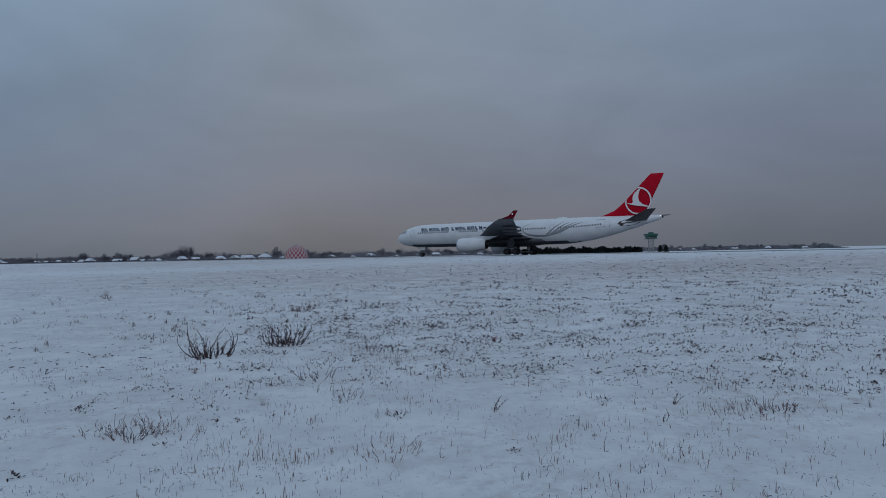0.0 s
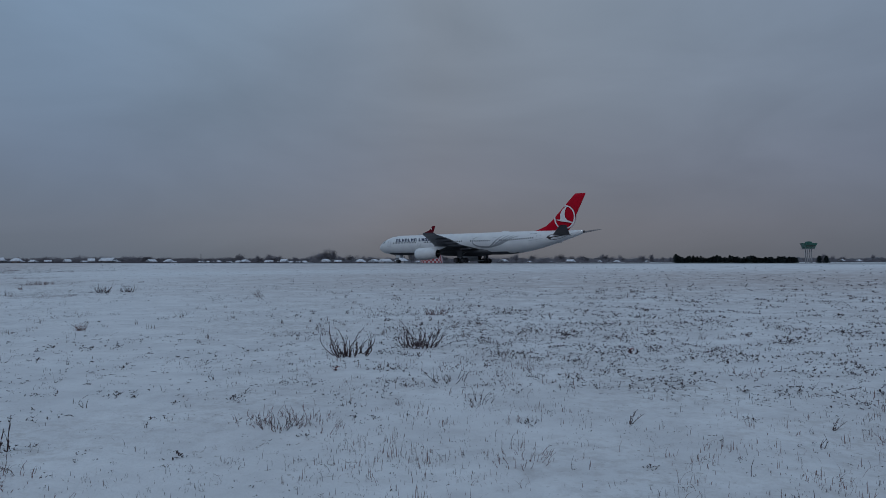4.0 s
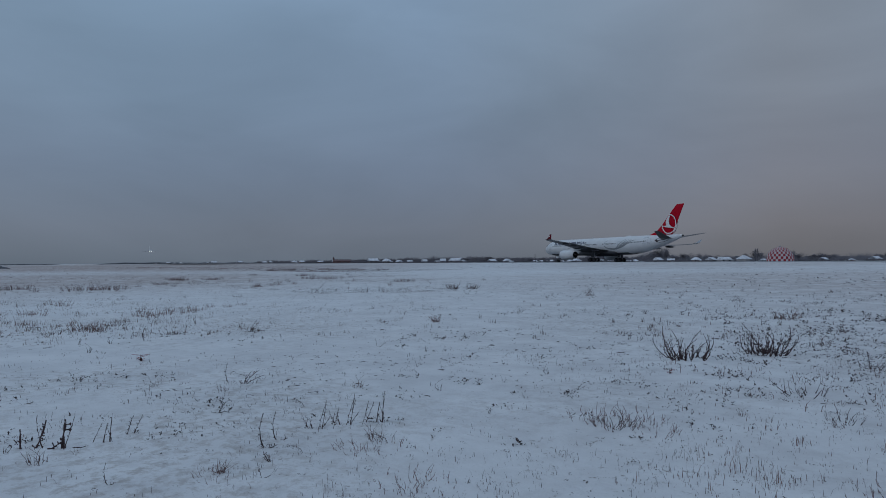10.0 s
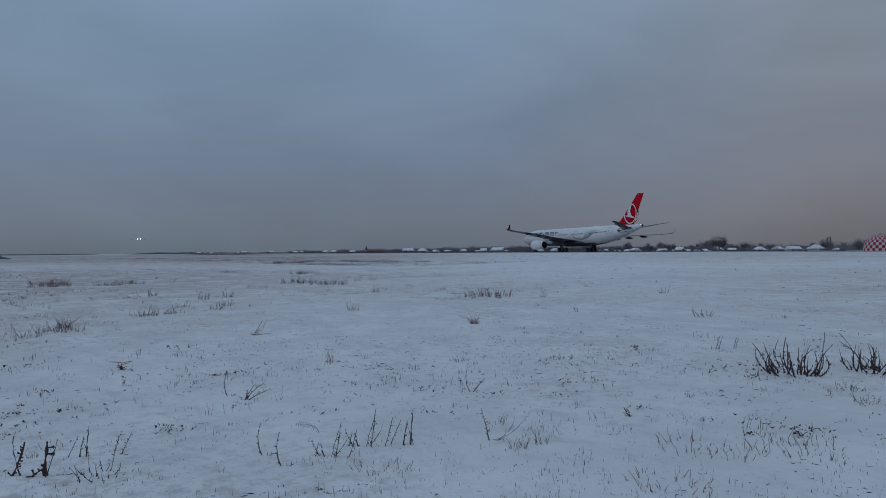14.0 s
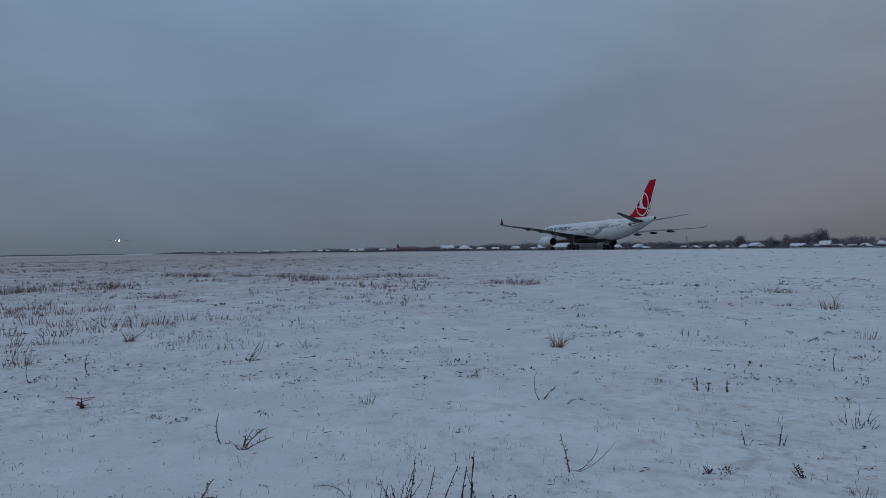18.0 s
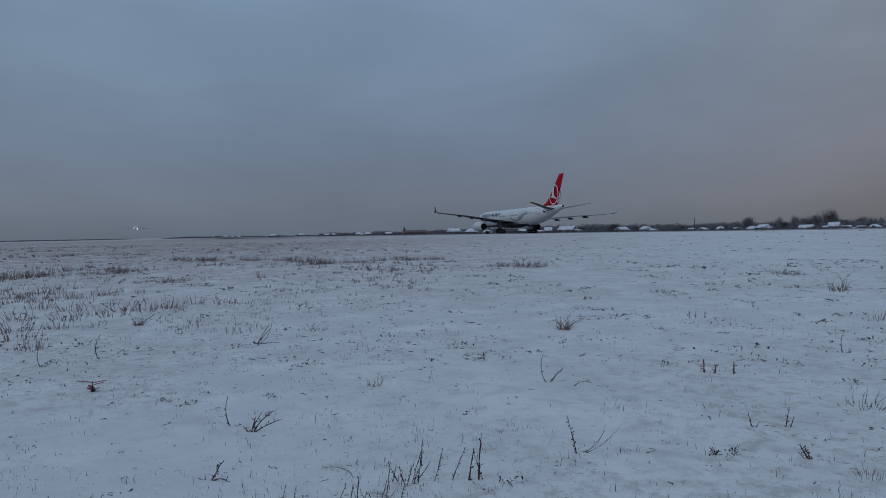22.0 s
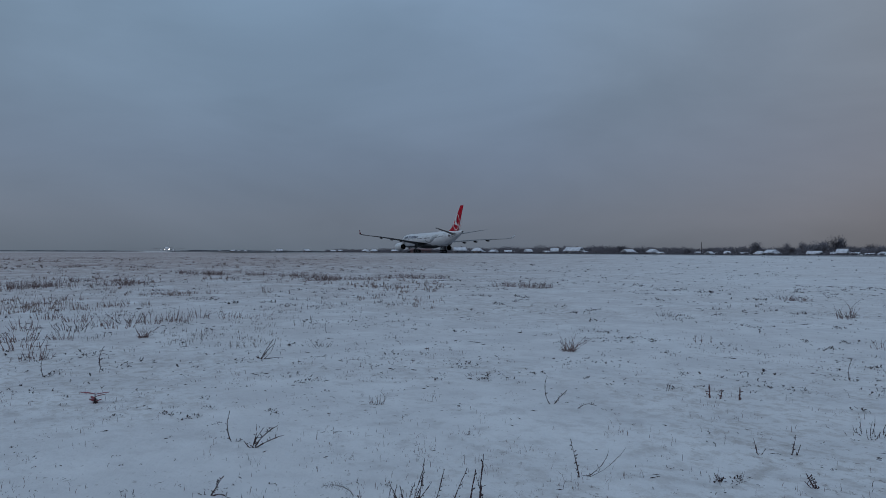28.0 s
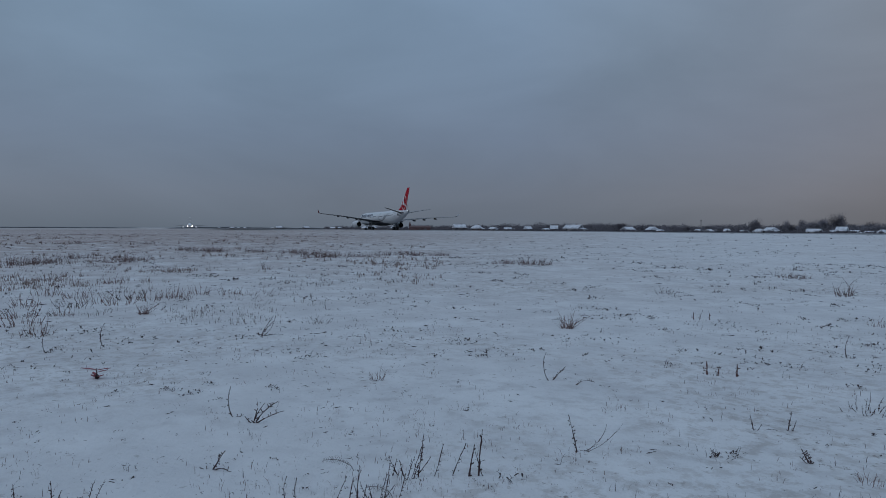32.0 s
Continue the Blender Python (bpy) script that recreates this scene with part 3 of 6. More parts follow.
        prof = [(22.9, ez + 1.40), (24.2, ez + 1.70), (27.2, 4.1), (30.4, 4.0), (28.3, ez + 1.0), (26.3, ez + 1.15)]
        for dy in (-0.2, 0.2):
            V += [(MAIN - s, ey + dy, z) for s, z in prof]
        F = [tuple(range(6)), tuple(range(11, 5, -1))] + [(i, (i + 1) % 6, 6 + (i + 1) % 6, 6 + i) for i in range(6)]
        piece("pylon", V, F, M_WHITE, eng)
        # tailplane
        V, F = loft([aerofoil(a, b, y * side, z, t) for a, b, y, z, t in ((54.8, 59.7, 0.6, 6.55, 0.40), (55.8, 60.0, 1.9, 6.78, 0.34), (61.1, 62.9, 9.1, 8.25, 0.12), (61.7, 63.0, 9.4, 8.31, 0.06))])
        piece("tailplane", V, F, M_TAIL, jet, "horizontal tailplane, grey tinged by the painted-in reflection of the fin", True)
        strip("tailplane_root", [(54.0, 2), (54.6, -16), (55.6, -27), (57.0, -32), (58.2, -26), (59.2, -8)], [(54.0, 5), (54.6, 18), (55.6, 25), (57.0, 27), (58.2, 24), (59.2, 6)], M_TAIL, jet, "dark bare metal plate round the tailplane root", side=side)
    # fin, with a fillet at its root
    secs = [(48.8, 58.8, 7.40, 0.30), (50.8, 59.1, 8.05, 0.34), (53.0, 59.5, 8.9, 0.42), (54.7, 60.3, 10.3, 0.36), (60.0, 62.95, 15.75, 0.20), (60.5, 63.1, 16.2, 0.12)]
    V, F = loft([[(x, zz - 0.0, z) for x, _, zz in aerofoil(a, b, 0, 0, t)] for a, b, z, t in secs])
    fin = piece("fin", V, F, M_RED, jet, "tall red tail fin", True)
    for side in (1, -1):
        def face(s, z):
            return (MAIN - s, 0.43 * side * (1 - max(0.0, z - 9.0) / 16), z)
        c, R = (57.95, 10.75), 2.85
        V, F = [], []
        for j in range(73):
            w = 2 * math.pi * j / 72
            for q in (R, R - 0.32):
                s, z = c[0] + 0.94 * q * math.cos(w), c[1] + q * math.sin(w)
                lead = 54.82 + (z - 10.3) * 0.972 if z > 10.3 else 53.1 + (z - 8.9) * 1.214
                V.append(face(max(s, lead), z))
        for j in range(72):
            f = (2 * j, 2 * j + 2, 2 * j + 3, 2 * j + 1)
            if (Vector(V[f[0]]) - Vector(V[f[3]])).length > 0.02 or (Vector(V[f[1]]) - Vector(V[f[2]])).length > 0.02:
                F.append(f)
        piece("ring_mark", V, F, M_LOGO, fin, "thin white ring on the red fin")
        # plain pale sail-like shape inside the ring
        blade = [(-0.94, -0.15), (-0.47, -0.18), (-0.40, -0.06), (-0.43, 0.2), (-0.32, 0.52), (-0.05, 0.78), (0.22, 0.90), (0.06, 0.6), (0.0, 0.25), (0.08, -0.04), (0.32, -0.26), (0.74, -0.40), (0.72, -0.48), (0.2, -0.40), (-0.4, -0.31)]
        piece("white_mark", [face(c[0] + 0.94 * R * s, c[1] + R * z) for s, z in blade], [tuple(range(len(blade)))], M_LOGO, fin, "plain white curved shape in the ring")
    # cabin windows
    wv = [(dx * 0.13, 0, dz * 0.19) for dx, dz in ((-1, -0.6), (-0.6, -1), (0.6, -1), (1, -0.6), (1, 0.6), (0.6, 1), (-0.6, 1), (-1, 0.6))]
    wm = mesh("window", [(x, 0.012, z) for x, _, z in wv] + [(x, -0.02, z) for x, _, z in wv], [tuple(range(8))[::-1], tuple(range(8, 16))] + [(i, (i + 1) % 8, 8 + (i + 1) % 8, 8 + i) for i in range(8)], M_PANE)
    runs = [(7.2, 15.2), (18.0, 22.6), (24.0, 30.2), (33.0, 39.0), (41.6, 50.8)]
    for side in (1, -1):
        for a, b in runs:
            s = a
            while s < b:
                p = hull(s, 13 if side > 0 else 167, 0.0)
                o = new("window", wm)
                o.parent = jet
                o.matrix_basis = pose(p.x, p.y, p.z, 13 * side, 0, 0 if side > 0 else 180)
                s += 0.56
        # cockpit panes
        for s0, s1, a0, a1 in ((1.75, 2.45, 30, 47), (2.5, 3.15, 29, 45)):
            strip("cockpit_pane", [(s0, a0), (s1, a0 + 1)], [(s0 + 0.35, a1 + 2), (s1 + 0.15, a1)], M_PANE, jet, side=side)
        strip("windshield", [(1.4, 48), (2.2, 49)], [(1.9, 84), (2.75, 84)], M_PANE, jet, side=side)
        # doors as outlined panels
        for s, w, lo, hi in ((5.4, 1.07, -8, 32), (16.4, 1.07, -8, 32), (40.1, 0.9, -6, 28), (51.9, 1.07, -12, 28)):
            for q in ((s - w / 2, s - w / 2 + 0.07), (s + w / 2 - 0.07, s + w / 2)):
                ribbon("door_joint", [((q[0] + q[1]) / 2, lo + (hi - lo) * k / 6) for k in range(7)], 0.035, M_LINE, jet, side=side)
            for a in (lo, hi):
                ribbon("door_joint", [(s - w / 2, a), (s, a), (s + w / 2, a)], 0.035, M_LINE, jet, side=side)
        # title as plain slanted strokes, no letters
        at, k = 7.7, 0
        for count, wdt in ((7, 1.07), (8, 1.0)):
            for i in range(count):
                full = wdt * 0.80
                strip("title_bar", *rows_of(at + 0.36, at + 0.36 + 0.34, 19.0, 39.5, 0.40), M_NAVY, jet, side=side)
                if k % 3 != 1:
                    strip("title_bar", *rows_of(at + 0.36 + full - 0.30, at + 0.36 + full, 19.0, 39.5, 0.40), M_NAVY, jet, side=side)
                lo = (33.5, 19.0, 26.5)[k % 3]
                strip("title_bar", *rows_of(at + 0.62 - 0.40 * (lo - 19) / 20.5, at + 0.36 + full - 0.2 - 0.40 * (lo - 19) / 20.5, lo, lo + 7.0, 0.13), M_NAVY, jet, side=side)
                at += wdt
                k += 1
            at += 0.55
        # pale grey feather strokes behind the wing
        for k in range(4):
            ribbon("livery_stroke", [(38.2 + 0.6 * k, -25 + 2 * k), (38.9 + 0.95 * k, -17 + 3 * k), (39.8 + 1.2 * k, -2 + 3 * k), (41.0 + 1.35 * k, 19 + k), (42.6 + 1.4 * k, 42 - 3 * k)], [0.04, 0.19, 0.21, 0.14, 0.03], M_SILVERMARK, jet, out=0.014 + 0.003 * k, side=side)
        ribbon("livery_stroke", [(35.0, 38), (33.9, 26), (33.6, 10), (34.0, -4), (35.2, -15), (37.0, -20), (39.0, -20), (40.6, -15)], [0.03, 0.06, 0.09, 0.12, 0.18, 0.24, 0.18, 0.04], M_SILVERMARK, jet, side=side)
        ribbon("livery_stroke", [(49.5, -2), (51, -2), (53, -1)], 0.06, M_LINE, jet, side=side)
        strip("flag_mark", *rows_of(24.0, 24.7, 24, 32), M_NAVY, jet, side=side)
        for i in range(6):
            strip("registration_bar", *rows_of(49.6 + 0.32 * i, 49.82 + 0.32 * i, 38, 45), M_LINE, jet, side=side)
    # antennas on the crown
    for s, h in ((14.0, 0.32), (24.5, 0.3)):
        V, F = loft([aerofoil(s, s + 0.5, 0, 0, 0.05), aerofoil(s + 0.25, s + 0.55, 0, 0, 0.03)])
        V = [(x, z, 7.80 + (h if i >= len(V) // 2 else 0)) for i, (x, y, z) in enumerate(V)]
        piece("antenna", V, F, M_LINE, jet)
    rr = [[(MAIN - s, w * math.cos(2 * math.pi * j / 14), 7.74 + h * max(0.0, math.sin(2 * math.pi * j / 14))) for j in range(14)] for s, w, h in ((40.2, 0.05, 0.02), (40.9, 0.5, 0.26), (42.2, 0.55, 0.30), (43.4, 0.05, 0.02))]
    piece("antenna_dome", *loft(rr), M_WHITE, jet, "low white radome on the crown", True)
    # auxiliary exhaust and tail lamp
    piece("tail_exhaust", *loft([[(MAIN - 62.6 - x, q * math.cos(2 * math.pi * j / 12), 7.32 + q * math.sin(2 * math.pi * j / 12)) for j in range(12)] for x, q in ((0, 0.30), (0.22, 0.24))]), M_DARKMETAL, jet, "dark exhaust at the tail tip", True)

    def lamp(name, x, y, z, r, label):
        V, F = loft([[(x + dx, y + q * math.cos(2 * math.pi * j / 10), z + q * math.sin(2 * math.pi * j / 10)) for j in range(10)] for dx, q in ((-r, r * 0.3), (-r * 0.5, r * 0.9), (0, r), (r * 0.5, r * 0.9), (r, r * 0.3))])
        piece(name, V, F, M_LAMP, jet, label, True)
    lamp("tail_lamp", MAIN - 62.3, 0.30, 7.5, 0.09, "small lit white tail lamp")
    lamp("gear_lamp", MAIN - 6.25, 0.22, 1.75, 0.10, "lit lamp on the nose gear")
    # nose gear
    x = MAIN - 6.7
    V, F = [], []
    tube(V, F, [(x, 0, 0.5), (x, 0, 1.5), (x + 0.12, 0, 2.6)], 0.10, 0.16, 10)
    strut = piece("nose_strut", V, F, M_METAL, jet)
    V, F = [], []
    tube(V, F, [(x, 0, 1.2), (x + 0.9, 0, 2.0), (x + 1.6, 0, 2.5)], 0.07, 0.07, 8)
    piece("drag_brace", V, F, M_METAL, strut)
    for side in (1, -1):
        V, F = [], []
        box(V, F, (x - 0.4, 0.62 * side, 1.95), (1.5, 0.05, 0.75))
        piece("gear_door", V, F, M_WHITE, jet)
    add_axle(jet, x, 0.53, 0.53, 0.38, (-0.36, 0.36))
    # main gear: a four-wheel bogie on each side
    for side in (1, -1):
        V, F = [], []
        tube(V, F, [(0, 5.34 * side, 0.75), (0, 5.34 * side, 2.0), (0.1, 5.3 * side, 3.6)], 0.18, 0.26, 12)
        st = piece("main_strut", V, F, M_METAL, jet)
        V, F = [], []
        tube(V, F, [(-1.05, 5.34 * side, 0.70), (0, 5.34 * side, 0.78), (1.05, 5.34 * side, 0.70)], 0.15, 0.15, 8)
        piece("bogie_beam", V, F, M_METAL, st)
        V, F = [], []
        tube(V, F, [(0.05, 5.2 * side, 1.9), (0.1, 3.6 * side, 2.6), (0.1, 2.6 * side, 2.9)], 0.1, 0.1, 8)
        piece("side_brace", V, F, M_METAL, st)
        V, F = [], []
        box(V, F, (0.0, 5.92 * side, 2.35), (1.5, 0.07, 1.9))
        piece("gear_door", V, F, M_BELLY, jet)
        for dx in (-1.0, 1.0):
            add_axle(jet, dx, 0.70, 0.70, 0.53, (5.34 * side - 0.70, 5.34 * side + 0.70))
    return jet


AIRLINER = build_airliner()


# ---------- the far aircraft on approach ----------
def build_far_jet():
    jet = tagged(new("landing_airliner"), "far small airliner on approach with lit landing lights", "airplane")
    prof = [(18.5, 0.1), (17.6, 0.9), (15.5, 1.7), (12, 1.95), (-6, 1.95), (-12, 1.4), (-17, 0.5), (-18.4, 0.15)]
    V, F = loft([[(x, r * math.cos(2 * math.pi * j / 16), 3.0 + (0.05 * max(0, -x - 6)) + r * math.sin(2 * math.pi * j / 16)) for j in range(16)] for x, r in prof])
    piece("fuselage", V, F, M_WHITE, jet, smooth=True)
    for side in (1, -1):
        V, F = loft([[(x - 32 + a, y * side, z) for x, _, z in aerofoil(32 - 0, 32 + c, 0, zz, t)] for a, c, y, zz, t in ((5, 7, 1.2, 2.2, 0.5), (-5, 1.6, 17, 3.6, 0.12))])
        V = [(x, y, z) for x, y, z in V]
        piece("wing", V, F, M_WING, jet, smooth=True)
        V, F = loft([[(4.8 - x, 5.8 * side + r * math.cos(2 * math.pi * j / 12), 1.5 + r * math.sin(2 * math.pi * j / 12)) for j in range(12)] for x, r in ((0, 0.85), (0.8, 1.0), (2.5, 0.95), (3.8, 0.6))])
        piece("engine", V, F, M_WHITE, jet, smooth=True)
        V, F = loft([[(5.6 + dx, 1.25 * side + 1.5 * q * math.cos(2 * math.pi * j / 10), 2.3 + q * math.sin(2 * math.pi * j / 10)) for j in range(10)] for dx, q in ((-0.4, 0.3), (0, 0.75), (0.3, 0.7), (0.5, 0.25))])
        piece("landing_light", V, F, M_BEAM, jet, "glaring white landing light", True)
        V, F = loft([aerofoil(46, 49, 0.3 * side, 4.0, 0.2), aerofoil(48.5, 50, 6 * side, 4.5, 0.08)])
        piece("tailplane", V, F, M_WING, jet, smooth=True)
    V, F = loft([[(x, zz, z) for x, _, zz in aerofoil(a, b, 0, 0, t)] for a, b, z, t in ((44, 50, 4.5, 0.3), (48.5, 51, 11.5, 0.12))])
    piece("fin", V, F, M_WHITE, jet, smooth=True)
    V, F = [], []
    tube(V, F, [(12, 0, 0.1), (12, 0, 1.5)], 0.15, 0.15, 6)
    tube(V, F, [(0, 2.9, 0.1), (0, 2.9, 2)], 0.2, 0.2, 6)
    piece("gear_leg", V, F, M_METAL, jet)
    return jet


FAR_JET = build_far_jet()


# ---------- the far settlement ----------
def polar(eye, azimuth, dist):
    """A place by its bearing (degrees to the left of +y) and distance from a standpoint."""
    return eye[0] - math.sin(radians(azimuth)) * dist, eye[1] + math.cos(radians(azimuth)) * dist


def build_house(width, depth, eave, ridge, wall, hip, annex=0.0):
    h = tagged(new("house"), "low %s house with a snow-covered roof" % wall.name.split("_")[0], "house", "houses of the far settlement")
    V, F = [], []
    box(V, F, (0, 0, eave / 2 - 0.15), (width, depth, eave + 0.3))
    if not hip:
        for sx in (-1, 1):
            b = len(V)
            V += [(sx * (width / 2 - 0.002), -depth / 2, eave), (sx * (width / 2 - 0.002), depth / 2, eave), (sx * (width / 2 - 0.002), 0, ridge - 0.1)]
            F.append((b, b + 1, b + 2))
    piece("wall", V, F, wall, h)
    ov, q = 0.45, (width * 0.28 if hip else 0.0)
    a, d = width / 2 + ov, depth / 2 + ov
    top = [(-a, -d, eave - 0.1), (a, -d, eave - 0.1), (a, d, eave - 0.1), (-a, d, eave - 0.1), (-a + q, 0, ridge), (a - q, 0, ridge)]
    V = [(x, y, z + 0.2) for x, y, z in top] + top
    F = [(0, 1, 5, 4), (1, 2, 5), (2, 3, 4, 5), (3, 0, 4), (6, 10, 11, 7), (7, 11, 8), (8, 11, 10, 9), (9, 10, 6), (0, 6, 7, 1), (1, 7, 8, 2), (2, 8, 9, 3), (3, 9, 6, 0)]
    roof = piece("roof", V, F, M_ROOF, h, "snow-covered roof")
    V, F = [], []
    box(V, F, (width * 0.2, depth * 0.1, ridge + 0.15), (0.45, 0.45, 1.0))
    piece("chimney", V, F, M_WALLS[1], roof)
    for wx in np.linspace(-width * 0.32, width * 0.32, max(2, int(width / 3))):
        V, F = [], []
        box(V, F, (wx, -depth / 2 - 0.01, eave * 0.55), (0.8, 0.06, 0.7))
        piece("window", V, F, M_PANE, h)
    if annex:
        # lean-to with a roof of its own against the gable
        x0, x1, d, lo, hi = width / 2, width / 2 + annex, depth * 0.36, eave * 0.72, eave * 1.12
        V, F = [], []
        box(V, F, ((x0 + x1) / 2, 0, lo / 2 - 0.15), (annex, 2 * d, lo + 0.3))
        piece("annex", V, F, wall, h)
        low = [(x0, -d - 0.3, hi), (x1 + 0.3, -d - 0.3, lo), (x1 + 0.3, d + 0.3, lo), (x0, d + 0.3, hi)]
        V = low + [(x, y, z + 0.18) for x, y, z in low]
        piece("annex_roof", V, [(3, 2, 1, 0), (4, 5, 6, 7), (0, 1, 5, 4), (1, 2, 6, 5), (2, 3, 7, 6), (3, 0, 4, 7)], M_ROOF, h, "snow-covered lean-to roof")
    return h


HOUSES = [build_house(5.6, 4.8, 1.5, 3.0, M_WALLS[0], False, 2.2), build_house(4.9, 4.5, 1.35, 3.1, M_WALLS[1], True, 1.8), build_house(7.4, 4.6, 1.5, 3.1, M_WALLS[2], False, 2.6),
          build_house(4.2, 3.8, 1.3, 2.3, M_WALLS[1], False), build_house(7.4, 6.2, 1.8, 4.0, M_WALLS[2], True), build_house(3.4, 6.2, 1.5, 3.1, M_WALLS[0], False)]


def facing(x, y, extra=0.0):
    return math.degrees(math.atan2(y - 40, x + 40)) - 90 + extra


used = set()


def place_house(k, x, y, turn=0.0, size=1.0):
    m = pose(x, y, ground_z(x, y) - 0.1, 0, 0, facing(x, y, turn))
    if k not in used:
        used.add(k)
        HOUSES[k].matrix_basis = m
        return
    c = copy_thing(HOUSES[k], m)
    c.scale = (size, size, size)


# depth of the row of houses by bearing from the second standpoint
DEPTH = [(12, 218), (18, 226), (24, 238), (30, 258), (36, 288), (41, 318), (46, 352), (50, 400), (56, 520), (62, 640), (70, 760)]


def row_depth(b):
    for (b0, d0), (b1, d1) in zip(DEPTH, DEPTH[1:]):
        if b <= b1:
            return d0 + (d1 - d0) * max(0.0, b - b0) / (b1 - b0)
    return DEPTH[-1][1]


# (bearing from the first standpoint, distance, kind)
SEEN_A = [(21.5, 322, 5), (19.9, 330, 3), (18.5, 330, 1), (17.2, 322, 0), (16.0, 320, 2), (14.6, 318, 4), (13.6, 330, 0), (9.5, 330, 0), (7.6, 335, 3), (6.2, 338, 2), (4.0, 340, 3), (2.2, 345, 1), (0.6, 350, 0),
          (-1.8, 360, 2), (-3.2, 366, 0), (-5.6, 378, 3), (-19.1, 440, 0), (-20.3, 440, 4), (-21.6, 445, 3), (-23.4, 450, 2), (-26.0, 455, 1), (-28.3, 460, 0)]
for b, d, k in SEEN_A:
    x, y = polar(EYE_A, b, d * 1.5)
    place_house(k, x, y + random.uniform(-14, 10), random.uniform(-85, 85), random.uniform(0.5, 0.95))
# (bearing from the second standpoint, kind, size)
SEEN_B = [(44.7, 0, 1.25), (43.2, 1, 1.15), (41.8, 0, 0.80), (40.6, 3, 0.85), (38.9, 5, 0.75), (37.4, 3, 0.80), (36.7, 5, 0.95), (35.1, 2, 1.05), (30.7, 0, 0.74), (28.8, 5, 0.85), (28.2, 3, 0.62), (25.3, 3, 0.60),
          (24.5, 0, 0.56), (23.2, 1, 0.62), (22.0, 2, 0.50), (20.9, 4, 0.58), (20.1, 0, 0.72), (17.2, 2, 0.85), (15.9, 3, 0.62), (15.4, 5, 0.80), (14.6, 0, 0.50), (13.7, 3, 0.55), (12.9, 1, 0.50), (48.6, 0, 0.9), (50.2, 3, 1.0)]
for b, k, size in SEEN_B:
    size *= 0.74 if k in (2, 4) and b < 30 else 1.0
    x, y = polar(EYE_B, b, row_depth(b))
    place_house(k, x, y, random.uniform(-65, 65), size * random.uniform(0.72, 0.9))
    if random.random() < 0.55:
        x, y = polar(EYE_B, b + random.uniform(-0.6, 0.6), row_depth(b) + random.uniform(6, 16))
        place_house(random.choice((0, 3, 5)), x, y, random.uniform(-90, 90), size * random.uniform(0.6, 0.85))
b = 52.0
while b < 66:
    x, y = polar(EYE_B, b, row_depth(b))
    place_house(random.choice((0, 1, 3)), x, y, random.uniform(-60, 60), random.uniform(0.5, 0.8))
    b += random.choice((0.5, 0.7, 1.0, 2.2))


# ---------- bare trees ----------
def build_tree(seed, height, spread):
    rnd = random.Random(seed)
    tree = tagged(new("bare_tree"), "bare grey winter tree behind snowy houses", "tree", "bare trees of the settlement")
    V, F = [], []
    tube(V, F, [(0, 0, -0.3), (rnd.uniform(-.1, .1), 0, height * 0.25), (rnd.uniform(-.2, .2), rnd.uniform(-.2, .2), height * 0.55)], 0.22, 0.10, 6)
    ends = []
    for i in range(7):
        w = rnd.uniform(0, 6.28)
        z0 = height * rnd.uniform(0.18, 0.5)
        e = Vector((math.cos(w) * spread * rnd.uniform(0.3, 0.75), math.sin(w) * spread * rnd.uniform(0.3, 0.75), height * rnd.uniform(0.5, 0.85)))
        tube(V, F, [(0, 0, z0), (e.x * 0.45, e.y * 0.45, z0 + (e.z - z0) * 0.6), e], 0.09, 0.03, 4)
        ends += [e, e * 0.8, e * 0.65]
    piece("trunk", V, F, M_TRUNK, tree)
    V, F = [], []
    for i in range(1500):
        c = rnd.choice(ends)
        p = Vector((c.x + rnd.gauss(0, spread * 0.24), c.y + rnd.gauss(0, spread * 0.24), max(height * 0.10, c.z + rnd.gauss(0, height * 0.13))))
        d = Vector((rnd.gauss(0, 1), rnd.gauss(0, 1), rnd.gauss(0.5, 0.8))).normalized() * rnd.uniform(0.35, 0.9)
        sd = d.orthogonal().normalized() * rnd.uniform(0.035, 0.085)
        b = len(V)
        V += [p - sd, p + sd, p + d]
        F.append((b, b + 1, b + 2))
    piece("crown", V, F, M_BARK, tree, "haze of fine bare twigs")
    return tree


TREES = [build_tree(3 + i, h, s) for i, (h, s) in enumerate(((4.9, 2.4), (4.2, 2.8), (5.9, 2.7), (3.2, 2.6), (3.7, 3.2)))]
first = set()


def place_tree(k, x, y, size=1.0):
    m = pose(x, y, ground_z(x, y) - 0.1, 0, 0, random.uniform(0, 360))
    if k not in first:
        first.add(k)
        TREES[k].matrix_basis = m
        return
    c = copy_thing(TREES[k], m)
    c.scale = (size, size, size * random.uniform(0.85, 1.15))


def build_thicket(name, label, spots):
    """Low bare trees and shrubs nobody could count, as one growth."""
    rnd = random.Random(len(spots))
    V, F = [], []
    for x, y, h in spots:
        wide, foot = h * rnd.uniform(0.55, 0.95), ground_z(x, y) - 0.1
        for i in range(140):
            w, q = rnd.uniform(0, 6.28), math.sqrt(rnd.random())
            k = rnd.random()
            p = Vector((x + math.cos(w) * wide * q, y + math.sin(w) * wide * q, foot + h * k * math.sqrt(1 - 0.85 * q * q)))
            d = Vector((rnd.gauss(0, 0.6), rnd.gauss(0, 0.6), rnd.uniform(0.2, 1.2))).normalized() * rnd.uniform(0.3, 0.9)
            sd = d.orthogonal().normalized() * rnd.uniform(0.06, 0.14)
            b = len(V)
            V += [p - sd, p + sd, p + d]
            F.append((b, b + 1, b + 2))
    tagged(piece(name, V, F, M_BARK), label, "shrubs", kind="stuff")


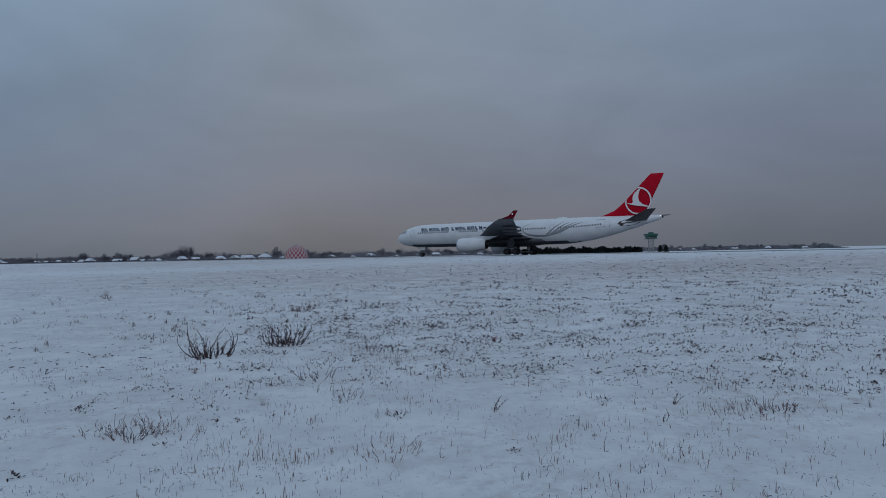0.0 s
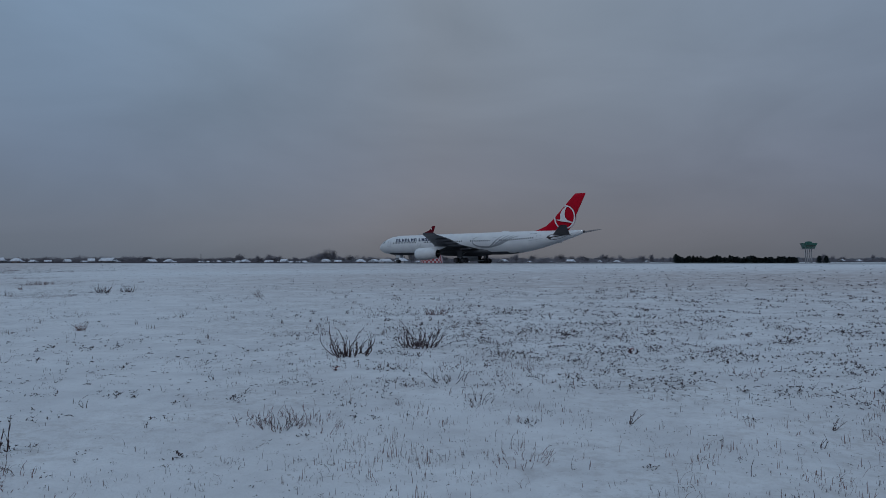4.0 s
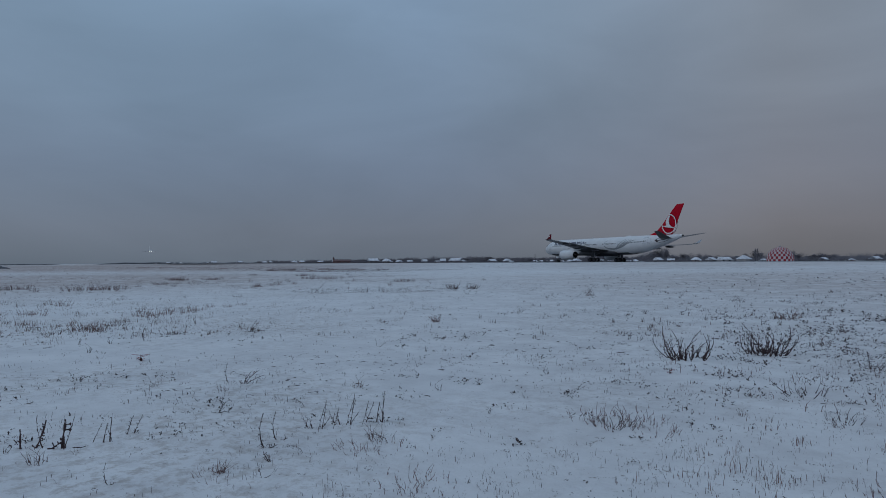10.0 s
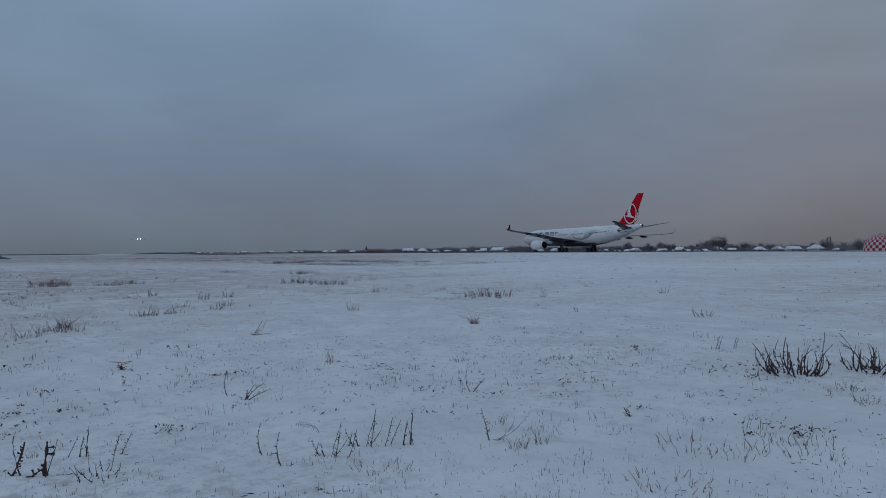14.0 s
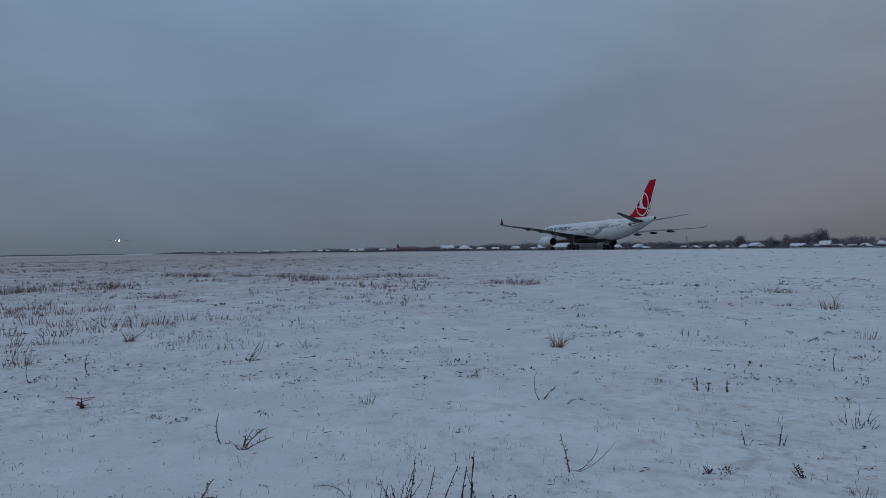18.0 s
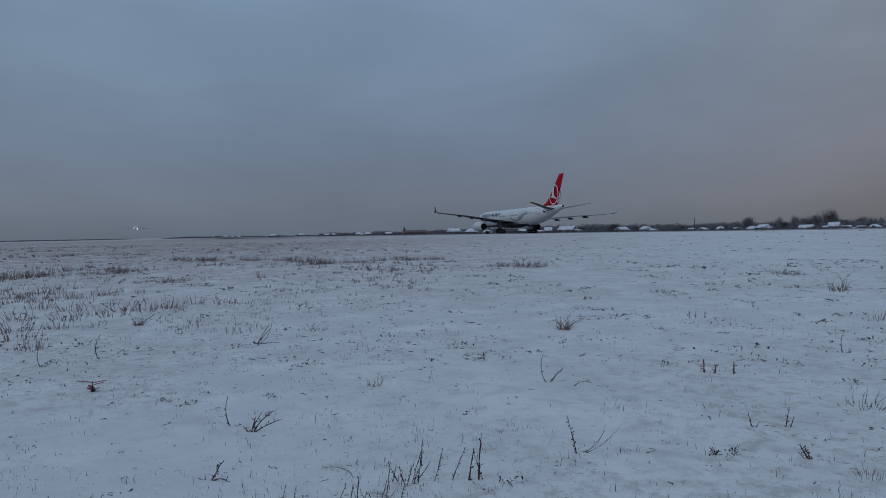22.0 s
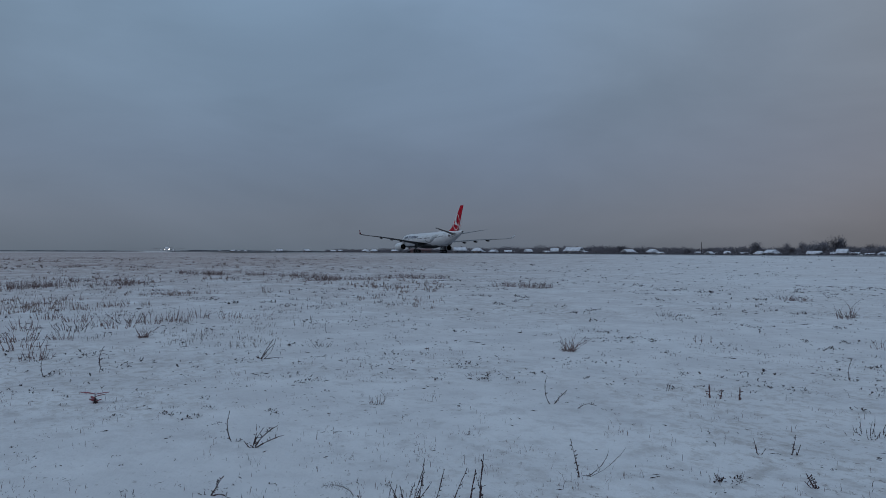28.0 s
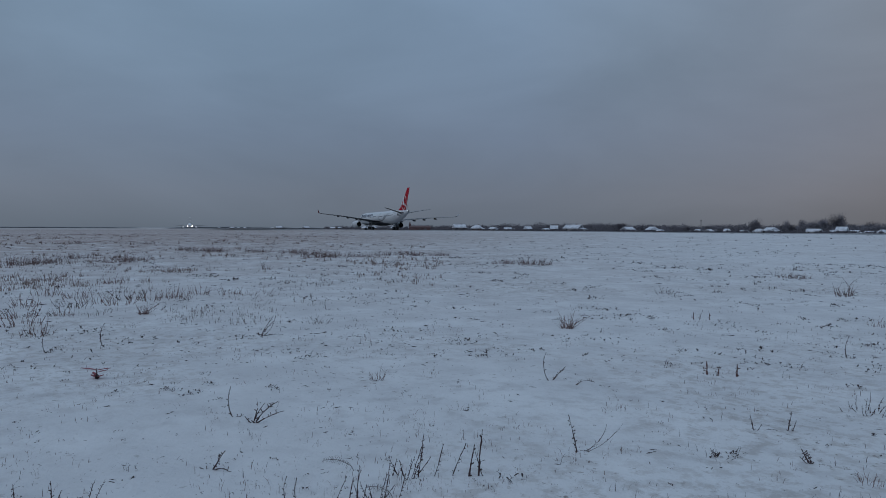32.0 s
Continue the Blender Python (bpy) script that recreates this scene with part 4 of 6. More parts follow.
def clumped(b):
    return noise.noise((b * 0.35, 2.2, 0.4))


b, spots = -29.0, []
while b < 22.5:
    if not -16.6 < b < -7.6:
        d = 1.5 * (330 if b > 5 else 345 - b * 3.6) + random.uniform(40, 80)
        x, y = polar(EYE_A, b, d)
        if random.random() < 0.32:
            place_tree(random.choice((0, 1, 2, 3, 4)), x, y, random.uniform(0.7, 1.35) * (1.0 + 0.35 * clumped(b)))
        else:
            spots.append((x, y, random.uniform(3.8, 6.0) * (1.0 + 0.5 * clumped(b * 1.7)) * (0.72 if b < -17 else 1.0)))
            x, y = polar(EYE_A, b + random.uniform(-0.05, 0.05), d - random.uniform(12, 34))
            spots.append((x, y, random.uniform(2.0, 3.8) * (1.0 + 0.5 * clumped(b * 1.7 + 9.0))))
    b += random.uniform(0.06, 0.15)
build_thicket("shrub_belt", "hazy belt of bare shrubs behind the houses", spots)
b, spots = -29.0, []
while b < 22.5:
    if not -17.0 < b < -7.5 and clumped(b * 3.0 + 4.0) > -0.15:
        d = 1.5 * (330 if b > 5 else 345 - b * 3.6) - random.uniform(4, 16)
        spots.append((*polar(EYE_A, b, d), random.uniform(0.7, 1.7)))
    b += random.uniform(0.08, 0.30)
build_thicket("front_shrubs", "low bare shrubs before the far houses", spots)
# (bearing from the second standpoint, half width of the group, count, kind, size)
GROVES = [(35.7, 0.5, 4, 0, 1.05), (32.6, 1.4, 14, 4, 0.95), (29.8, 0.9, 8, 1, 0.75), (27.4, 0.6, 5, 0, 0.75), (26.2, 0.7, 6, 1, 0.70), (23.8, 1.6, 14, 4, 0.78), (21.3, 0.5, 4, 2, 0.80), (19.2, 0.7, 6, 1, 0.70), (17.8, 1.2, 12, 2, 0.78),
          (16.2, 0.7, 6, 4, 0.80), (15.0, 0.35, 4, 0, 0.80), (13.3, 0.8, 7, 1, 0.75), (38.2, 1.2, 8, 3, 0.95), (41.0, 1.0, 7, 4, 0.85), (44.0, 1.6, 8, 3, 0.9)]
for mid, half, count, kind, size in GROVES:
    for i in range(count):
        b = mid + random.uniform(-half, half)
        x, y = polar(EYE_B, b, row_depth(b) + random.uniform(7, 24))
        place_tree(kind, x, y, size * random.uniform(0.5, 0.88))
b, spots = 12.5, []
while b < 56:
    x, y = polar(EYE_B, b, row_depth(b) + random.uniform(7, 38))
    spots.append((x, y, random.uniform(2.2, 3.6) * (row_depth(b) / 270 if b < 42 else 0.85) * (1.0 + 0.35 * noise.noise((b * 0.8, 4.4, 1.0)))))
    if random.random() < 0.3:
        spots.append((*polar(EYE_B, b, row_depth(b) - random.uniform(4, 9)), random.uniform(0.3, 0.7)))
    b += random.uniform(0.05, 0.13)
build_thicket("bare_thicket", "hazy thicket of bare shrubs among the houses", spots)


# tall conifers far behind, two by the dome
def build_poplar(height):
    rnd = random.Random(71)
    t = tagged(new("poplar"), "slim dark upright poplar beside the checkered dome", "tree", "poplars")
    V, F = [], []
    tube(V, F, [(0, 0, -0.2), (0, 0, height * 0.5), (0, 0, height)], 0.16, 0.03, 6)
    piece("trunk", V, F, M_TRUNK, t)
    V, F = [], []
    for i in range(500):
        z = rnd.uniform(0.15, 1) * height
        w, r = rnd.uniform(0, 6.28), rnd.uniform(0.1, 0.75) * (1.1 - 0.5 * z / height)
        p, d = Vector((math.cos(w) * r, math.sin(w) * r, z)), Vector((math.cos(w) * 0.15, math.sin(w) * 0.15, rnd.uniform(0.3, 0.7)))
        sd = Vector((-math.sin(w), math.cos(w), 0)) * 0.06
        k = len(V)
        V += [p - sd, p + sd, p + d]
        F.append((k, k + 1, k + 2))
    piece("crown", V, F, M_BARK, t)
    return t


pop = build_poplar(8.6)
px, py = polar(EYE_A, 14.02, 495)
pop.matrix_basis = pose(px, py, ground_z(px, py) - 0.1)
px, py = polar(EYE_A, 13.86, 495)
copy_thing(pop, pose(px, py, ground_z(px, py) - 0.1, 0, 0, 80))


def build_pine(seed, height):
    rnd = random.Random(seed)
    t = tagged(new("pine_tree"), "dark evergreen pine in a dense windbreak", "tree", "pines of the windbreak")
    V, F = [], []
    tube(V, F, [(0, 0, -0.2), (0, 0, height * 0.4), (0, 0, height * 0.95)], 0.2, 0.03, 6)
    piece("trunk", V, F, M_TRUNK, t)
    V, F = [], []
    for i in range(1900):
        k = rnd.random() ** 0.9
        z = height * (0.06 + 0.94 * k)
        r = (1 - k) ** 0.62 * height * 0.46 * rnd.uniform(0.2, 1.05) + 0.08
        w = rnd.uniform(0, 6.28)
        p = Vector((math.cos(w) * r, math.sin(w) * r, z))
        d = Vector((math.cos(w) * 0.5, math.sin(w) * 0.5, rnd.uniform(-0.25, 0.35)))
        sd = Vector((-math.sin(w), math.cos(w), 0)) * rnd.uniform(0.16, 0.32)
        b = len(V)
        V += [p - sd, p + sd, p + d]
        F.append((b, b + 1, b + 2))
    piece("crown", V, F, M_PINE, t, "dark needle crown")
    return t


PINES = [build_pine(21, 5.6), build_pine(22, 4.8), build_pine(23, 4.2)]
b, i = -7.75, 0
while b > -16.5:
    k = random.choice((0, 1, 1, 2, 2)) if b > -15.9 else 2
    x, y = polar(EYE_A, b, random.uniform(424, 436))
    m = pose(x, y, ground_z(x, y) - 0.1, 0, 0, random.uniform(0, 360))
    if i < 3:
        PINES[i].matrix_basis = m
    else:
        c = copy_thing(PINES[k], m)
        q = random.uniform(0.66, 0.88)
        c.scale = (q, q, q * random.uniform(0.9, 1.12))
    i += 1
    b -= random.uniform(0.08, 0.18)
for b in (-17.9, -18.35):
    x, y = polar(EYE_A, b, 432)
    copy_thing(PINES[2], pose(x, y, ground_z(x, y) - 0.1))


# ---------- the checkered dome ----------
def build_dome():
    d = tagged(new("radome"), "red and white checkered dome standing on the airfield", "dome")
    x, y = polar(EYE_A, 12.3, 300)
    d.matrix_basis = pose(x, y, ground_z(x, y) - 0.05, 0, 0, 9)
    R, n, rows = 5.05, 34, 8
    rest = {M_CHECKR: ([], []), M_CHECKW: ([], [])}
    for i in range(rows):
        for j in range(n):
            V = []
            for q in (R, R - 0.12):
                for a, w in ((0, 0), (0, 1), (1, 1), (1, 0)):
                    ph = radians(-6 + 92 * (i + a) / rows)
                    az = 2 * math.pi * (j + w) / n
                    V.append((q * math.cos(ph) * math.cos(az), q * math.cos(ph) * math.sin(az), 0.75 + q * math.sin(ph) * 1.06))
            F = [(0, 1, 2, 3), (7, 6, 5, 4), (0, 4, 5, 1), (1, 5, 6, 2), (2, 6, 7, 3), (3, 7, 4, 0)]
            mat = M_CHECKR if (i + j) % 2 else M_CHECKW
            if j >= n // 2:
                piece("panel", V, F, mat, d)
            else:
                # the side turned away from the field, in one piece for each colour
                k = len(rest[mat][0])
                rest[mat][0].extend(V)
                rest[mat][1].extend(tuple(k + v for v in f) for f in F)
    for mat, (V, F) in rest.items():
        tagged(piece("rear_panels", V, F, mat, d), kind="stuff")
    V, F = [], []
    tube(V, F, [(0, 0, 6.0), (0, 0, 6.35), (0, 0, 6.6)], 0.45, 0.25, 10)
    piece("cap", V, F, M_CONC, d)
    V, F = loft([[(q * math.cos(2 * math.pi * j / 32), q * math.sin(2 * math.pi * j / 32), z) for j in range(32)] for q, z in ((5.3, 0.0), (5.3, 0.2))])
    piece("footing", V, F, M_CONC, d)


build_dome()


# ---------- the green watch tower ----------
def build_tower():
    d = tagged(new("watch_tower"), "small tower with green cabin on pale legs", "tower")
    x, y = polar(EYE_A, -17.2, 440)
    d.matrix_basis = pose(x, y, ground_z(x, y) - 0.1, 0, 0, 10)
    for sx in (-1, 1):
        for sy in (-1, 1):
            V, F = [], []
            tube(V, F, [(sx * 1.25, sy * 1.1, 0), (sx * 1.2, sy * 1.05, 4), (sx * 1.15, sy * 1.0, 8.2)], 0.30, 0.26, 8)
            piece("leg", V, F, M_CONC, d)
    V, F = [], []
    for z in (2.8, 5.6):
        for a, b2 in (((-1.25, -1.1), (1.25, -1.1)), ((1.25, -1.1), (1.25, 1.1)), ((1.25, 1.1), (-1.25, 1.1)), ((-1.25, 1.1), (-1.25, -1.1))):
            V2, F2 = [], []
            tube(V2, F2, [(*a, z), (*b2, z)], 0.09, 0.09, 6)
            piece("crossbar", V2, F2, M_CONC, d)
    V, F = [], []
    box(V, F, (0, 0, 8.3), (7.4, 5.2, 0.35))
    piece("deck", V, F, M_CONC, d)
    for zz in (8.9, 9.4):
        V, F = [], []
        for a, b2 in (((-3.6, -2.5), (3.6, -2.5)), ((3.6, -2.5), (3.6, 2.5)), ((3.6, 2.5), (-3.6, 2.5)), ((-3.6, 2.5), (-3.6, -2.5))):
            tube(V, F, [(*a, zz), (*b2, zz)], 0.05, 0.05, 4)
        piece("railing", V, F, M_METAL, d)
    V, F = loft([[(sx * w, sy * l, z) for sx, sy in ((-1, -1), (1, -1), (1, 1), (-1, 1))] for w, l, z in ((2.7, 1.9, 8.5), (3.1, 2.1, 10.0), (3.7, 2.4, 11.3))])
    piece("cabin", V, F, M_GREEN, d, "green cabin")
    V, F = [], []
    box(V, F, (0, -2.12, 10.2), (5.2, 0.08, 0.9))
    piece("window", V, F, M_PANE, d)
    V, F = loft([[(sx * w, sy * l, z) for sx, sy in ((-1, -1), (1, -1), (1, 1), (-1, 1))] for w, l, z in ((3.8, 2.5, 11.3), (3.8, 2.5, 11.6), (1.6, 1.0, 11.8), (1.4, 0.9, 12.5), (0.3, 0.2, 12.7))])
    piece("roof", V, F, M_GREEN, d, "green roof")


build_tower()


# dull red shed with a slim turret
def build_red_shed():
    d = tagged(new("long_shed"), "long dull red shed with turret far across the field", "shed")
    x, y = polar(EYE_B, 48.05, 372)
    d.matrix_basis = pose(x, y, ground_z(x, y) - 0.1, 0, 0, facing(x, y))
    d.scale = (0.78, 0.78, 0.76)
    V, F = [], []
    box(V, F, (0, 0, 1.0), (15, 6, 2.2))
    piece("wall", V, F, M_BRICKRED, d)
    V, F = loft([[(-7.8, -3.3, 2.0), (-7.8, 3.3, 2.0), (-7.8, 0, 3.3)], [(7.8, -3.3, 2.0), (7.8, 3.3, 2.0), (7.8, 0, 3.3)]])
    piece("roof", V, F, M_BRICKRED, d)
    V, F = [], []
    box(V, F, (-7.0, 0, 2.4), (1.6, 1.6, 4.8))
    box(V, F, (-7.0, 0, 5.2), (0.7, 0.7, 1.4))
    piece("turret", V, F, M_BRICKRED, d)


build_red_shed()


# chimney mast by the houses
def build_mast(b, d, h):
    x, y = polar(EYE_B, b, d)
    m = tagged(new("mast"), "thin dark mast above the houses", "mast", "masts")
    m.matrix_basis = pose(x, y, ground_z(x, y) - 0.1)
    V, F = [], []
    tube(V, F, [(0, 0, 0), (0, 0, h * 0.5), (0, 0, h)], 0.13, 0.10, 8)
    piece("pole", V, F, M_TRUNK, m)
    V, F = [], []
    tube(V, F, [(0, 0, h), (0, 0, h + 0.3)], 0.17, 0.17, 8)
    piece("cap", V, F, M_TRUNK, m)


build_mast(25.1, 236, 3.9)


# low far hedges and woods along the horizon
def build_hedge(name, label, eye, b0, b1, dist, low, high, step):
    rnd = random.Random(int(b0 * 10) + 7)
    V, F = [], []
    b = b0
    while b < b1:
        x, y = polar(eye, b, dist)
        k = 0.5 + 0.5 * noise.noise((b * 0.9, dist * 0.01, 5.0))
        edge = min(1.0, (b - b0) / 1.5 + 0.15, (b1 - b) / 1.5 + 0.15)
        h = (low + (high - low) * k) * edge
        w, foot = dist * radians(step) * rnd.uniform(0.9, 1.5), ground_z(x, y) - 0.3
        base = len(V)
        for i in range(3):
            r = w * (1.0, 0.85, 0.4)[i]
            z = h * (0.0, 0.6, 1.0)[i]
            for j in range(6):
                a = 2 * math.pi * j / 6 + rnd.uniform(-.3, .3)
                V.append((x + r * math.cos(a), y + r * math.sin(a), foot + z * rnd.uniform(0.85, 1.1)))
        for i in range(2):
            for j in range(6):
                F.append((base + i * 6 + j, base + i * 6 + (j + 1) % 6, base + (i + 1) * 6 + (j + 1) % 6, base + (i + 1) * 6 + j))
        F.append(tuple(base + 12 + j for j in range(6)))
        b += step
    tagged(piece(name, V, F, M_HILL), label, "hedge", kind="stuff")


build_hedge("far_hedge", "low dark hedges along the snowy horizon", EYE_B, 48, 68.5, 900, 1.3, 2.9, 0.12)
build_hedge("horizon_scrub", "faint scrub on the hazy snowy horizon", EYE_B, 70, 88, 1500, 1.6, 3.2, 0.15)
build_hedge("far_scrub", "hazy scrub behind the far houses", EYE_B, 10, 50, 460, 1.8, 4.2, 0.3)
build_hedge("far_scrub_belt", "hazy scrub behind the houses and dome", EYE_A, -31, 24, 720, 2.0, 6.0, 0.25)
build_hedge("far_wood", "dark wood on the far horizon", EYE_A, 71.8, 86, 300, 1.9, 2.7, 0.4)


# ---------- weeds that stick out of the snow ----------
def bead(V, F, c, s):
    b = len(V)
    V += [c + Vector((s, 0, 0)), c + Vector((-s, 0, 0)), c + Vector((0, s, 0)), c + Vector((0, -s, 0)), c + Vector((0, 0, s * 1.4)), c - Vector((0, 0, s * 1.4))]
    F += [(b, b + 2, b + 4), (b + 2, b + 1, b + 4), (b + 1, b + 3, b + 4), (b + 3, b, b + 4), (b + 2, b, b + 5), (b + 1, b + 2, b + 5), (b + 3, b + 1, b + 5), (b, b + 3, b + 5)]


def knobby(V, F, pts, r0, r1, rnd, n=5, rough=0.42):
    """A tapered stem whose thickness varies with buds and nodes."""
    base, k = len(V), len(pts)
    for i, p in enumerate(pts):
        d = (pts[min(i + 1, k - 1)] - pts[max(i - 1, 0)]).normalized()
        a = d.orthogonal().normalized()
        b = d.cross(a)
        r = (r0 + (r1 - r0) * i / (k - 1)) * (1.0 + rough * rnd.uniform(-1, 1.4))
        for j in range(n):
            w = 2 * math.pi * j / n
            V.append(p + (a * math.cos(w) + b * math.sin(w)) * r)
    for i in range(k - 1):
        for j in range(n):
            q = (j + 1) % n
            F.append((base + i * n + j, base + i * n + q, base + (i + 1) * n + q, base + (i + 1) * n + j))
    F.append(tuple(base + (k - 1) * n + j for j in range(n)))


def stem_mesh(rnd, h, lean, twigs, thick=1.0, head=0.0, beads=0, bow=0.0, upright=False):
    """One dead stem: a bent knobbly stalk with side twigs, bud remnants near its foot, or a head. upright: it bends out low and then rises."""
    V, F = [], []
    w = rnd.gauss(0, 0.55)
    out, off = Vector((math.cos(w), math.sin(w), 0)), Vector((-math.sin(w), math.cos(w), 0))
    sway, droop = rnd.gauss(0, 0.12) * h, rnd.uniform(0.0, 0.35) * lean
    pts, steps = [], 11
    for i in range(steps + 1):
        k = i / steps
        side = lean * h * (k ** 0.6 if upright else 0.55 * k + 0.45 * k * k) + bow * h * math.sin(math.pi * k)
        pts.append(out * side + off * (sway * math.sin(3.4 * k)) + Vector((0, 0, h * (k - droop * 0.4 * k * k) - 0.03)))

    def at(k):
        i = min(int(k * steps), steps - 1)
        return pts[i].lerp(pts[i + 1], k * steps - i)

    knobby(V, F, pts, 0.0050 * thick, 0.0021 * thick, rnd)
    for i in range(twigs):
        k = rnd.uniform(0.12, 0.75)
        p, a, ln = at(k), rnd.uniform(0, 6.28), h * rnd.uniform(0.10, 0.30) * (1.2 - 0.6 * k)
        q = p + Vector((math.cos(a) * 0.6, math.sin(a) * 0.6, rnd.uniform(0.35, 1.0))) * ln
        m = p.lerp(q, 0.5) + Vector((0, 0, -ln * 0.10))
        knobby(V, F, [p, m, q], 0.0028 * thick, 0.0014 * thick, rnd, 3)
    for i in range(beads):
        k = 0.04 + 0.62 * rnd.random() ** 1.7
        c = at(k) + Vector((rnd.gauss(0, 0.006), rnd.gauss(0, 0.006), 0)) * thick
        bead(V, F, c, rnd.uniform(0.004, 0.0085) * thick)
    if head:
        for i in range(7):
            bead(V, F, pts[-1] - Vector((0, 0, 1)) * rnd.uniform(0, head * 2.6) + Vector((rnd.gauss(0, head * 0.4), rnd.gauss(0, head * 0.4), 0)), head * rnd.uniform(0.22, 0.42))
    return V, F


def build_weed(seed, label, stems, h, lean, spread, twigs, mat, thick=1.0, head=0.0, beads=0, bow=0.0, arc=360.0, upright=False, sheaf=1):
    rnd = random.Random(seed)
    w = tagged(new("dead_weed"), label, "weed", "dead weeds in the snow")
    for i in range(stems):
        slant = lean * (0.05 + 1.3 * i / max(1, stems - 1)) if arc < 100 else lean * rnd.uniform(0.05, 1.3)
        V, F = stem_mesh(rnd, h * rnd.choice((0.35, 0.45, 0.6, 0.8, 1.0)) * rnd.uniform(0.85, 1.15), slant, twigs, thick * rnd.uniform(0.8, 1.15), head, beads, bow * rnd.uniform(-1, 1) if stems > 2 else bow, upright)
        for j in range(sheaf - 1):
            V2, F2 = stem_mesh(rnd, h * rnd.uniform(0.3, 0.9), slant * rnd.uniform(0.3, 1.2), 0, thick * rnd.uniform(0.8, 1.1), 0.0, 0, bow * rnd.uniform(-1, 1), upright)
            k, o = len(V), Vector((rnd.gauss(0, 0.05), rnd.gauss(0, 0.05), 0))
            V += [v + o for v in V2]
            F += [tuple(k + i for i in f) for f in F2]
        a, r = rnd.uniform(-0.5, 0.5) * radians(arc), spread * math.sqrt(rnd.random())
        piece("stem", V, F, mat, w, at=pose(math.cos(a) * r, math.sin(a) * r, 0, 0, 0, math.degrees(a)))
    return w


def build_sprig(seed, label, stems, mat=M_STEM):
    """A weed of a few single stems. Each: foot's distance, lean and curl in degrees, length, thickness, number of buds."""
    rnd = random.Random(seed)
    w = tagged(new("dead_weed"), label, "weed", "dead weeds in the snow")
    for foot, lean, length, curl, thick, buds in stems:
        V, F = [], []
        p, steps = Vector((0, 0, -0.02)), 12
        aside = rnd.uniform(-0.3, 0.3)
        pts = [p]
        for i in range(steps):
            a = radians(lean + curl * i / steps + rnd.gauss(0, 3.5))
            p = p + Vector((math.sin(a), aside * (0.4 + rnd.random()), math.cos(a))).normalized() * (length + 0.02) / steps
            pts.append(Vector((p.x, p.y, max(p.z, 0.0))))
        knobby(V, F, pts, 0.0042 * thick, 0.0020 * thick, rnd, 5, 0.5)
        for i in range(buds):
            k = int(1 + (steps - 2) * (i + rnd.random()) / buds)
            q = pts[k]
            side = (pts[k + 1] - pts[k]).cross(Vector((0, 1, 0))).normalized() * rnd.choice((-1, 1))
            e = q + side * rnd.uniform(0.006, 0.018) * thick + Vector((0, rnd.gauss(0, 0.004), rnd.uniform(0.002, 0.012)))
            knobby(V, F, [q, q.lerp(e, 0.6), e], 0.0022 * thick, 0.0030 * thick, rnd, 4, 0.4)
            bead(V, F, e, rnd.uniform(0.0025, 0.0045) * thick)
        piece("stem", V, F, mat, w, at=pose(foot, rnd.uniform(-0.03, 0.03), 0))
    return w


def build_fronds(seed, label):
    """Arched dead fronds over the snow, with a fine comb of barbs on both sides of each rib."""
    rnd = random.Random(seed)
    w = tagged(new("dead_weed"), label, "weed", "dead weeds in the snow")
    for i in range(1):
        V, F = [], []
        ln, up, y0 = rnd.uniform(0.20, 0.30), rnd.uniform(0.04, 0.08), rnd.uniform(-0.12, 0.12)
        x0 = rnd.uniform(-0.08, 0.08)
        pts = [Vector((x0 - ln * 0.5 + ln * k, y0 + 0.03 * math.sin(3 * k), 0.015 + up * (1.0 - 0.95 * k + 0.30 * math.sin(3.1 * k)))) for k in np.linspace(0, 1, 9)]
        pts[-1].z = -0.015
        knobby(V, F, pts, 0.0012, 0.0024, rnd, 4, 0.2)
        for j in range(34):
            k = min(7.9, max(0.0, (j // 2) / 17 * 7.9 + rnd.gauss(0, 0.08)))
            q = pts[int(k)].lerp(pts[int(k) + 1], k % 1.0)
            side, reach = (1 if j % 2 else -1), rnd.uniform(0.6, 1.1) * (0.014 + 0.026 * math.sin(0.35 + k / 8 * 2.5))
            e = q + Vector((-reach * 0.45, side * reach * 0.75, side * reach * 0.55))
            e.z = max(e.z, -0.005)
            knobby(V, F, [q, q.lerp(e, 0.5) + Vector((0, 0, 0.002)), e], 0.0013, 0.0008, rnd, 3, 0.3)
        piece("frond", V, F, M_FROND, w)
    return w


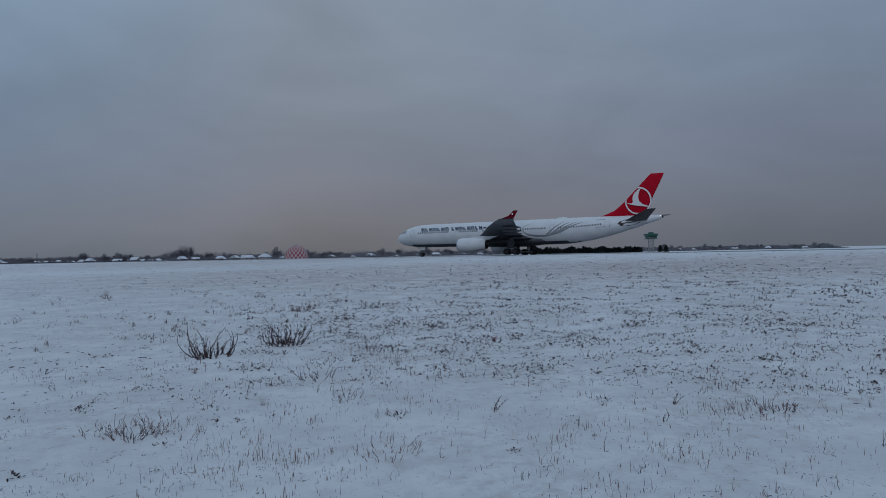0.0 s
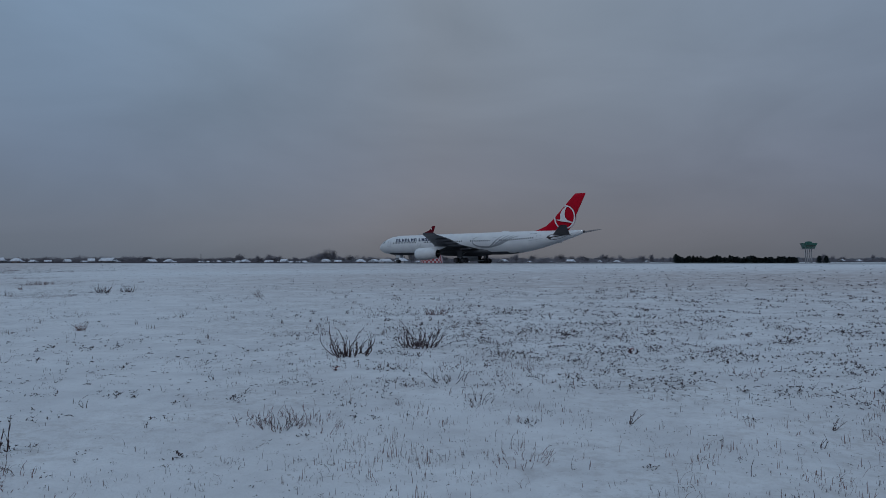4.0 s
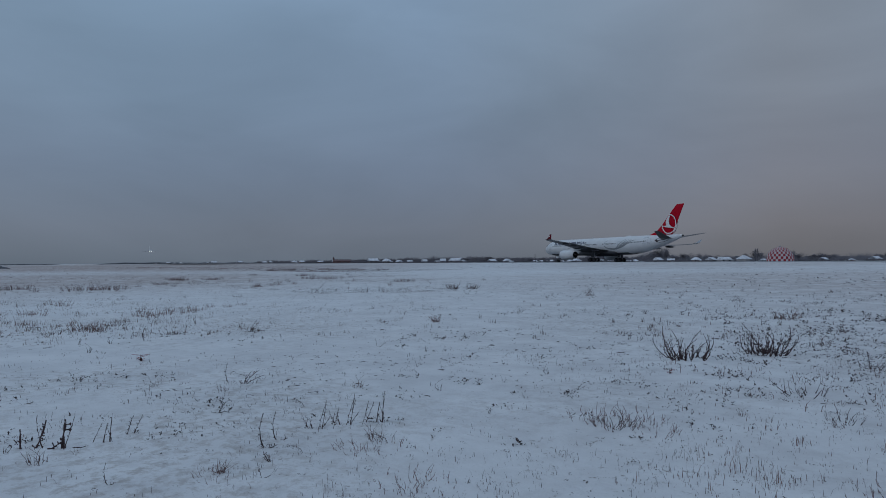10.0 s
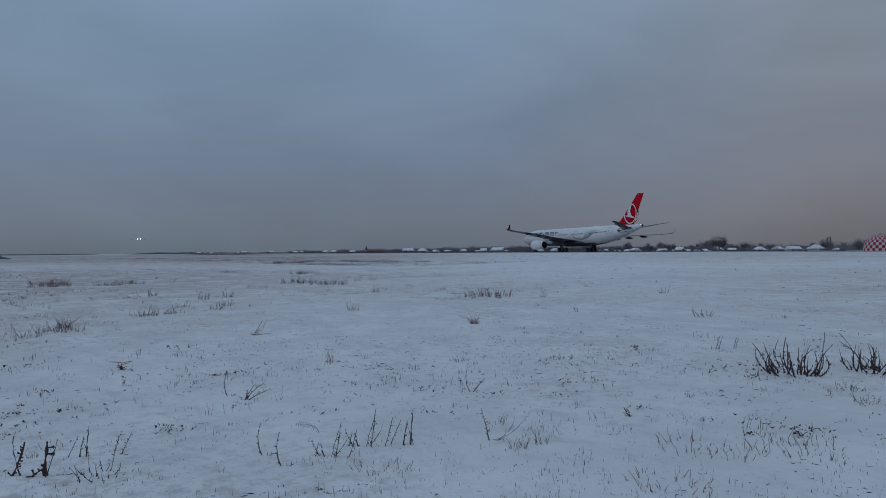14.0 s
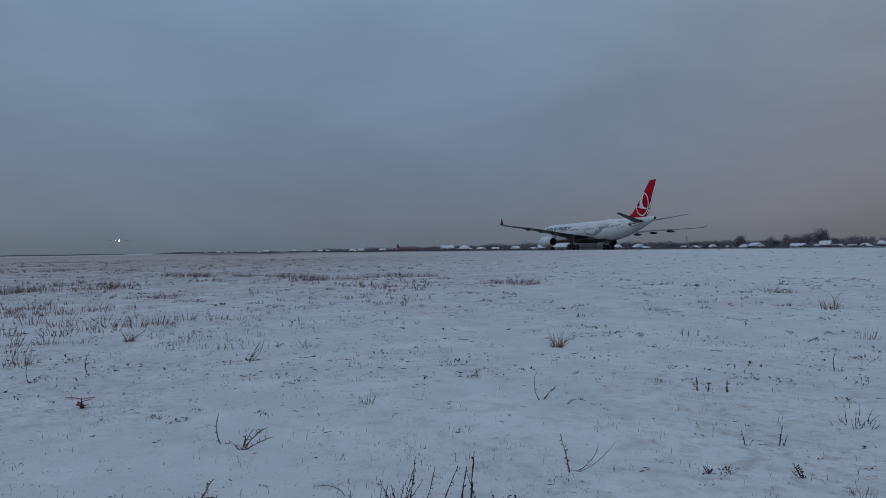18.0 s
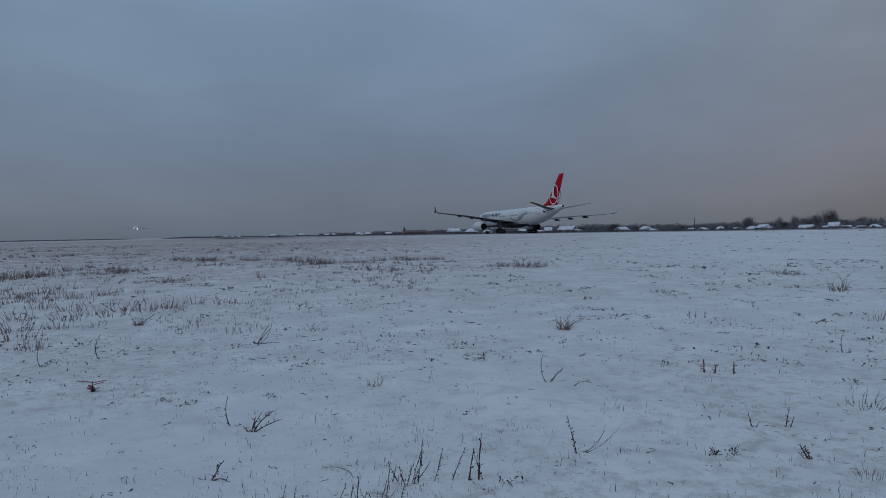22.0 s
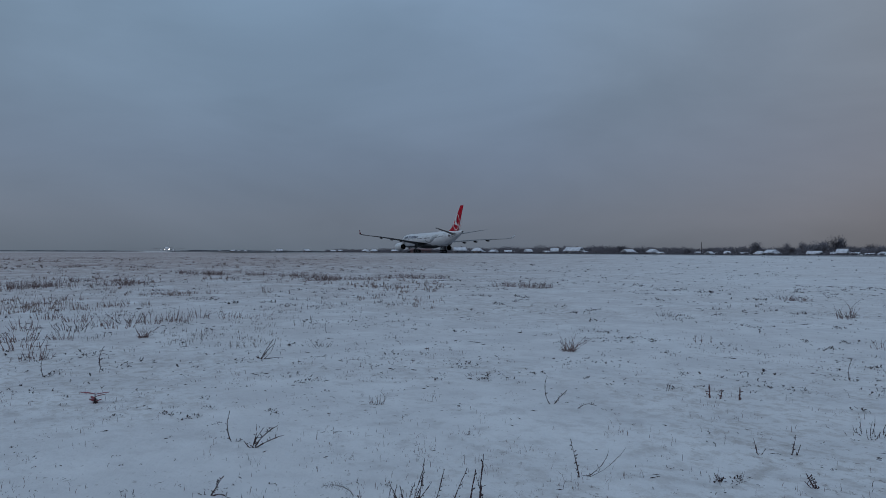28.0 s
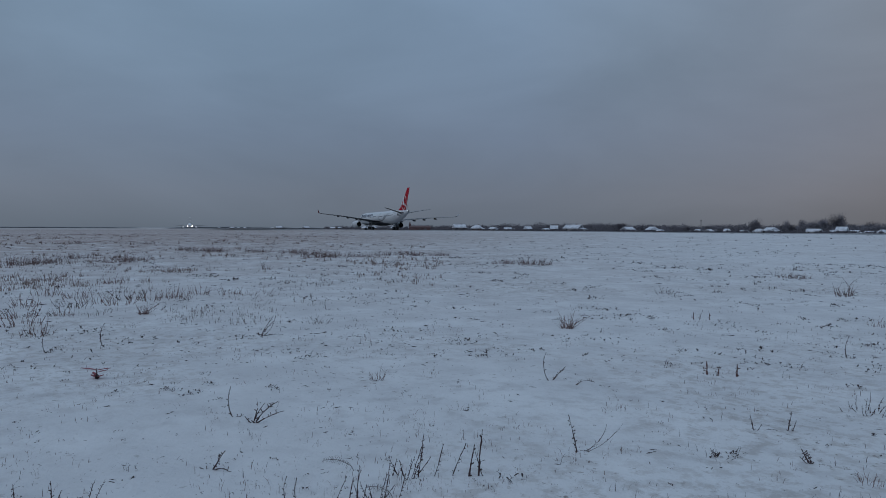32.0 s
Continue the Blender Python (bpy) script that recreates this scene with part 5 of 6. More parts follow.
def build_dock(seed, label):
    """A low rust-brown plant: a short stem and curled leaves that arch to both sides."""
    rnd = random.Random(seed)
    w = tagged(new("dead_weed"), label, "weed", "dead weeds in the snow")
    V, F = [], []
    knobby(V, F, [Vector((0, 0, -0.03)), Vector((0.003, 0, 0.04)), Vector((0, 0.003, 0.11))], 0.008, 0.004, rnd)
    for j in range(16):
        bead(V, F, Vector((rnd.gauss(0, 0.016), rnd.gauss(0, 0.016), rnd.uniform(0.0, 0.05))), rnd.uniform(0.006, 0.012))
    piece("stem", V, F, M_STEM, w)
    for j in range(7):
        V, F = [], []
        a, ln, z0 = math.pi * (j % 2) + rnd.gauss(0, 0.35 + 0.08 * j), (0.15, 0.15, 0.11, 0.09, 0.08, 0.07, 0.07)[j], (0.085, 0.09, 0.06, 0.03, 0.015, 0.01, 0.005)[j]
        d, e = Vector((math.cos(a), math.sin(a), 0)), Vector((-math.sin(a), math.cos(a), 0))
        for i in range(7):
            k = i / 6
            c = d * ln * k + Vector((0, 0, z0 + 0.010 * math.sin(2.9 * k) + 0.022 * k * k * k))
            half = e * (0.004 + 0.024 * rnd.uniform(0.6, 1.1) * math.sin(math.pi * min(1.0, k * 1.05)))
            V += [c - half + Vector((0, 0, 0.006)), c, c + half + Vector((0, 0, 0.006))]
        for i in range(6):
            F += [(3 * i, 3 * i + 1, 3 * i + 4, 3 * i + 3), (3 * i + 1, 3 * i + 2, 3 * i + 5, 3 * i + 4)]
        piece("leaf", V, F, M_RUST, w, "curled rust-brown leaf")
    return w


def build_clump(seed, label):
    """A few withered leaves and a stub that stick out of the snow together."""
    rnd = random.Random(seed)
    w = tagged(new("leaf_clump"), label, "leaves", "leaf clumps in the snow")
    for j in range(11):
        V, F = [], []
        a, tilt = rnd.uniform(0, 6.28), rnd.uniform(0.1, 1.2)
        d = Vector((math.cos(a) * math.cos(tilt), math.sin(a) * math.cos(tilt), math.sin(tilt)))
        e = Vector((-math.sin(a), math.cos(a), rnd.uniform(-0.5, 0.5)))
        c, ln = Vector((rnd.gauss(0, 0.04), rnd.gauss(0, 0.04), rnd.uniform(-0.005, 0.02))), rnd.uniform(0.020, 0.044)
        for i in range(4):
            k = i / 3
            m, half = c + d * ln * k - Vector((0, 0, 0.3 * ln * k * k)), e * ln * 0.20 * math.sin(math.pi * (0.08 + 0.86 * k))
            V += [m - half, m + Vector((0, 0, -0.003)), m + half]
        for i in range(3):
            F += [(3 * i, 3 * i + 1, 3 * i + 4, 3 * i + 3), (3 * i + 1, 3 * i + 2, 3 * i + 5, 3 * i + 4)]
        piece("leaf", V, F, M_LEAF, w)
    return w


WEEDS = {
    "clump": build_clump(17, "small clump of withered dark leaves in snow"),
    "tangle": build_weed(18, "low reddish tangle of dry fern in snow", 26, 0.13, 1.0, 0.26, 2, M_TANGLE, 0.6, 0.0, 2, 0.25, upright=True),
    "bush": build_weed(5, "dense clump of dark upright dead stems in snow", 38, 0.50, 0.72, 0.28, 1, M_STEM, 1.5, 0.0, 13, 0.24, upright=True),
    "tuft": build_weed(6, "small tuft of pale dry stalks in snow", 16, 0.26, 0.45, 0.12, 1, M_DRY, 0.8, 0.0, 2, 0.1),
    "fork": build_sprig(7, "branching budded dead weed in snow", ((0.0, -10, 0.29, -10, 1.0, 15), (0.01, 78, 0.30, -70, 0.6, 6), (0.02, 70, 0.38, -45, 0.5, 4))),
    "fan": build_sprig(12, "dark dead weed with curved stems fanning over snow", ((0.0, 22, 0.20, 20, 1.1, 4), (0.0, 34, 0.27, 25, 1.2, 6), (0.01, 52, 0.29, 20, 1.1, 5), (0.0, 8, 0.12, 10, 1.1, 4), (-0.01, -35, 0.07, 0, 1.1, 3))),
    "sickle": build_sprig(13, "single curved dead stem with buds in snow", ((0.0, -26, 0.28, 52, 1.0, 7), (0.02, 50, 0.06, 20, 1.0, 3))),
    "feather": build_fronds(14, "arched dead fronds with hanging barbs over snow"),
    "puff": build_weed(15, "round pale pinkish puff of fine dry stems", 46, 0.23, 0.95, 0.06, 3, M_PALE, 0.6, 0.0, 1, 0.14),
    "stalk": build_weed(8, "few thin upright dead stalks in snow", 3, 0.32, 0.50, 0.08, 1, M_STEM, 0.95, 0.0, 6, 0.16),
    "dock": build_dock(9, "rust brown plant with curled arching leaves in snow"),
    "spray": build_weed(10, "spreading spray of bent dry stems in snow", 17, 0.27, 0.95, 0.26, 2, M_STEM, 0.9, 0.0, 5, 0.2, upright=True),
    "thicket": build_weed(16, "wide patch of pale rank straw in snow", 30, 0.34, 0.45, 0.80, 0, M_RANK, 1.15, 0.0, 1, 0.12, sheaf=4),
    "stump": build_sprig(19, "broken thick upright dead stems in snow", ((-0.13, -4, 0.17, 0, 1.8, 4), (-0.02, 24, 0.25, -20, 2.0, 9), (0.05, -22, 0.30, 30, 0.9, 5), (0.22, 6, 0.25, 0, 2.9, 4), (0.24, 28, 0.34, -8, 0.9, 5), (0.10, 62, 0.16, -10, 1.8, 5), (-0.14, -84, 0.14, 0, 0.9, 2), (0.30, 74, 0.10, 0, 1.4, 2))),
    "loop": build_sprig(23, "dead weed with one stem bent back to the snow", ((0.0, 24, 0.34, 12, 1.4, 4), (0.01, 36, 0.30, 12, 1.3, 4), (0.0, 74, 0.32, 20, 1.3, 3), (0.02, 62, 0.40, -55, 1.0, 3), (-0.01, -20, 0.06, 0, 1.6, 3))),
    "bend": build_sprig(24, "curved budded dead stem with low side shoots", ((0.0, -26, 0.33, 62, 1.3, 9), (0.03, 80, 0.16, 12, 1.0, 5), (0.22, 84, 0.14, 0, 0.8, 3))),
    "bow": build_sprig(25, "bowed dead stem beside a budded shoot in snow", ((0.0, -34, 0.30, 62, 1.2, 2), (0.03, 36, 0.19, 12, 1.2, 10))),
    "hook": build_sprig(26, "small hooked budded shoot over snow", ((0.0, 42, 0.21, 80, 0.9, 9),)),
    "posts": build_sprig(27, "short thick upright brown stem stubs in snow", ((0.0, -3, 0.15, 0, 2.2, 2), (0.10, 2, 0.11, 0, 2.0, 2), (0.29, 4, 0.13, 0, 2.1, 2)), M_WOODY),
    "pair": build_sprig(28, "two short upright dead shoots in snow", ((0.0, 2, 0.17, 3, 1.1, 5), (0.03, 22, 0.09, 0, 0.9, 2), (-0.26, -14, 0.13, 6, 1.0, 4), (-0.25, 26, 0.07, 0, 0.8, 2))),
    "stub": build_sprig(29, "dark leaning broken stem with leaf remnants", ((0.0, -32, 0.12, 6, 1.3, 8), (0.012, -24, 0.08, 0, 1.0, 5), (-0.012, -44, 0.07, 0, 0.9, 4))),
    "rods": build_sprig(30, "tall bare upright dead stems in snow", ((0.0, 3, 0.30, 2, 1.4, 2), (0.03, -14, 0.17, 0, 0.9, 2), (-0.06, 8, 0.20, 3, 1.4, 3), (-0.17, 20, 0.22, 6, 1.0, 4))),
    "arch": build_sprig(31, "low arched dead shoot with a leafy tip", ((0.0, 42, 0.16, 105, 0.9, 2), (0.0, 30, 0.15, 6, 1.1, 12), (-0.02, -60, 0.05, 0, 0.8, 2))),
    "sheaf": build_sprig(32, "loose group of crossing dead stems in snow", ((0.0, 16, 0.27, 4, 1.0, 5), (0.05, 4, 0.31, 3, 1.0, 6), (-0.05, -18, 0.12, 0, 1.0, 4), (0.02, 40, 0.17, -8, 0.9, 5), (-0.09, -30, 0.16, 10, 0.9, 6), (0.16, 14, 0.24, 3, 1.0, 4), (-0.14, 12, 0.13, 0, 0.9, 5))),
    "twins": build_sprig(33, "two leaning budded dead shoots in snow", ((0.0, 16, 0.20, 6, 0.9, 9), (0.05, 20, 0.19, 4, 0.9, 8))),
    "broom": build_weed(11, "upright pale broom-like dry weed in snow", 24, 0.27, 0.55, 0.26, 1, M_PALE, 0.9, 0.0, 1, 0.1),
}
placed = set()
# these all lean with the wind that blows across the meadow
TURNED = ("fork", "fan", "sickle", "stump", "loop", "bend", "bow", "hook", "posts", "pair", "stub", "rods", "arch", "sheaf", "twins", "feather", "dock")


def place_weed(kind, x, y, size=1.0):
    if kind == "thicket":
        # the straw grows in loose, uneven drifts
        x, y, size = x + random.gauss(0, 0.6), y + random.gauss(0, 0.6), size * random.uniform(0.55, 1.15)
    m = pose(x, y, ground_z(x, y), 0, 0, random.uniform(38, 52) if kind in TURNED else random.uniform(0, 360))
    if kind not in placed:
        placed.add(kind)
        ob = WEEDS[kind]
        ob.matrix_basis = m
        ob.scale = (size, size, size)
        return ob
    c = copy_thing(WEEDS[kind], m)
    c.scale = (size, size, size)
    return c


PLANTS_A = [
    ('bush', -3.78, 10.92, 1.00),
    ('bush', -2.90, 12.14, 0.95),
    ('spray', -1.64, 8.74, 0.90),
    ('stalk', -5.66, 12.85, 1.00),
    ('stalk', -5.34, 12.80, 0.90),
    ('fork', -1.21, 10.84, 0.60),
    ('dock', 0.89, 12.13, 0.80),
    ('tuft', -13.87, 27.64, 1.20),
    ('stalk', -11.46, 18.00, 1.00),
    ('stalk', 4.16, 14.44, 0.80),
    ('fork', 2.71, 12.26, 0.60),
    ('stalk', -4.85, 8.39, 0.70),
    ('tuft', -1.12, 7.36, 0.50),
    ('spray', -2.84, 6.16, 0.70),
    ('tuft', 4.66, 12.81, 0.60),
    ('spray', 3.24, 6.54, 0.60),
    ('dock', -3.48, 9.35, 0.50),
    ('clump', -1.3, 15.30, 1.2),
    ('clump', 1.62, 16.92, 1.3),
]
PLANTS_C = [
    ('dock', -10.96, 5.55, 0.95),
    ('loop', -13.31, 9.31, 1.00),
    ('fan', -7.66, 5.28, 1.00),
    ('sickle', -7.93, 5.23, 1.00),
    ('sickle', -4.87, 3.57, 1.15),
    ('sickle', -4.99, 3.79, 1.00),
    ('stump', -6.46, 2.34, 1.00),
    ('stalk', -6.55, 2.12, 0.50),
    ('rods', -6.18, 2.85, 0.85),
    ('twins', -6.30, 3.07, 1.00),
    ('feather', -5.93, 4.66, 0.90),
    ('sheaf', -5.04, 4.30, 0.90),
    ('arch', -6.33, 4.04, 0.90),
    ('sheaf', -4.95, 4.58, 1.00),
    ('rods', -4.76, 4.90, 1.00),
    ('puff', -11.17, 13.50, 1.10),
    ('stalk', -7.82, 9.13, 0.60),
    ('stalk', -5.30, 6.44, 0.70),
    ('clump', -3.81, 7.14, 0.9),
]
PLANTS_E = [
    ('thicket', -46.38, 14.49, 1.30),
    ('thicket', -46.33, 15.34, 1.30),
    ('thicket', -42.29, 18.20, 1.30),
    ('thicket', -40.91, 18.89, 1.30),
    ('thicket', -49.12, 25.35, 1.30),
    ('thicket', -56.59, 36.25, 1.25),
    ('thicket', -50.38, 42.18, 1.25),
    ('thicket', -48.77, 42.69, 1.25),
    ('thicket', -36.34, 40.05, 1.25),
    ('tuft', -42.89, 15.47, 1.50),
    ('tuft', -44.98, 22.60, 1.50),
    ('tuft', -43.55, 24.32, 1.50),
    ('tuft', -47.01, 33.03, 1.50),
    ('tuft', -43.26, 33.05, 1.50),
    ('tuft', -43.77, 34.28, 1.50),
    ('tuft', -50.49, 46.31, 1.50),
    ('tuft', -41.82, 39.65, 1.50),
    ('broom', -23.35, 8.22, 1.15),
    ('broom', -23.35, 8.48, 1.15),
    ('broom', -28.22, 10.94, 1.15),
    ('broom', -27.18, 10.80, 1.15),
    ('broom', -20.21, 10.24, 1.15),
    ('broom', -19.80, 10.25, 1.15),
    ('broom', -19.99, 10.64, 1.15),
    ('broom', -20.19, 11.03, 1.15),
    ('broom', -20.01, 11.70, 1.15),
    ('broom', -20.48, 12.27, 1.15),
    ('broom', -16.50, 6.96, 1.15),
    ('broom', -16.03, 6.98, 1.15),
    ('broom', -20.70, 11.55, 0.80),
    ('broom', -22.17, 13.84, 0.80),
    ('broom', -22.18, 14.56, 0.80),
    ('broom', -22.28, 15.26, 0.80),
    ('broom', -16.12, 7.22, 0.80),
    ('broom', -17.17, 5.34, 0.80),
    ('broom', -16.52, 4.87, 0.80),
    ('broom', -19.53, 6.76, 0.80),
    ('spray', -14.35, 8.00, 0.80),
    ('spray', -21.53, 6.61, 0.80),
    ('spray', -17.37, 8.22, 0.80),
    ('spray', -16.07, 6.10, 0.80),
    ('stalk', -15.99, 6.44, 0.90),
    ('stalk', -13.93, 5.77, 0.90),
    ('stalk', -12.62, 5.48, 0.90),
    ('stalk', -13.59, 6.23, 0.90),
    ('stalk', -14.26, 6.97, 0.90),
    ('stalk', -14.29, 7.34, 0.90),
    ('stalk', -18.33, 9.79, 0.90),
    ('stalk', -21.21, 6.82, 0.90),
    ('dock', -62.75, 40.54, 1.20),
    ('tuft', -35.91, 33.48, 1.20),
    ('tuft', -34.60, 40.82, 1.00),
    ('tuft', -15.07, 29.77, 1.30),
    ('clump', -8.82, 18.30, 1.6),
    ('clump', -8.15, 18.73, 1.6),
    ('stalk', -12.16, 18.97, 0.60),
    ('clump', -16.95, 24.18, 1.3),
    ('tuft', -4.43, 19.97, 1.10),
    ('tuft', -4.07, 20.20, 1.20),
    ('spray', -2.53, 16.86, 0.80),
    ('spray', -16.67, 7.17, 0.80),
]
PLANTS_G = [
    ('broom', -36.63, 26.13, 1.00),
    ('broom', -36.88, 26.41, 1.00),
    ('broom', -36.46, 26.50, 1.00),
    ('broom', -38.84, 29.15, 1.00),
    ('broom', -39.00, 29.61, 1.00),
    ('broom', -39.05, 29.97, 1.00),
    ('broom', -39.31, 31.30, 1.00),
    ('broom', -40.35, 32.26, 1.00),
    ('broom', -36.15, 25.62, 1.00),
    ('tangle', -23.34, 27.18, 1.00),
    ('tangle', -23.12, 27.27, 1.00),
    ('tangle', -23.65, 25.81, 1.00),
    ('clump', -24.81, 27.80, 0.90),
    ('clump', -23.65, 27.47, 0.90),
    ('clump', -24.15, 27.76, 0.90),
    ('clump', -23.32, 27.75, 0.90),
    ('clump', -27.18, 29.57, 0.90),
    ('clump', -26.56, 29.47, 0.90),
    ('spray', -23.43, 30.11, 0.50),
    ('spray', -23.12, 29.55, 0.50),
    ('thicket', -59.92, 33.31, 1.20),
    ('thicket', -58.34, 33.70, 1.20),
    ('thicket', -57.53, 36.99, 1.20),
    ('thicket', -71.83, 50.09, 1.20),
    ('thicket', -63.32, 53.25, 1.20),
    ('bush', -24.19, 30.87, 1.00),
    ('bush', -23.46, 31.74, 0.90),
    ('tangle', -24.07, 29.58, 0.45),
    ('twins', -25.67, 32.22, 1.20),
    ('twins', -25.50, 32.52, 1.00),
    ('loop', -33.35, 28.73, 1.00),
    ('sickle', -28.69, 25.45, 1.00),
    ('fan', -28.41, 25.49, 1.00),
    ('dock', -31.25, 25.32, 1.00),
    ('rods', -27.44, 23.47, 0.80),
    ('twins', -27.31, 23.63, 1.00),
    ('sickle', -26.38, 24.40, 1.00),
    ('sickle', -26.02, 24.33, 1.00),
    ('feather', -26.61, 24.91, 1.00),
    ('sheaf', -25.94, 24.72, 0.90),
    ('sheaf', -25.94, 25.08, 1.00),
    ('rods', -25.70, 25.37, 1.00),
    ('tangle', -25.39, 24.78, 0.80),
    ('stump', -27.33, 22.92, 1.00),
    ('fork', -25.24, 25.84, 1.00),
    ('puff', -31.03, 32.75, 1.10),
    ('bow', -26.71, 27.38, 1.00),
    ('stub', -24.76, 27.44, 0.90),
    ('stalk', -30.76, 36.70, 1.00),
    ('tangle', -23.91, 26.76, 1.10),
    ('tangle', -23.59, 26.87, 1.00),
    ('broom', -61.47, 34.47, 1.20),
    ('broom', -39.00, 29.04, 1.10),
    ('broom', -40.73, 30.97, 1.00),
    ('puff', -37.13, 26.60, 1.30),
    ('tuft', -49.76, 46.76, 1.40),
    ('broom', -51.91, 54.51, 1.40),
    ('broom', -60.28, 50.91, 1.20),
    ('tuft', -32.15, 45.07, 1.30),
    ('spray', -27.83, 37.61, 1.00),
]
PLANTS_B = [
    ('dock', -78.87, 72.33, 1.00),
    ('loop', -80.20, 74.94, 1.00),
    ('fan', -76.39, 72.80, 1.00),
    ('sickle', -76.65, 72.75, 1.00),
    ('puff', -77.60, 78.87, 1.20),
    ('bow', -75.55, 75.69, 1.00),
    ('posts', -74.56, 77.21, 1.00),
    ('tuft', -90.40, 87.76, 1.60),
    ('spray', -90.41, 93.85, 1.60),
    ('tuft', -76.36, 88.69, 1.70),
    ('tuft', -93.74, 82.63, 1.50),
    ('stalk', -77.72, 76.57, 0.50),
    ('tuft', -76.85, 74.46, 0.60),
    ('posts', -76.73, 81.42, 0.90),
    ('sickle', -82.32, 77.54, 0.90),
    ('bend', -80.97, 73.04, 1.00),
    ('sickle', -80.95, 72.36, 0.90),
    ('pair', -75.74, 71.15, 0.80),
    ('twins', -75.62, 71.32, 0.65),
    ('arch', -75.60, 72.06, 1.00),
    ('sickle', -74.73, 72.13, 0.70),
    ('sickle', -74.66, 72.16, 0.70),
    ('feather', -74.98, 72.57, 1.00),
    ('rods', -74.49, 72.44, 0.75),
    ('clump', -74.90, 73.00, 0.50),
    ('sheaf', -74.55, 72.92, 0.90),
    ('rods', -74.25, 73.23, 1.00),
]
PLANTS_D = [
    ('thicket', -101.68, 76.73, 1.50),
    ('thicket', -106.29, 80.43, 1.20),
    ('thicket', -102.46, 80.31, 1.20),
    ('thicket', -114.40, 90.27, 1.20),
    ('thicket', -102.23, 89.90, 1.30),
    ('thicket', -101.46, 90.99, 1.20),
    ('thicket', -101.82, 93.75, 1.10),
    ('thicket', -104.07, 90.35, 1.20),
    ('thicket', -101.87, 92.21, 1.20),
    ('thicket', -101.45, 95.54, 1.00),
    ('thicket', -90.75, 93.66, 1.10),
    ('thicket', -89.01, 93.07, 0.90),
    ('thicket', -112.71, 88.37, 1.10),
    ('thicket', -104.41, 76.92, 1.40),
    ('thicket', -104.31, 78.26, 1.10),
    ('thicket', -134.50, 86.82, 1.30),
    ('thicket', -114.86, 88.20, 1.00),
    ('thicket', -114.02, 89.52, 1.20),
    ('thicket', -111.11, 90.02, 0.90),
    ('thicket', -108.60, 90.40, 1.10),
    ('thicket', -106.43, 90.67, 1.10),
    ('thicket', -99.89, 95.48, 1.00),
    ('thicket', -99.37, 96.53, 0.90),
    ('broom', -86.66, 73.34, 1.20),
    ('broom', -88.68, 74.21, 1.30),
    ('broom', -87.61, 74.50, 1.10),
    ('broom', -86.49, 74.62, 1.20),
    ('broom', -86.10, 75.55, 1.20),
    ('broom', -86.21, 76.26, 1.10),
    ('broom', -86.94, 77.04, 1.10),
    ('broom', -86.44, 77.57, 1.00),
    ('broom', -82.57, 72.62, 1.00),
    ('broom', -84.88, 72.87, 1.20),
    ('broom', -84.72, 73.53, 0.90),
    ('puff', -83.84, 74.61, 1.00),
    ('broom', -93.31, 75.46, 1.20),
    ('broom', -91.11, 76.43, 1.20),
    ('thicket', -129.06, 91.74, 1.20),
    ('tuft', -111.04, 90.94, 1.60),
    ('thicket', -79.37, 93.88, 0.80),
    ('broom', -85.78, 74.82, 1.20),
    ('broom', -86.54, 76.15, 1.20),
    ('tangle', -86.05, 78.03, 1.60),
    ('broom', -83.81, 72.73, 1.10),
    ('spray', -86.63, 75.39, 1.20),
    ('spray', -86.03, 74.06, 1.10),
    ('spray', -79.45, 85.51, 0.90),
    ('spray', -79.79, 94.31, 1.00),
    ('clump', -84.54, 85.19, 1.6),
    ('clump', -74.87, 82.08, 1.5),
    ('broom', -74.28, 83.00, 0.80),
]
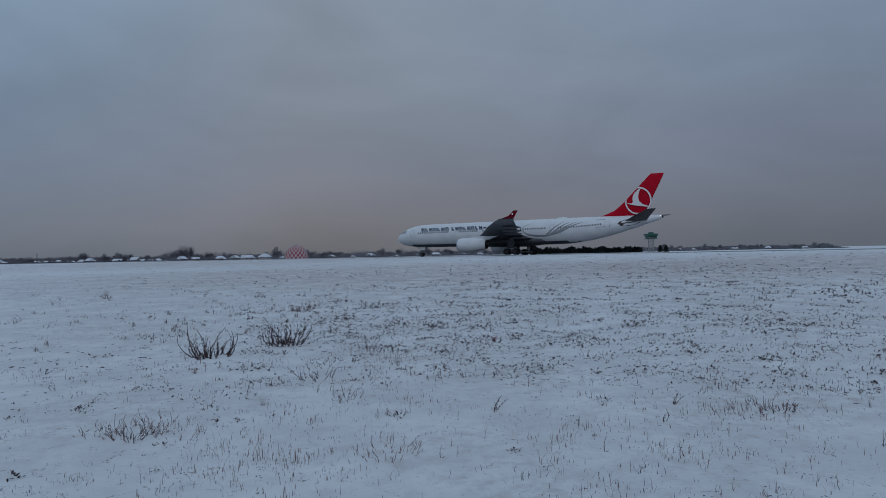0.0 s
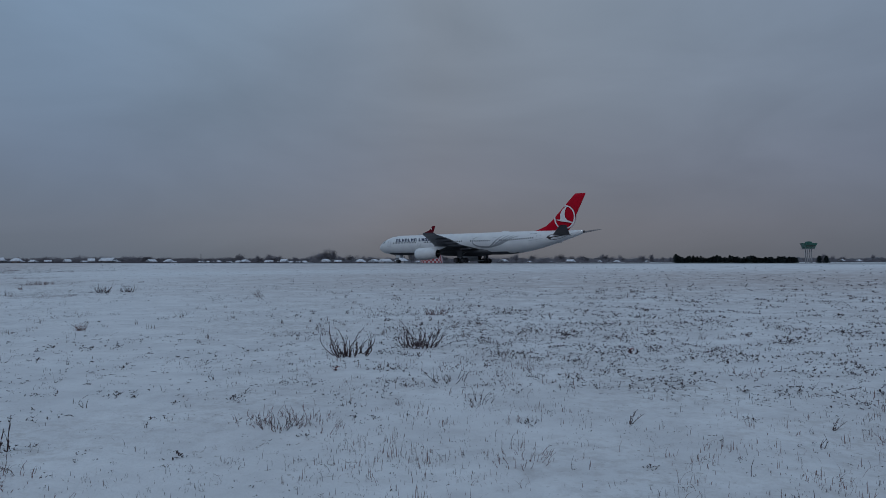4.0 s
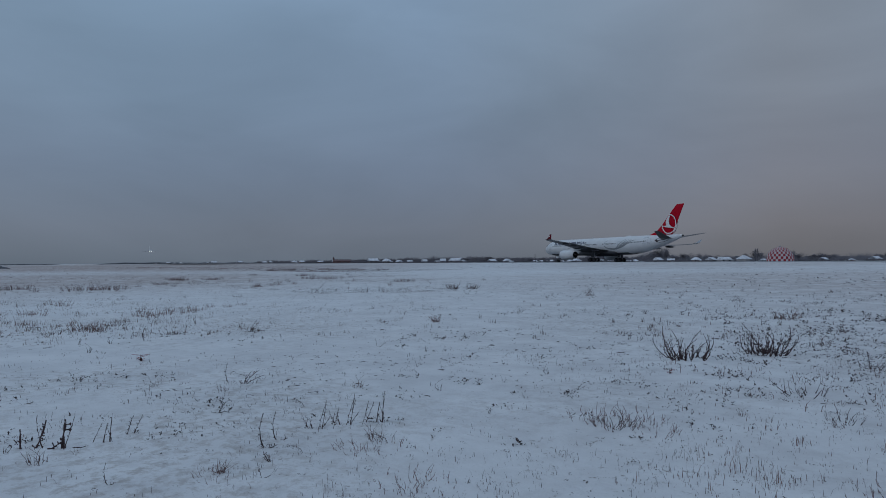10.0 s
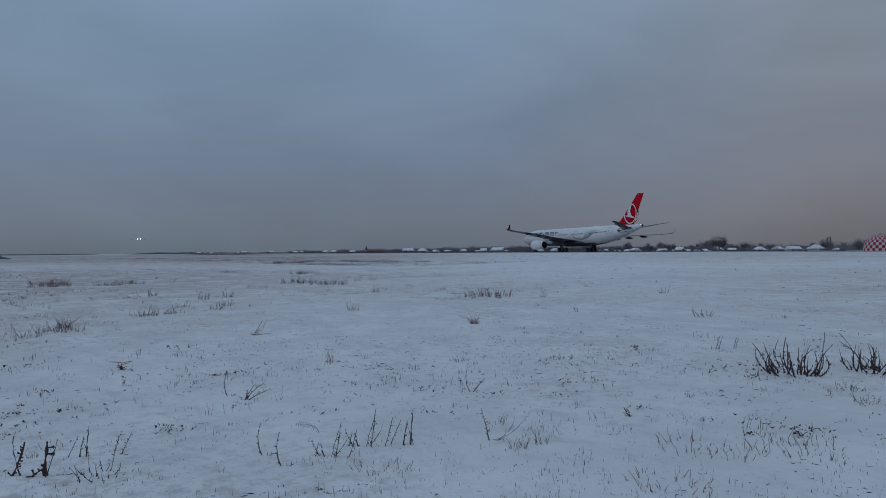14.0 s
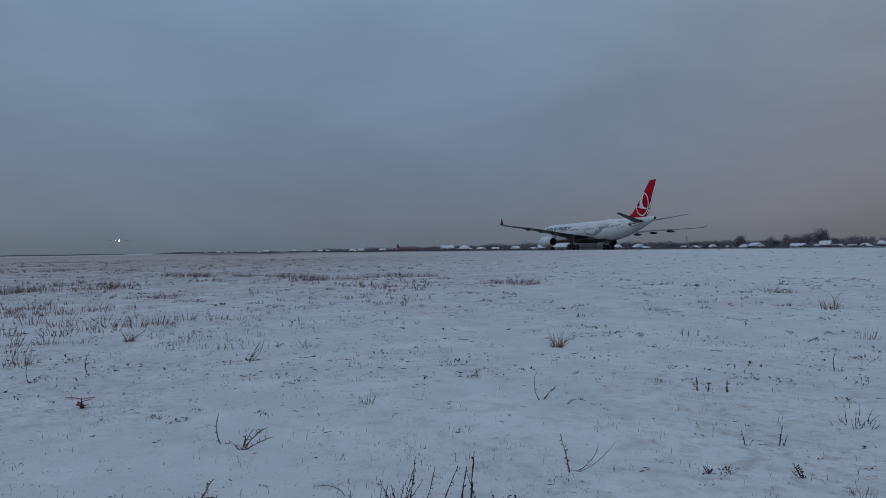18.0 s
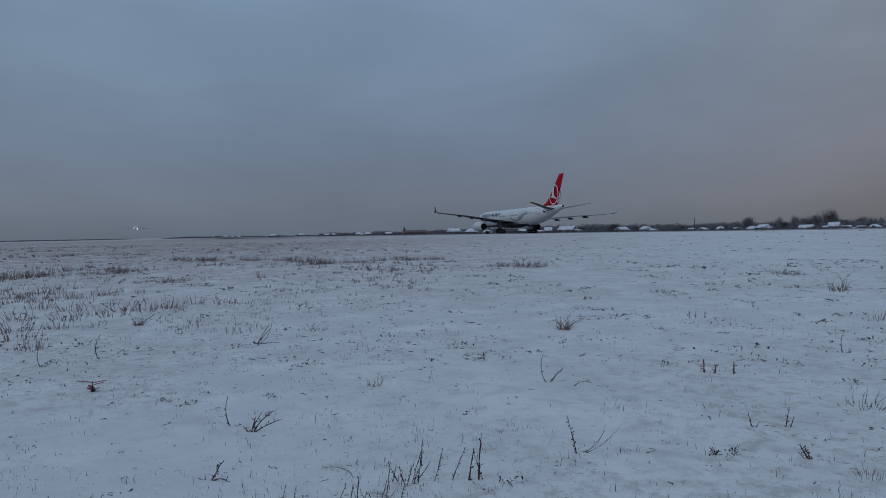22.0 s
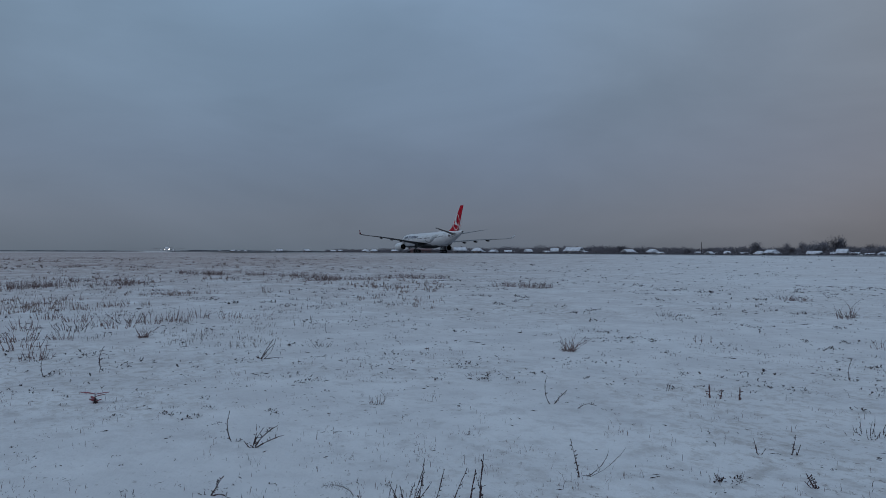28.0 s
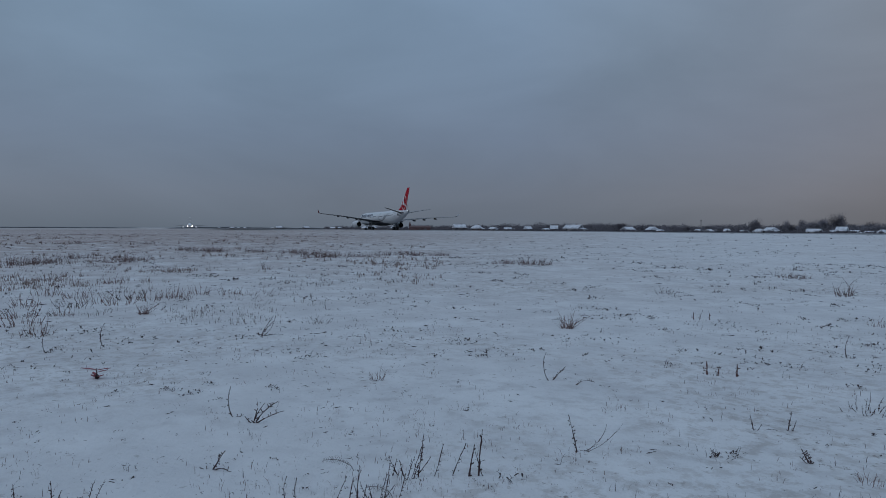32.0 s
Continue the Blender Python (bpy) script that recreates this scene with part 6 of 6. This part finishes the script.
# low tangles and leaf clumps among them, by the first and the second standpoint
LOW_A = [
    ('clump', -3.97, 7.37, 1.00),
    ('tangle', -2.85, 6.23, 1.00),
    ('tangle', -2.75, 6.59, 1.10),
    ('tangle', -2.45, 6.22, 0.90),
    ('clump', -2.07, 6.64, 0.80),
    ('sickle', -2.40, 8.26, 0.40),
    ('spray', -1.13, 7.58, 0.60),
    ('fork', -1.34, 11.49, 0.90),
    ('tuft', -2.35, 14.16, 0.90),
    ('stalk', -2.65, 17.61, 0.90),
    ('broom', -4.15, 19.6, 1.20),
    ('clump', -0.46, 6.65, 1.30),
    ('tangle', -0.44, 5.61, 0.90),
    ('clump', -2.14, 8.35, 1.10),
    ('clump', -2.70, 7.98, 0.90),
    ('clump', -1.35, 10.58, 1.20),
    ('clump', -1.04, 11.69, 1.20),
    ('clump', -2.10, 9.28, 0.90),
    ('puff', -4.55, 2.92, 0.45),
    ('tangle', -3.39, 3.69, 1.00),
    ('tangle', -3.14, 3.71, 0.90),
    ('tangle', -4.08, 4.15, 0.90),
    ('tangle', -4.22, 4.02, 0.80),
    ('clump', -4.87, 3.56, 0.80),
    ('clump', -5.42, 4.55, 0.80),
    ('tangle', -3.23, 6.39, 1.10),
    ('tangle', -2.95, 6.29, 1.00),
    ('clump', -3.94, 7.26, 1.20),
    ('clump', -2.50, 5.90, 1.00),
    ('clump', -4.51, 6.97, 0.90),
    ('tangle', -0.43, 5.39, 0.90),
    ('clump', 0.83, 12.09, 1.50),
    ('clump', 2.72, 12.21, 1.50),
    ('clump', 3.98, 14.11, 1.40),
    ('clump', 1.66, 7.13, 1.10),
    ('clump', 3.70, 10.29, 1.30),
    ('clump', 3.51, 8.91, 1.30),
    ('spray', -1.28, 11.54, 0.70),
    ('clump', 3.45, 6.71, 1.20),
    ('tangle', 3.06, 6.59, 1.20),
    ('tangle', 2.81, 6.48, 1.00),
    ('stalk', -11.16, 17.38, 0.90),
    ('tuft', -13.91, 27.58, 1.20),
    ('clump', 0.56, 5.46, 0.90),
    ('clump', -3.29, 5.09, 1.20),
    ('tangle', 2.26, 10.03, 1.00),
]
LOW_B = [
    ('sheaf', -74.42, 72.55, 0.70),
    ('feather', -74.46, 72.51, 0.80),
    ('twins', -74.54, 72.87, 0.80),
    ('tangle', -78.54, 72.32, 0.35),
    ('tangle', -10.45, 5.38, 0.40),
    ('twins', -75.06, 77.17, 0.60),
    ('tuft', -76.23, 88.02, 1.30),
    ('clump', -79.39, 72.19, 0.70),
    ('clump', -79.01, 72.06, 0.60),
    ('clump', -78.19, 72.31, 0.70),
    ('clump', -77.99, 72.72, 0.80),
    ('clump', -77.88, 72.76, 0.80),
    ('clump', -77.68, 72.79, 0.80),
    ('clump', -78.33, 73.26, 0.80),
    ('clump', -77.90, 73.11, 0.80),
    ('clump', -77.68, 72.88, 0.80),
    ('clump', -77.36, 73.52, 0.80),
    ('clump', -77.22, 73.49, 0.80),
    ('spray', -80.75, 76.34, 0.60),
    ('stub', -73.34, 74.67, 0.60),
    ('twins', -73.25, 74.75, 0.45),
    ('spray', -72.96, 76.74, 0.60),
    ('sickle', -73.84, 79.55, 1.10),
    ('broom', -72.46, 74.87, 0.35),
    ('bend', -13.56, 6.95, 1.00),
    ('feather', -4.55, 3.54, 0.80),
    ('feather', -4.22, 4.18, 1.00),
    ('stub', -4.50, 3.34, 0.80),
    ('tangle', -4.50, 2.82, 0.60),
    ('hook', -75.24, 75.70, 1.00),
    ('fork', -74.07, 74.05, 1.00),
    ('clump', -75.09, 77.34, 1.00),
    ('pair', -73.23, 75.70, 1.00),
    ('clump', -73.32, 74.67, 0.90),
    ('clump', -73.27, 74.82, 0.80),
    ('stub', -72.84, 75.01, 1.00),
    ('clump', -73.27, 77.70, 1.20),
    ('clump', -74.05, 73.32, 1.00),
    ('clump', -75.48, 82.95, 1.50),
    ('clump', -74.84, 82.32, 1.50),
    ('clump', -79.06, 80.24, 1.20),
    ('clump', -84.81, 85.30, 2.00),
    ('clump', -85.02, 86.49, 2.00),
]
for kind, x, y, size in PLANTS_A + PLANTS_C + PLANTS_E + PLANTS_G + PLANTS_B + PLANTS_D + LOW_A + LOW_B:
    place_weed(kind, x, y, size)


rw = random.Random(40)
for eye, lo, hi, count in ((EYE_A, -37, 76, 34), (EYE_C, 6, 78, 22), (EYE_D, 8, 80, 22), (EYE_E, 8, 80, 20), (EYE_F, 8, 80, 12)):
    for i in range(count):
        r = 1.6 / rw.uniform(0.035, 0.32)
        x, y = polar(eye, rw.uniform(lo, hi), r)
        place_weed(rw.choice(("tuft", "stalk", "stalk", "sickle", "fork", "spray", "fan")), x, y, rw.uniform(0.3, 0.7))


# ---------- stubble and withered leaves ----------
def near_by(x, y):
    """Distance from the nearest standpoint."""
    return min(math.hypot(x - ex, y - ey) for ex, ey in (EYE_A, EYE_B, EYE_C, EYE_D, EYE_E, EYE_F))


def build_grass(name, label, eye, lo, hi, count, mat, tall, seed, near=0.02, far=0.40, clump=0.0, wide=1.0):
    """Fine blades that stand through the snow in loose little rows."""
    rnd = random.Random(seed)
    V, F = [], []
    made = 0
    while made < count:
        s = rnd.uniform(near, far)
        if s > 0.2 and rnd.random() < 0.45:
            continue
        r = 1.6 / s
        b = rnd.uniform(lo, hi)
        x, y = polar(eye, b, r)
        dens = 0.25 + 1.2 * noise.noise((x * 0.35, y * 0.35, seed)) + 1.2 * noise.noise((x * 1.6, y * 1.6, seed + 3.0))
        if rnd.random() > (dens - clump) * min(1.0, (b - lo) / 9, (hi - b) / 4 + 0.2):
            continue
        for q in range(rnd.choice((1, 2, 3, 4, 6))):
            px_, py_ = x + rnd.gauss(0, 0.06), y + rnd.gauss(0, 0.06)
            z = ground_z(px_, py_) - 0.01
            h = 0.01 + tall * rnd.choice((0.4, 0.6, 0.8, 1.0, 1.6)) * rnd.uniform(0.7, 1.2)
            a = rnd.uniform(0, 6.28)
            ln = rnd.choice((0.1, 0.2, 0.4, 0.6, 1.2)) * rnd.uniform(0.5, 1.2) * h
            wd = rnd.uniform(0.0010, 0.0022) * (0.55 + min(near_by(x, y), 30.0) / 9) * wide
            sd = Vector((math.cos(a + 1.57), math.sin(a + 1.57), 0)) * wd
            p = Vector((px_, py_, z))
            mid = p + Vector((math.cos(a) * ln * 0.3, math.sin(a) * ln * 0.3, h * 0.6))
            tip = p + Vector((math.cos(a) * ln, math.sin(a) * ln, h))
            k = len(V)
            V += [p - sd, p + sd, mid + sd * 0.8, mid - sd * 0.8, tip]
            F += [(k, k + 1, k + 2, k + 3), (k + 3, k + 2, k + 4)]
        made += 1
    tagged(piece(name, V, F, mat), label, "grass", kind="stuff")


def build_tufts(name, label, eye, lo, hi, count, mat, seed, s0, s1, tall=0.10, wide=0.22, gap=0.0):
    """Compact tufts of coarse grass, in drifts with bare snow between them."""
    rnd = random.Random(seed)
    V, F = [], []
    made = 0
    while made < count:
        k, b = rnd.random(), rnd.uniform(lo, hi)
        if rnd.random() > (1 - k) * 1.4:
            continue
        r = 1.6 / (s0 + (s1 - s0) * k)
        x, y = polar(eye, b, r)
        dens = 0.30 - gap + 1.6 * noise.noise((x * 0.07, y * 0.07, seed)) + 1.7 * noise.noise((x * 0.3, y * 0.3, seed + 2.0))
        if rnd.random() > dens * min(1.0, (b - lo) / 5 + 0.2, (hi - b) / 5 + 0.2):
            continue
        far = near_by(x, y)
        w, th = wide * rnd.uniform(0.25, 1.0), rnd.uniform(0, 3.14)
        high = tall * rnd.choice((0.35, 0.5, 0.7, 1.0, 1.3))
        for q in range(rnd.randint(4, 12)):
            u = rnd.uniform(-1, 1)
            px_, py_ = x + math.cos(th) * w * u + rnd.gauss(0, 0.02), y + math.sin(th) * w * u + rnd.gauss(0, 0.02)
            h = high * rnd.uniform(0.4, 1.1)
            a, lean = rnd.uniform(0, 6.28), rnd.uniform(0.1, 0.7) * h
            wd = max(0.0016, 0.00030 * far) * rnd.uniform(0.7, 1.4)
            sd = Vector((math.cos(a + 1.57), math.sin(a + 1.57), 0)) * wd
            p = Vector((px_, py_, ground_z(px_, py_) - 0.01))
            tip = p + Vector((math.cos(a) * lean, math.sin(a) * lean, h))
            mid = p.lerp(tip, 0.55) + Vector((0, 0, h * 0.08))
            k = len(V)
            V += [p - sd, p + sd, mid + sd * 0.8, mid - sd * 0.8, tip]
            F += [(k, k + 1, k + 2, k + 3), (k + 3, k + 2, k + 4)]
        made += 1
    tagged(piece(name, V, F, mat), label, "grass", kind="stuff")


def build_dashes(name, eye, lo, hi, count, seed, s0, s1, mat):
    """Bits of stalk and leaf that lie half buried on the snow."""
    rnd = random.Random(seed)
    V, F = [], []
    made = 0
    while made < count:
        r, b = 1.6 / rnd.uniform(s0, s1), rnd.uniform(lo, hi)
        x, y = polar(eye, b, r)
        if rnd.random() > (0.3 + 1.3 * noise.noise((x * 0.22, y * 0.22, seed))) * min(1.0, r / 16):
            continue
        size = 0.30 + min(near_by(x, y), 60.0) / 14
        th = rnd.uniform(0, 6.28)
        for q in range(rnd.choice((1, 1, 1, 2, 3))):
            a = th + rnd.gauss(0, 0.4)
            ln, high = rnd.uniform(0.018, 0.055) * size, rnd.uniform(0.004, 0.012) * size
            cx, cy = x + rnd.gauss(0, 0.05) * size, y + rnd.gauss(0, 0.05) * size
            z = ground_z(cx, cy) - 0.001
            d, e = Vector((math.cos(a), math.sin(a), 0)) * ln, Vector((-math.sin(a), math.cos(a), 0)) * ln * rnd.uniform(0.08, 0.22)
            c = Vector((cx, cy, z))
            top = c + Vector((0, 0, high)) + d * rnd.uniform(-0.4, 0.4)
            k = len(V)
            V += [c - d, c + e, c + d + Vector((0, 0, high * rnd.uniform(0, 0.8))), c - e, top]
            F += [(k, k + 1, k + 4), (k + 1, k + 2, k + 4), (k + 2, k + 3, k + 4), (k + 3, k, k + 4)]
        made += 1
    tagged(piece(name, V, F, mat), "bits of dead stalk half buried in snow", "litter", kind="stuff")


def build_leaves(name, eye, lo, hi, count, seed, s0=0.02, s1=0.40, mat=M_LEAF):
    rnd = random.Random(seed)
    V, F = [], []
    made = 0
    while made < count:
        r = 1.6 / rnd.uniform(s0, s1)
        b = rnd.uniform(lo, hi)
        x, y = polar(eye, b, r)
        # thins out unevenly towards the sides of the spread
        if rnd.random() > min((b - lo) / 11, (hi - b) / 4 + 0.2) + 0.5 * noise.noise((x * 0.12, y * 0.12, seed + 1.0)):
            continue
        if r < 8 and rnd.random() < 0.6:
            continue
        if rnd.random() > 0.35 + 1.2 * noise.noise((x * 0.3, y * 0.3, seed)):
            continue
        z = ground_z(x, y) + rnd.uniform(0.002, 0.03)
        s = rnd.uniform(0.007, 0.016) * (0.55 + min(near_by(x, y), 50.0 if mat == M_DUN else 90.0) / 9)
        turn = rnd.uniform(0, 6.28)
        for q in range(rnd.choice((1, 2, 2, 3, 4, 6))):
            # a slim curled leaf of two faces
            w = turn + rnd.gauss(0, 1.1)
            d, e = Vector((math.cos(w), math.sin(w), rnd.uniform(-0.1, 0.7))) * s, Vector((-math.sin(w), math.cos(w), rnd.uniform(-0.3, 0.3))) * s * rnd.uniform(0.22, 0.42)
            c = Vector((x + rnd.gauss(0, 1.1 * s), y + rnd.gauss(0, 1.1 * s), z))
            k = len(V)
            V += [c, c + d * 0.5 + e, c + d * 0.55 - e + Vector((0, 0, s * 0.15)), c + d * rnd.uniform(0.9, 1.2) - Vector((0, 0, s * rnd.uniform(0, 0.5)))]
            F += [(k, k + 1, k + 2), (k + 1, k + 3, k + 2)]
        made += 1
    tagged(piece(name, V, F, mat), "scattered withered dark leaves poking through snow", "leaves", kind="stuff")


def build_leafy_clumps(name, eye, lo, hi, count, seed, s0, s1):
    """Low leafy plants that poke through the snow in tight clumps."""
    rnd = random.Random(seed)
    V, F = [], []
    for i in range(count):
        r = 1.6 / rnd.uniform(s0, s1)
        cx, cy = polar(eye, rnd.uniform(lo, hi), r)
        wide = rnd.uniform(0.06, 0.22) * (0.7 + min(r, 30.0) / 22)
        for j in range(rnd.randint(3, 18)):
            x, y = cx + rnd.gauss(0, wide), cy + rnd.gauss(0, wide)
            z, s = ground_z(x, y) + rnd.uniform(0.0, 0.04), rnd.uniform(0.012, 0.029) * (0.5 + min(near_by(x, y), 45.0) / 13)
            for q in range(rnd.choice((2, 3, 4))):
                w = rnd.uniform(0, 6.28)
                d, e = Vector((math.cos(w), math.sin(w), rnd.uniform(0.0, 1.3))) * s, Vector((-math.sin(w), math.cos(w), rnd.uniform(-0.3, 0.3))) * s * rnd.uniform(0.18, 0.36)
                c = Vector((x, y, z))
                k = len(V)
                V += [c, c + d * 0.5 + e, c + d * 0.55 - e + Vector((0, 0, s * 0.15)), c + d * rnd.uniform(0.9, 1.2) - Vector((0, 0, s * rnd.uniform(0, 0.5)))]
                F += [(k, k + 1, k + 2), (k + 1, k + 3, k + 2)]
    tagged(piece(name, V, F, M_LEAF), "tight clumps of dark withered leaves in snow", "leaves", kind="stuff")


build_leafy_clumps("leafy_clumps", EYE_A, -36, 17, 400, 51, 0.05, 0.19)
build_leafy_clumps("leaf_thatch", EYE_A, -32, 15, 170, 56, 0.07, 0.145)
build_leafy_clumps("leafy_tufts", EYE_A, 14, 76, 80, 52, 0.05, 0.24)
build_leafy_clumps("leaf_clusters", EYE_B, 8, 82, 130, 53, 0.045, 0.20)
build_leafy_clumps("leaf_clumps", EYE_C, 6, 78, 60, 54, 0.05, 0.25)
build_leafy_clumps("leaf_tufts", EYE_D, 6, 80, 45, 55, 0.05, 0.25)
build_grass("meadow_grass", "thin dry grass blades sticking through the snow", EYE_A, -38, 78, 2600, M_DRY, 0.036, 11)
build_grass("meadow_stubble", "dark dead stubble sticking through the snow", EYE_A, -38, 78, 700, M_STEM, 0.040, 12)
build_grass("pinkish_grass", "thin pinkish dry blades upright in the snow", EYE_A, -38, 24, 620, M_PALE, 0.060, 17, 0.09, 0.38, 0.1, 1.3)
build_grass("field_grass", "thin dry grass blades sticking through snow", EYE_B, 8, 84, 1200, M_DRY, 0.034, 13)
build_grass("field_stubble", "dark dead stubble poking through snow", EYE_B, 8, 84, 200, M_STEM, 0.038, 14)
build_grass("rough_grass", "rank dun grass in loose clumps on snow", EYE_A, 46, 80, 600, M_DUN, 0.07, 15, 0.02, 0.11, 0.25)
build_grass("rank_grass", "rank dun grass in loose clumps over snow", EYE_B, 48, 84, 700, M_DUN, 0.07, 16, 0.018, 0.14, 0.25)
build_grass("path_grass", "sparse dry blades sticking through snow", EYE_C, 4, 80, 1400, M_DRY, 0.036, 19)
build_grass("path_stubble", "sparse dark stubble poking through snow", EYE_C, 4, 80, 450, M_STEM, 0.042, 20)
build_grass("middle_grass", "scattered dry blades poking through snow", EYE_D, 6, 82, 1100, M_DRY, 0.036, 21)
build_grass("middle_stubble", "scattered dark stubble in the snow", EYE_D, 6, 82, 350, M_STEM, 0.042, 22)
build_grass("verge_grass", "loose dry blades poking through snow", EYE_E, 6, 82, 1000, M_DRY, 0.036, 71, 0.08)
build_grass("slope_grass", "few dry blades poking through snow", EYE_F, 6, 82, 900, M_DRY, 0.036, 73, 0.08)
build_leafy_clumps("verge_leaves", EYE_E, 6, 80, 55, 74, 0.07, 0.25)
build_leafy_clumps("slope_leaves", EYE_F, 6, 80, 45, 75, 0.09, 0.25)
build_tufts("meadow_tufts", "small dark tufts of coarse grass across the snow", EYE_A, -38, 56, 1500, M_LEAF, 81, 0.013, 0.085, 0.09, 0.26)
build_tufts("dry_tufts", "small dry tufts of grass across the snow", EYE_A, -38, 78, 900, M_DRY, 82, 0.015, 0.12, 0.11, 0.22)
build_tufts("straw_tufts", "pale straw tufts in drifts on the snow", EYE_A, 42, 80, 640, M_DUN, 83, 0.018, 0.10, 0.14, 0.32, 0.26)
build_tufts("path_straw", "pale straw tufts in thin drifts on snow", EYE_C, 48, 80, 240, M_DUN, 87, 0.022, 0.12, 0.14, 0.30, 0.25)
build_tufts("field_tufts", "small dark tufts of grass across the snow", EYE_B, 8, 60, 520, M_LEAF, 84, 0.018, 0.10, 0.08, 0.24)
build_tufts("field_straw", "pale straw tufts in drifts over the snow", EYE_B, 46, 84, 650, M_DUN, 85, 0.022, 0.14, 0.16, 0.30, 0.25)
build_tufts("far_straw", "low drifts of straw on the far snow", EYE_B, 52, 86, 480, M_DUN, 86, 0.008, 0.030, 0.16, 0.8)
build_dashes("snow_litter", EYE_A, -38, 78, 800, 91, 0.014, 0.20, M_LEAF)
build_dashes("field_litter", EYE_B, 8, 84, 600, 92, 0.014, 0.36, M_LEAF)
build_dashes("path_litter", EYE_C, 4, 80, 600, 93, 0.03, 0.36, M_LEAF)
build_dashes("middle_litter", EYE_D, 4, 80, 450, 94, 0.03, 0.30, M_LEAF)
build_leaves("hump_grass", EYE_B, 50, 86, 1050, 26, 0.008, 0.040, M_DUN)
build_leaves("dun_turf", EYE_A, 42, 80, 1400, 62, 0.025, 0.10, M_DUN)
build_leaves("dun_litter", EYE_A, 38, 82, 2600, 29, 0.012, 0.06, M_DUN)
build_leaves("leafy_patch", EYE_A, -30, 18, 1000, 25, 0.075, 0.16)
build_leaves("far_litter", EYE_A, -38, 78, 3000, 27, 0.010, 0.060)
build_leaves("far_stalks", EYE_B, 8, 84, 1200, 28, 0.012, 0.060)
build_leaves("path_leaves", EYE_C, 4, 80, 600, 23)
build_leaves("middle_leaves", EYE_D, 6, 82, 450, 24)
build_leaves("withered_leaves", EYE_A, -38, 78, 1400, 17)
build_leaves("scattered_leaves", EYE_B, 8, 84, 700, 18)


# ---------- what moves ----------
def motions():
    walk(AIRLINER, [(t, pose(x, y, RISE + 0.02, 0.9, 0, h)) for t, x, y, h in TAXI])
    # way rolled by the wheels
    rolled, way = [(0.0, 0.0)], 0.0
    for (t0, x0, y0, _), (t1, x1, y1, _) in zip(TAXI, TAXI[1:]):
        way += math.hypot(x1 - x0, y1 - y0)
        rolled.append((t1, way))

    def rolled_at(t):
        for (a, u), (b, v) in zip(rolled, rolled[1:]):
            if t <= b:
                return u + (v - u) * (t - a) / (b - a)
        return rolled[-1][1]

    for ax, x, y, z, r in AXLES:
        rows = []
        for i in range(481):
            t = i / 15
            rows.append((t, pose(x, y, z) @ Matrix.Rotation(rolled_at(min(t, 32.0)) / r, 4, "Y")))
        walk(ax, rows)
    rows = []
    for t, eye, bearing, dist, up in ((0.0, EYE_A, 63.3, 1900, 52), (7.5, EYE_A, 62.8, 1500, 37), (9.0, EYE_A, 62.53, 1420, 25.5), (10.0, EYE_A, 62.46, 1370, 22), (13.0, EYE_A, 62.15, 1200, 17.5), (13.5, (-8.20, 8.06), 63.66, 1175, 21.6), (14.0, (-21.75, 21.38), 66.17, 1150, 22.1), (14.5, (-35.31, 34.70), 69.55, 1120, 23.5), (16.5, EYE_B, 71.05, 1065, 19.4),
                                      (17.0, EYE_B, 70.97, 1050, 18.5),
                                      (19.0, EYE_B, 70.79, 980, 16.9), (21.0, EYE_B, 70.3, 930, 13.4), (23.0, EYE_B, 69.98, 880, 9.7), (27.0, EYE_B, 68.9, 790, 1.25), (28.0, EYE_B, 68.42, 770, 1.05), (32.0, EYE_B, 66.7, 690, 1.02)):
        x, y = polar(eye, bearing, dist)
        rows.append((t, pose(x, y, up, 0, 0, -24)))
    walk(FAR_JET, rows)


motions()
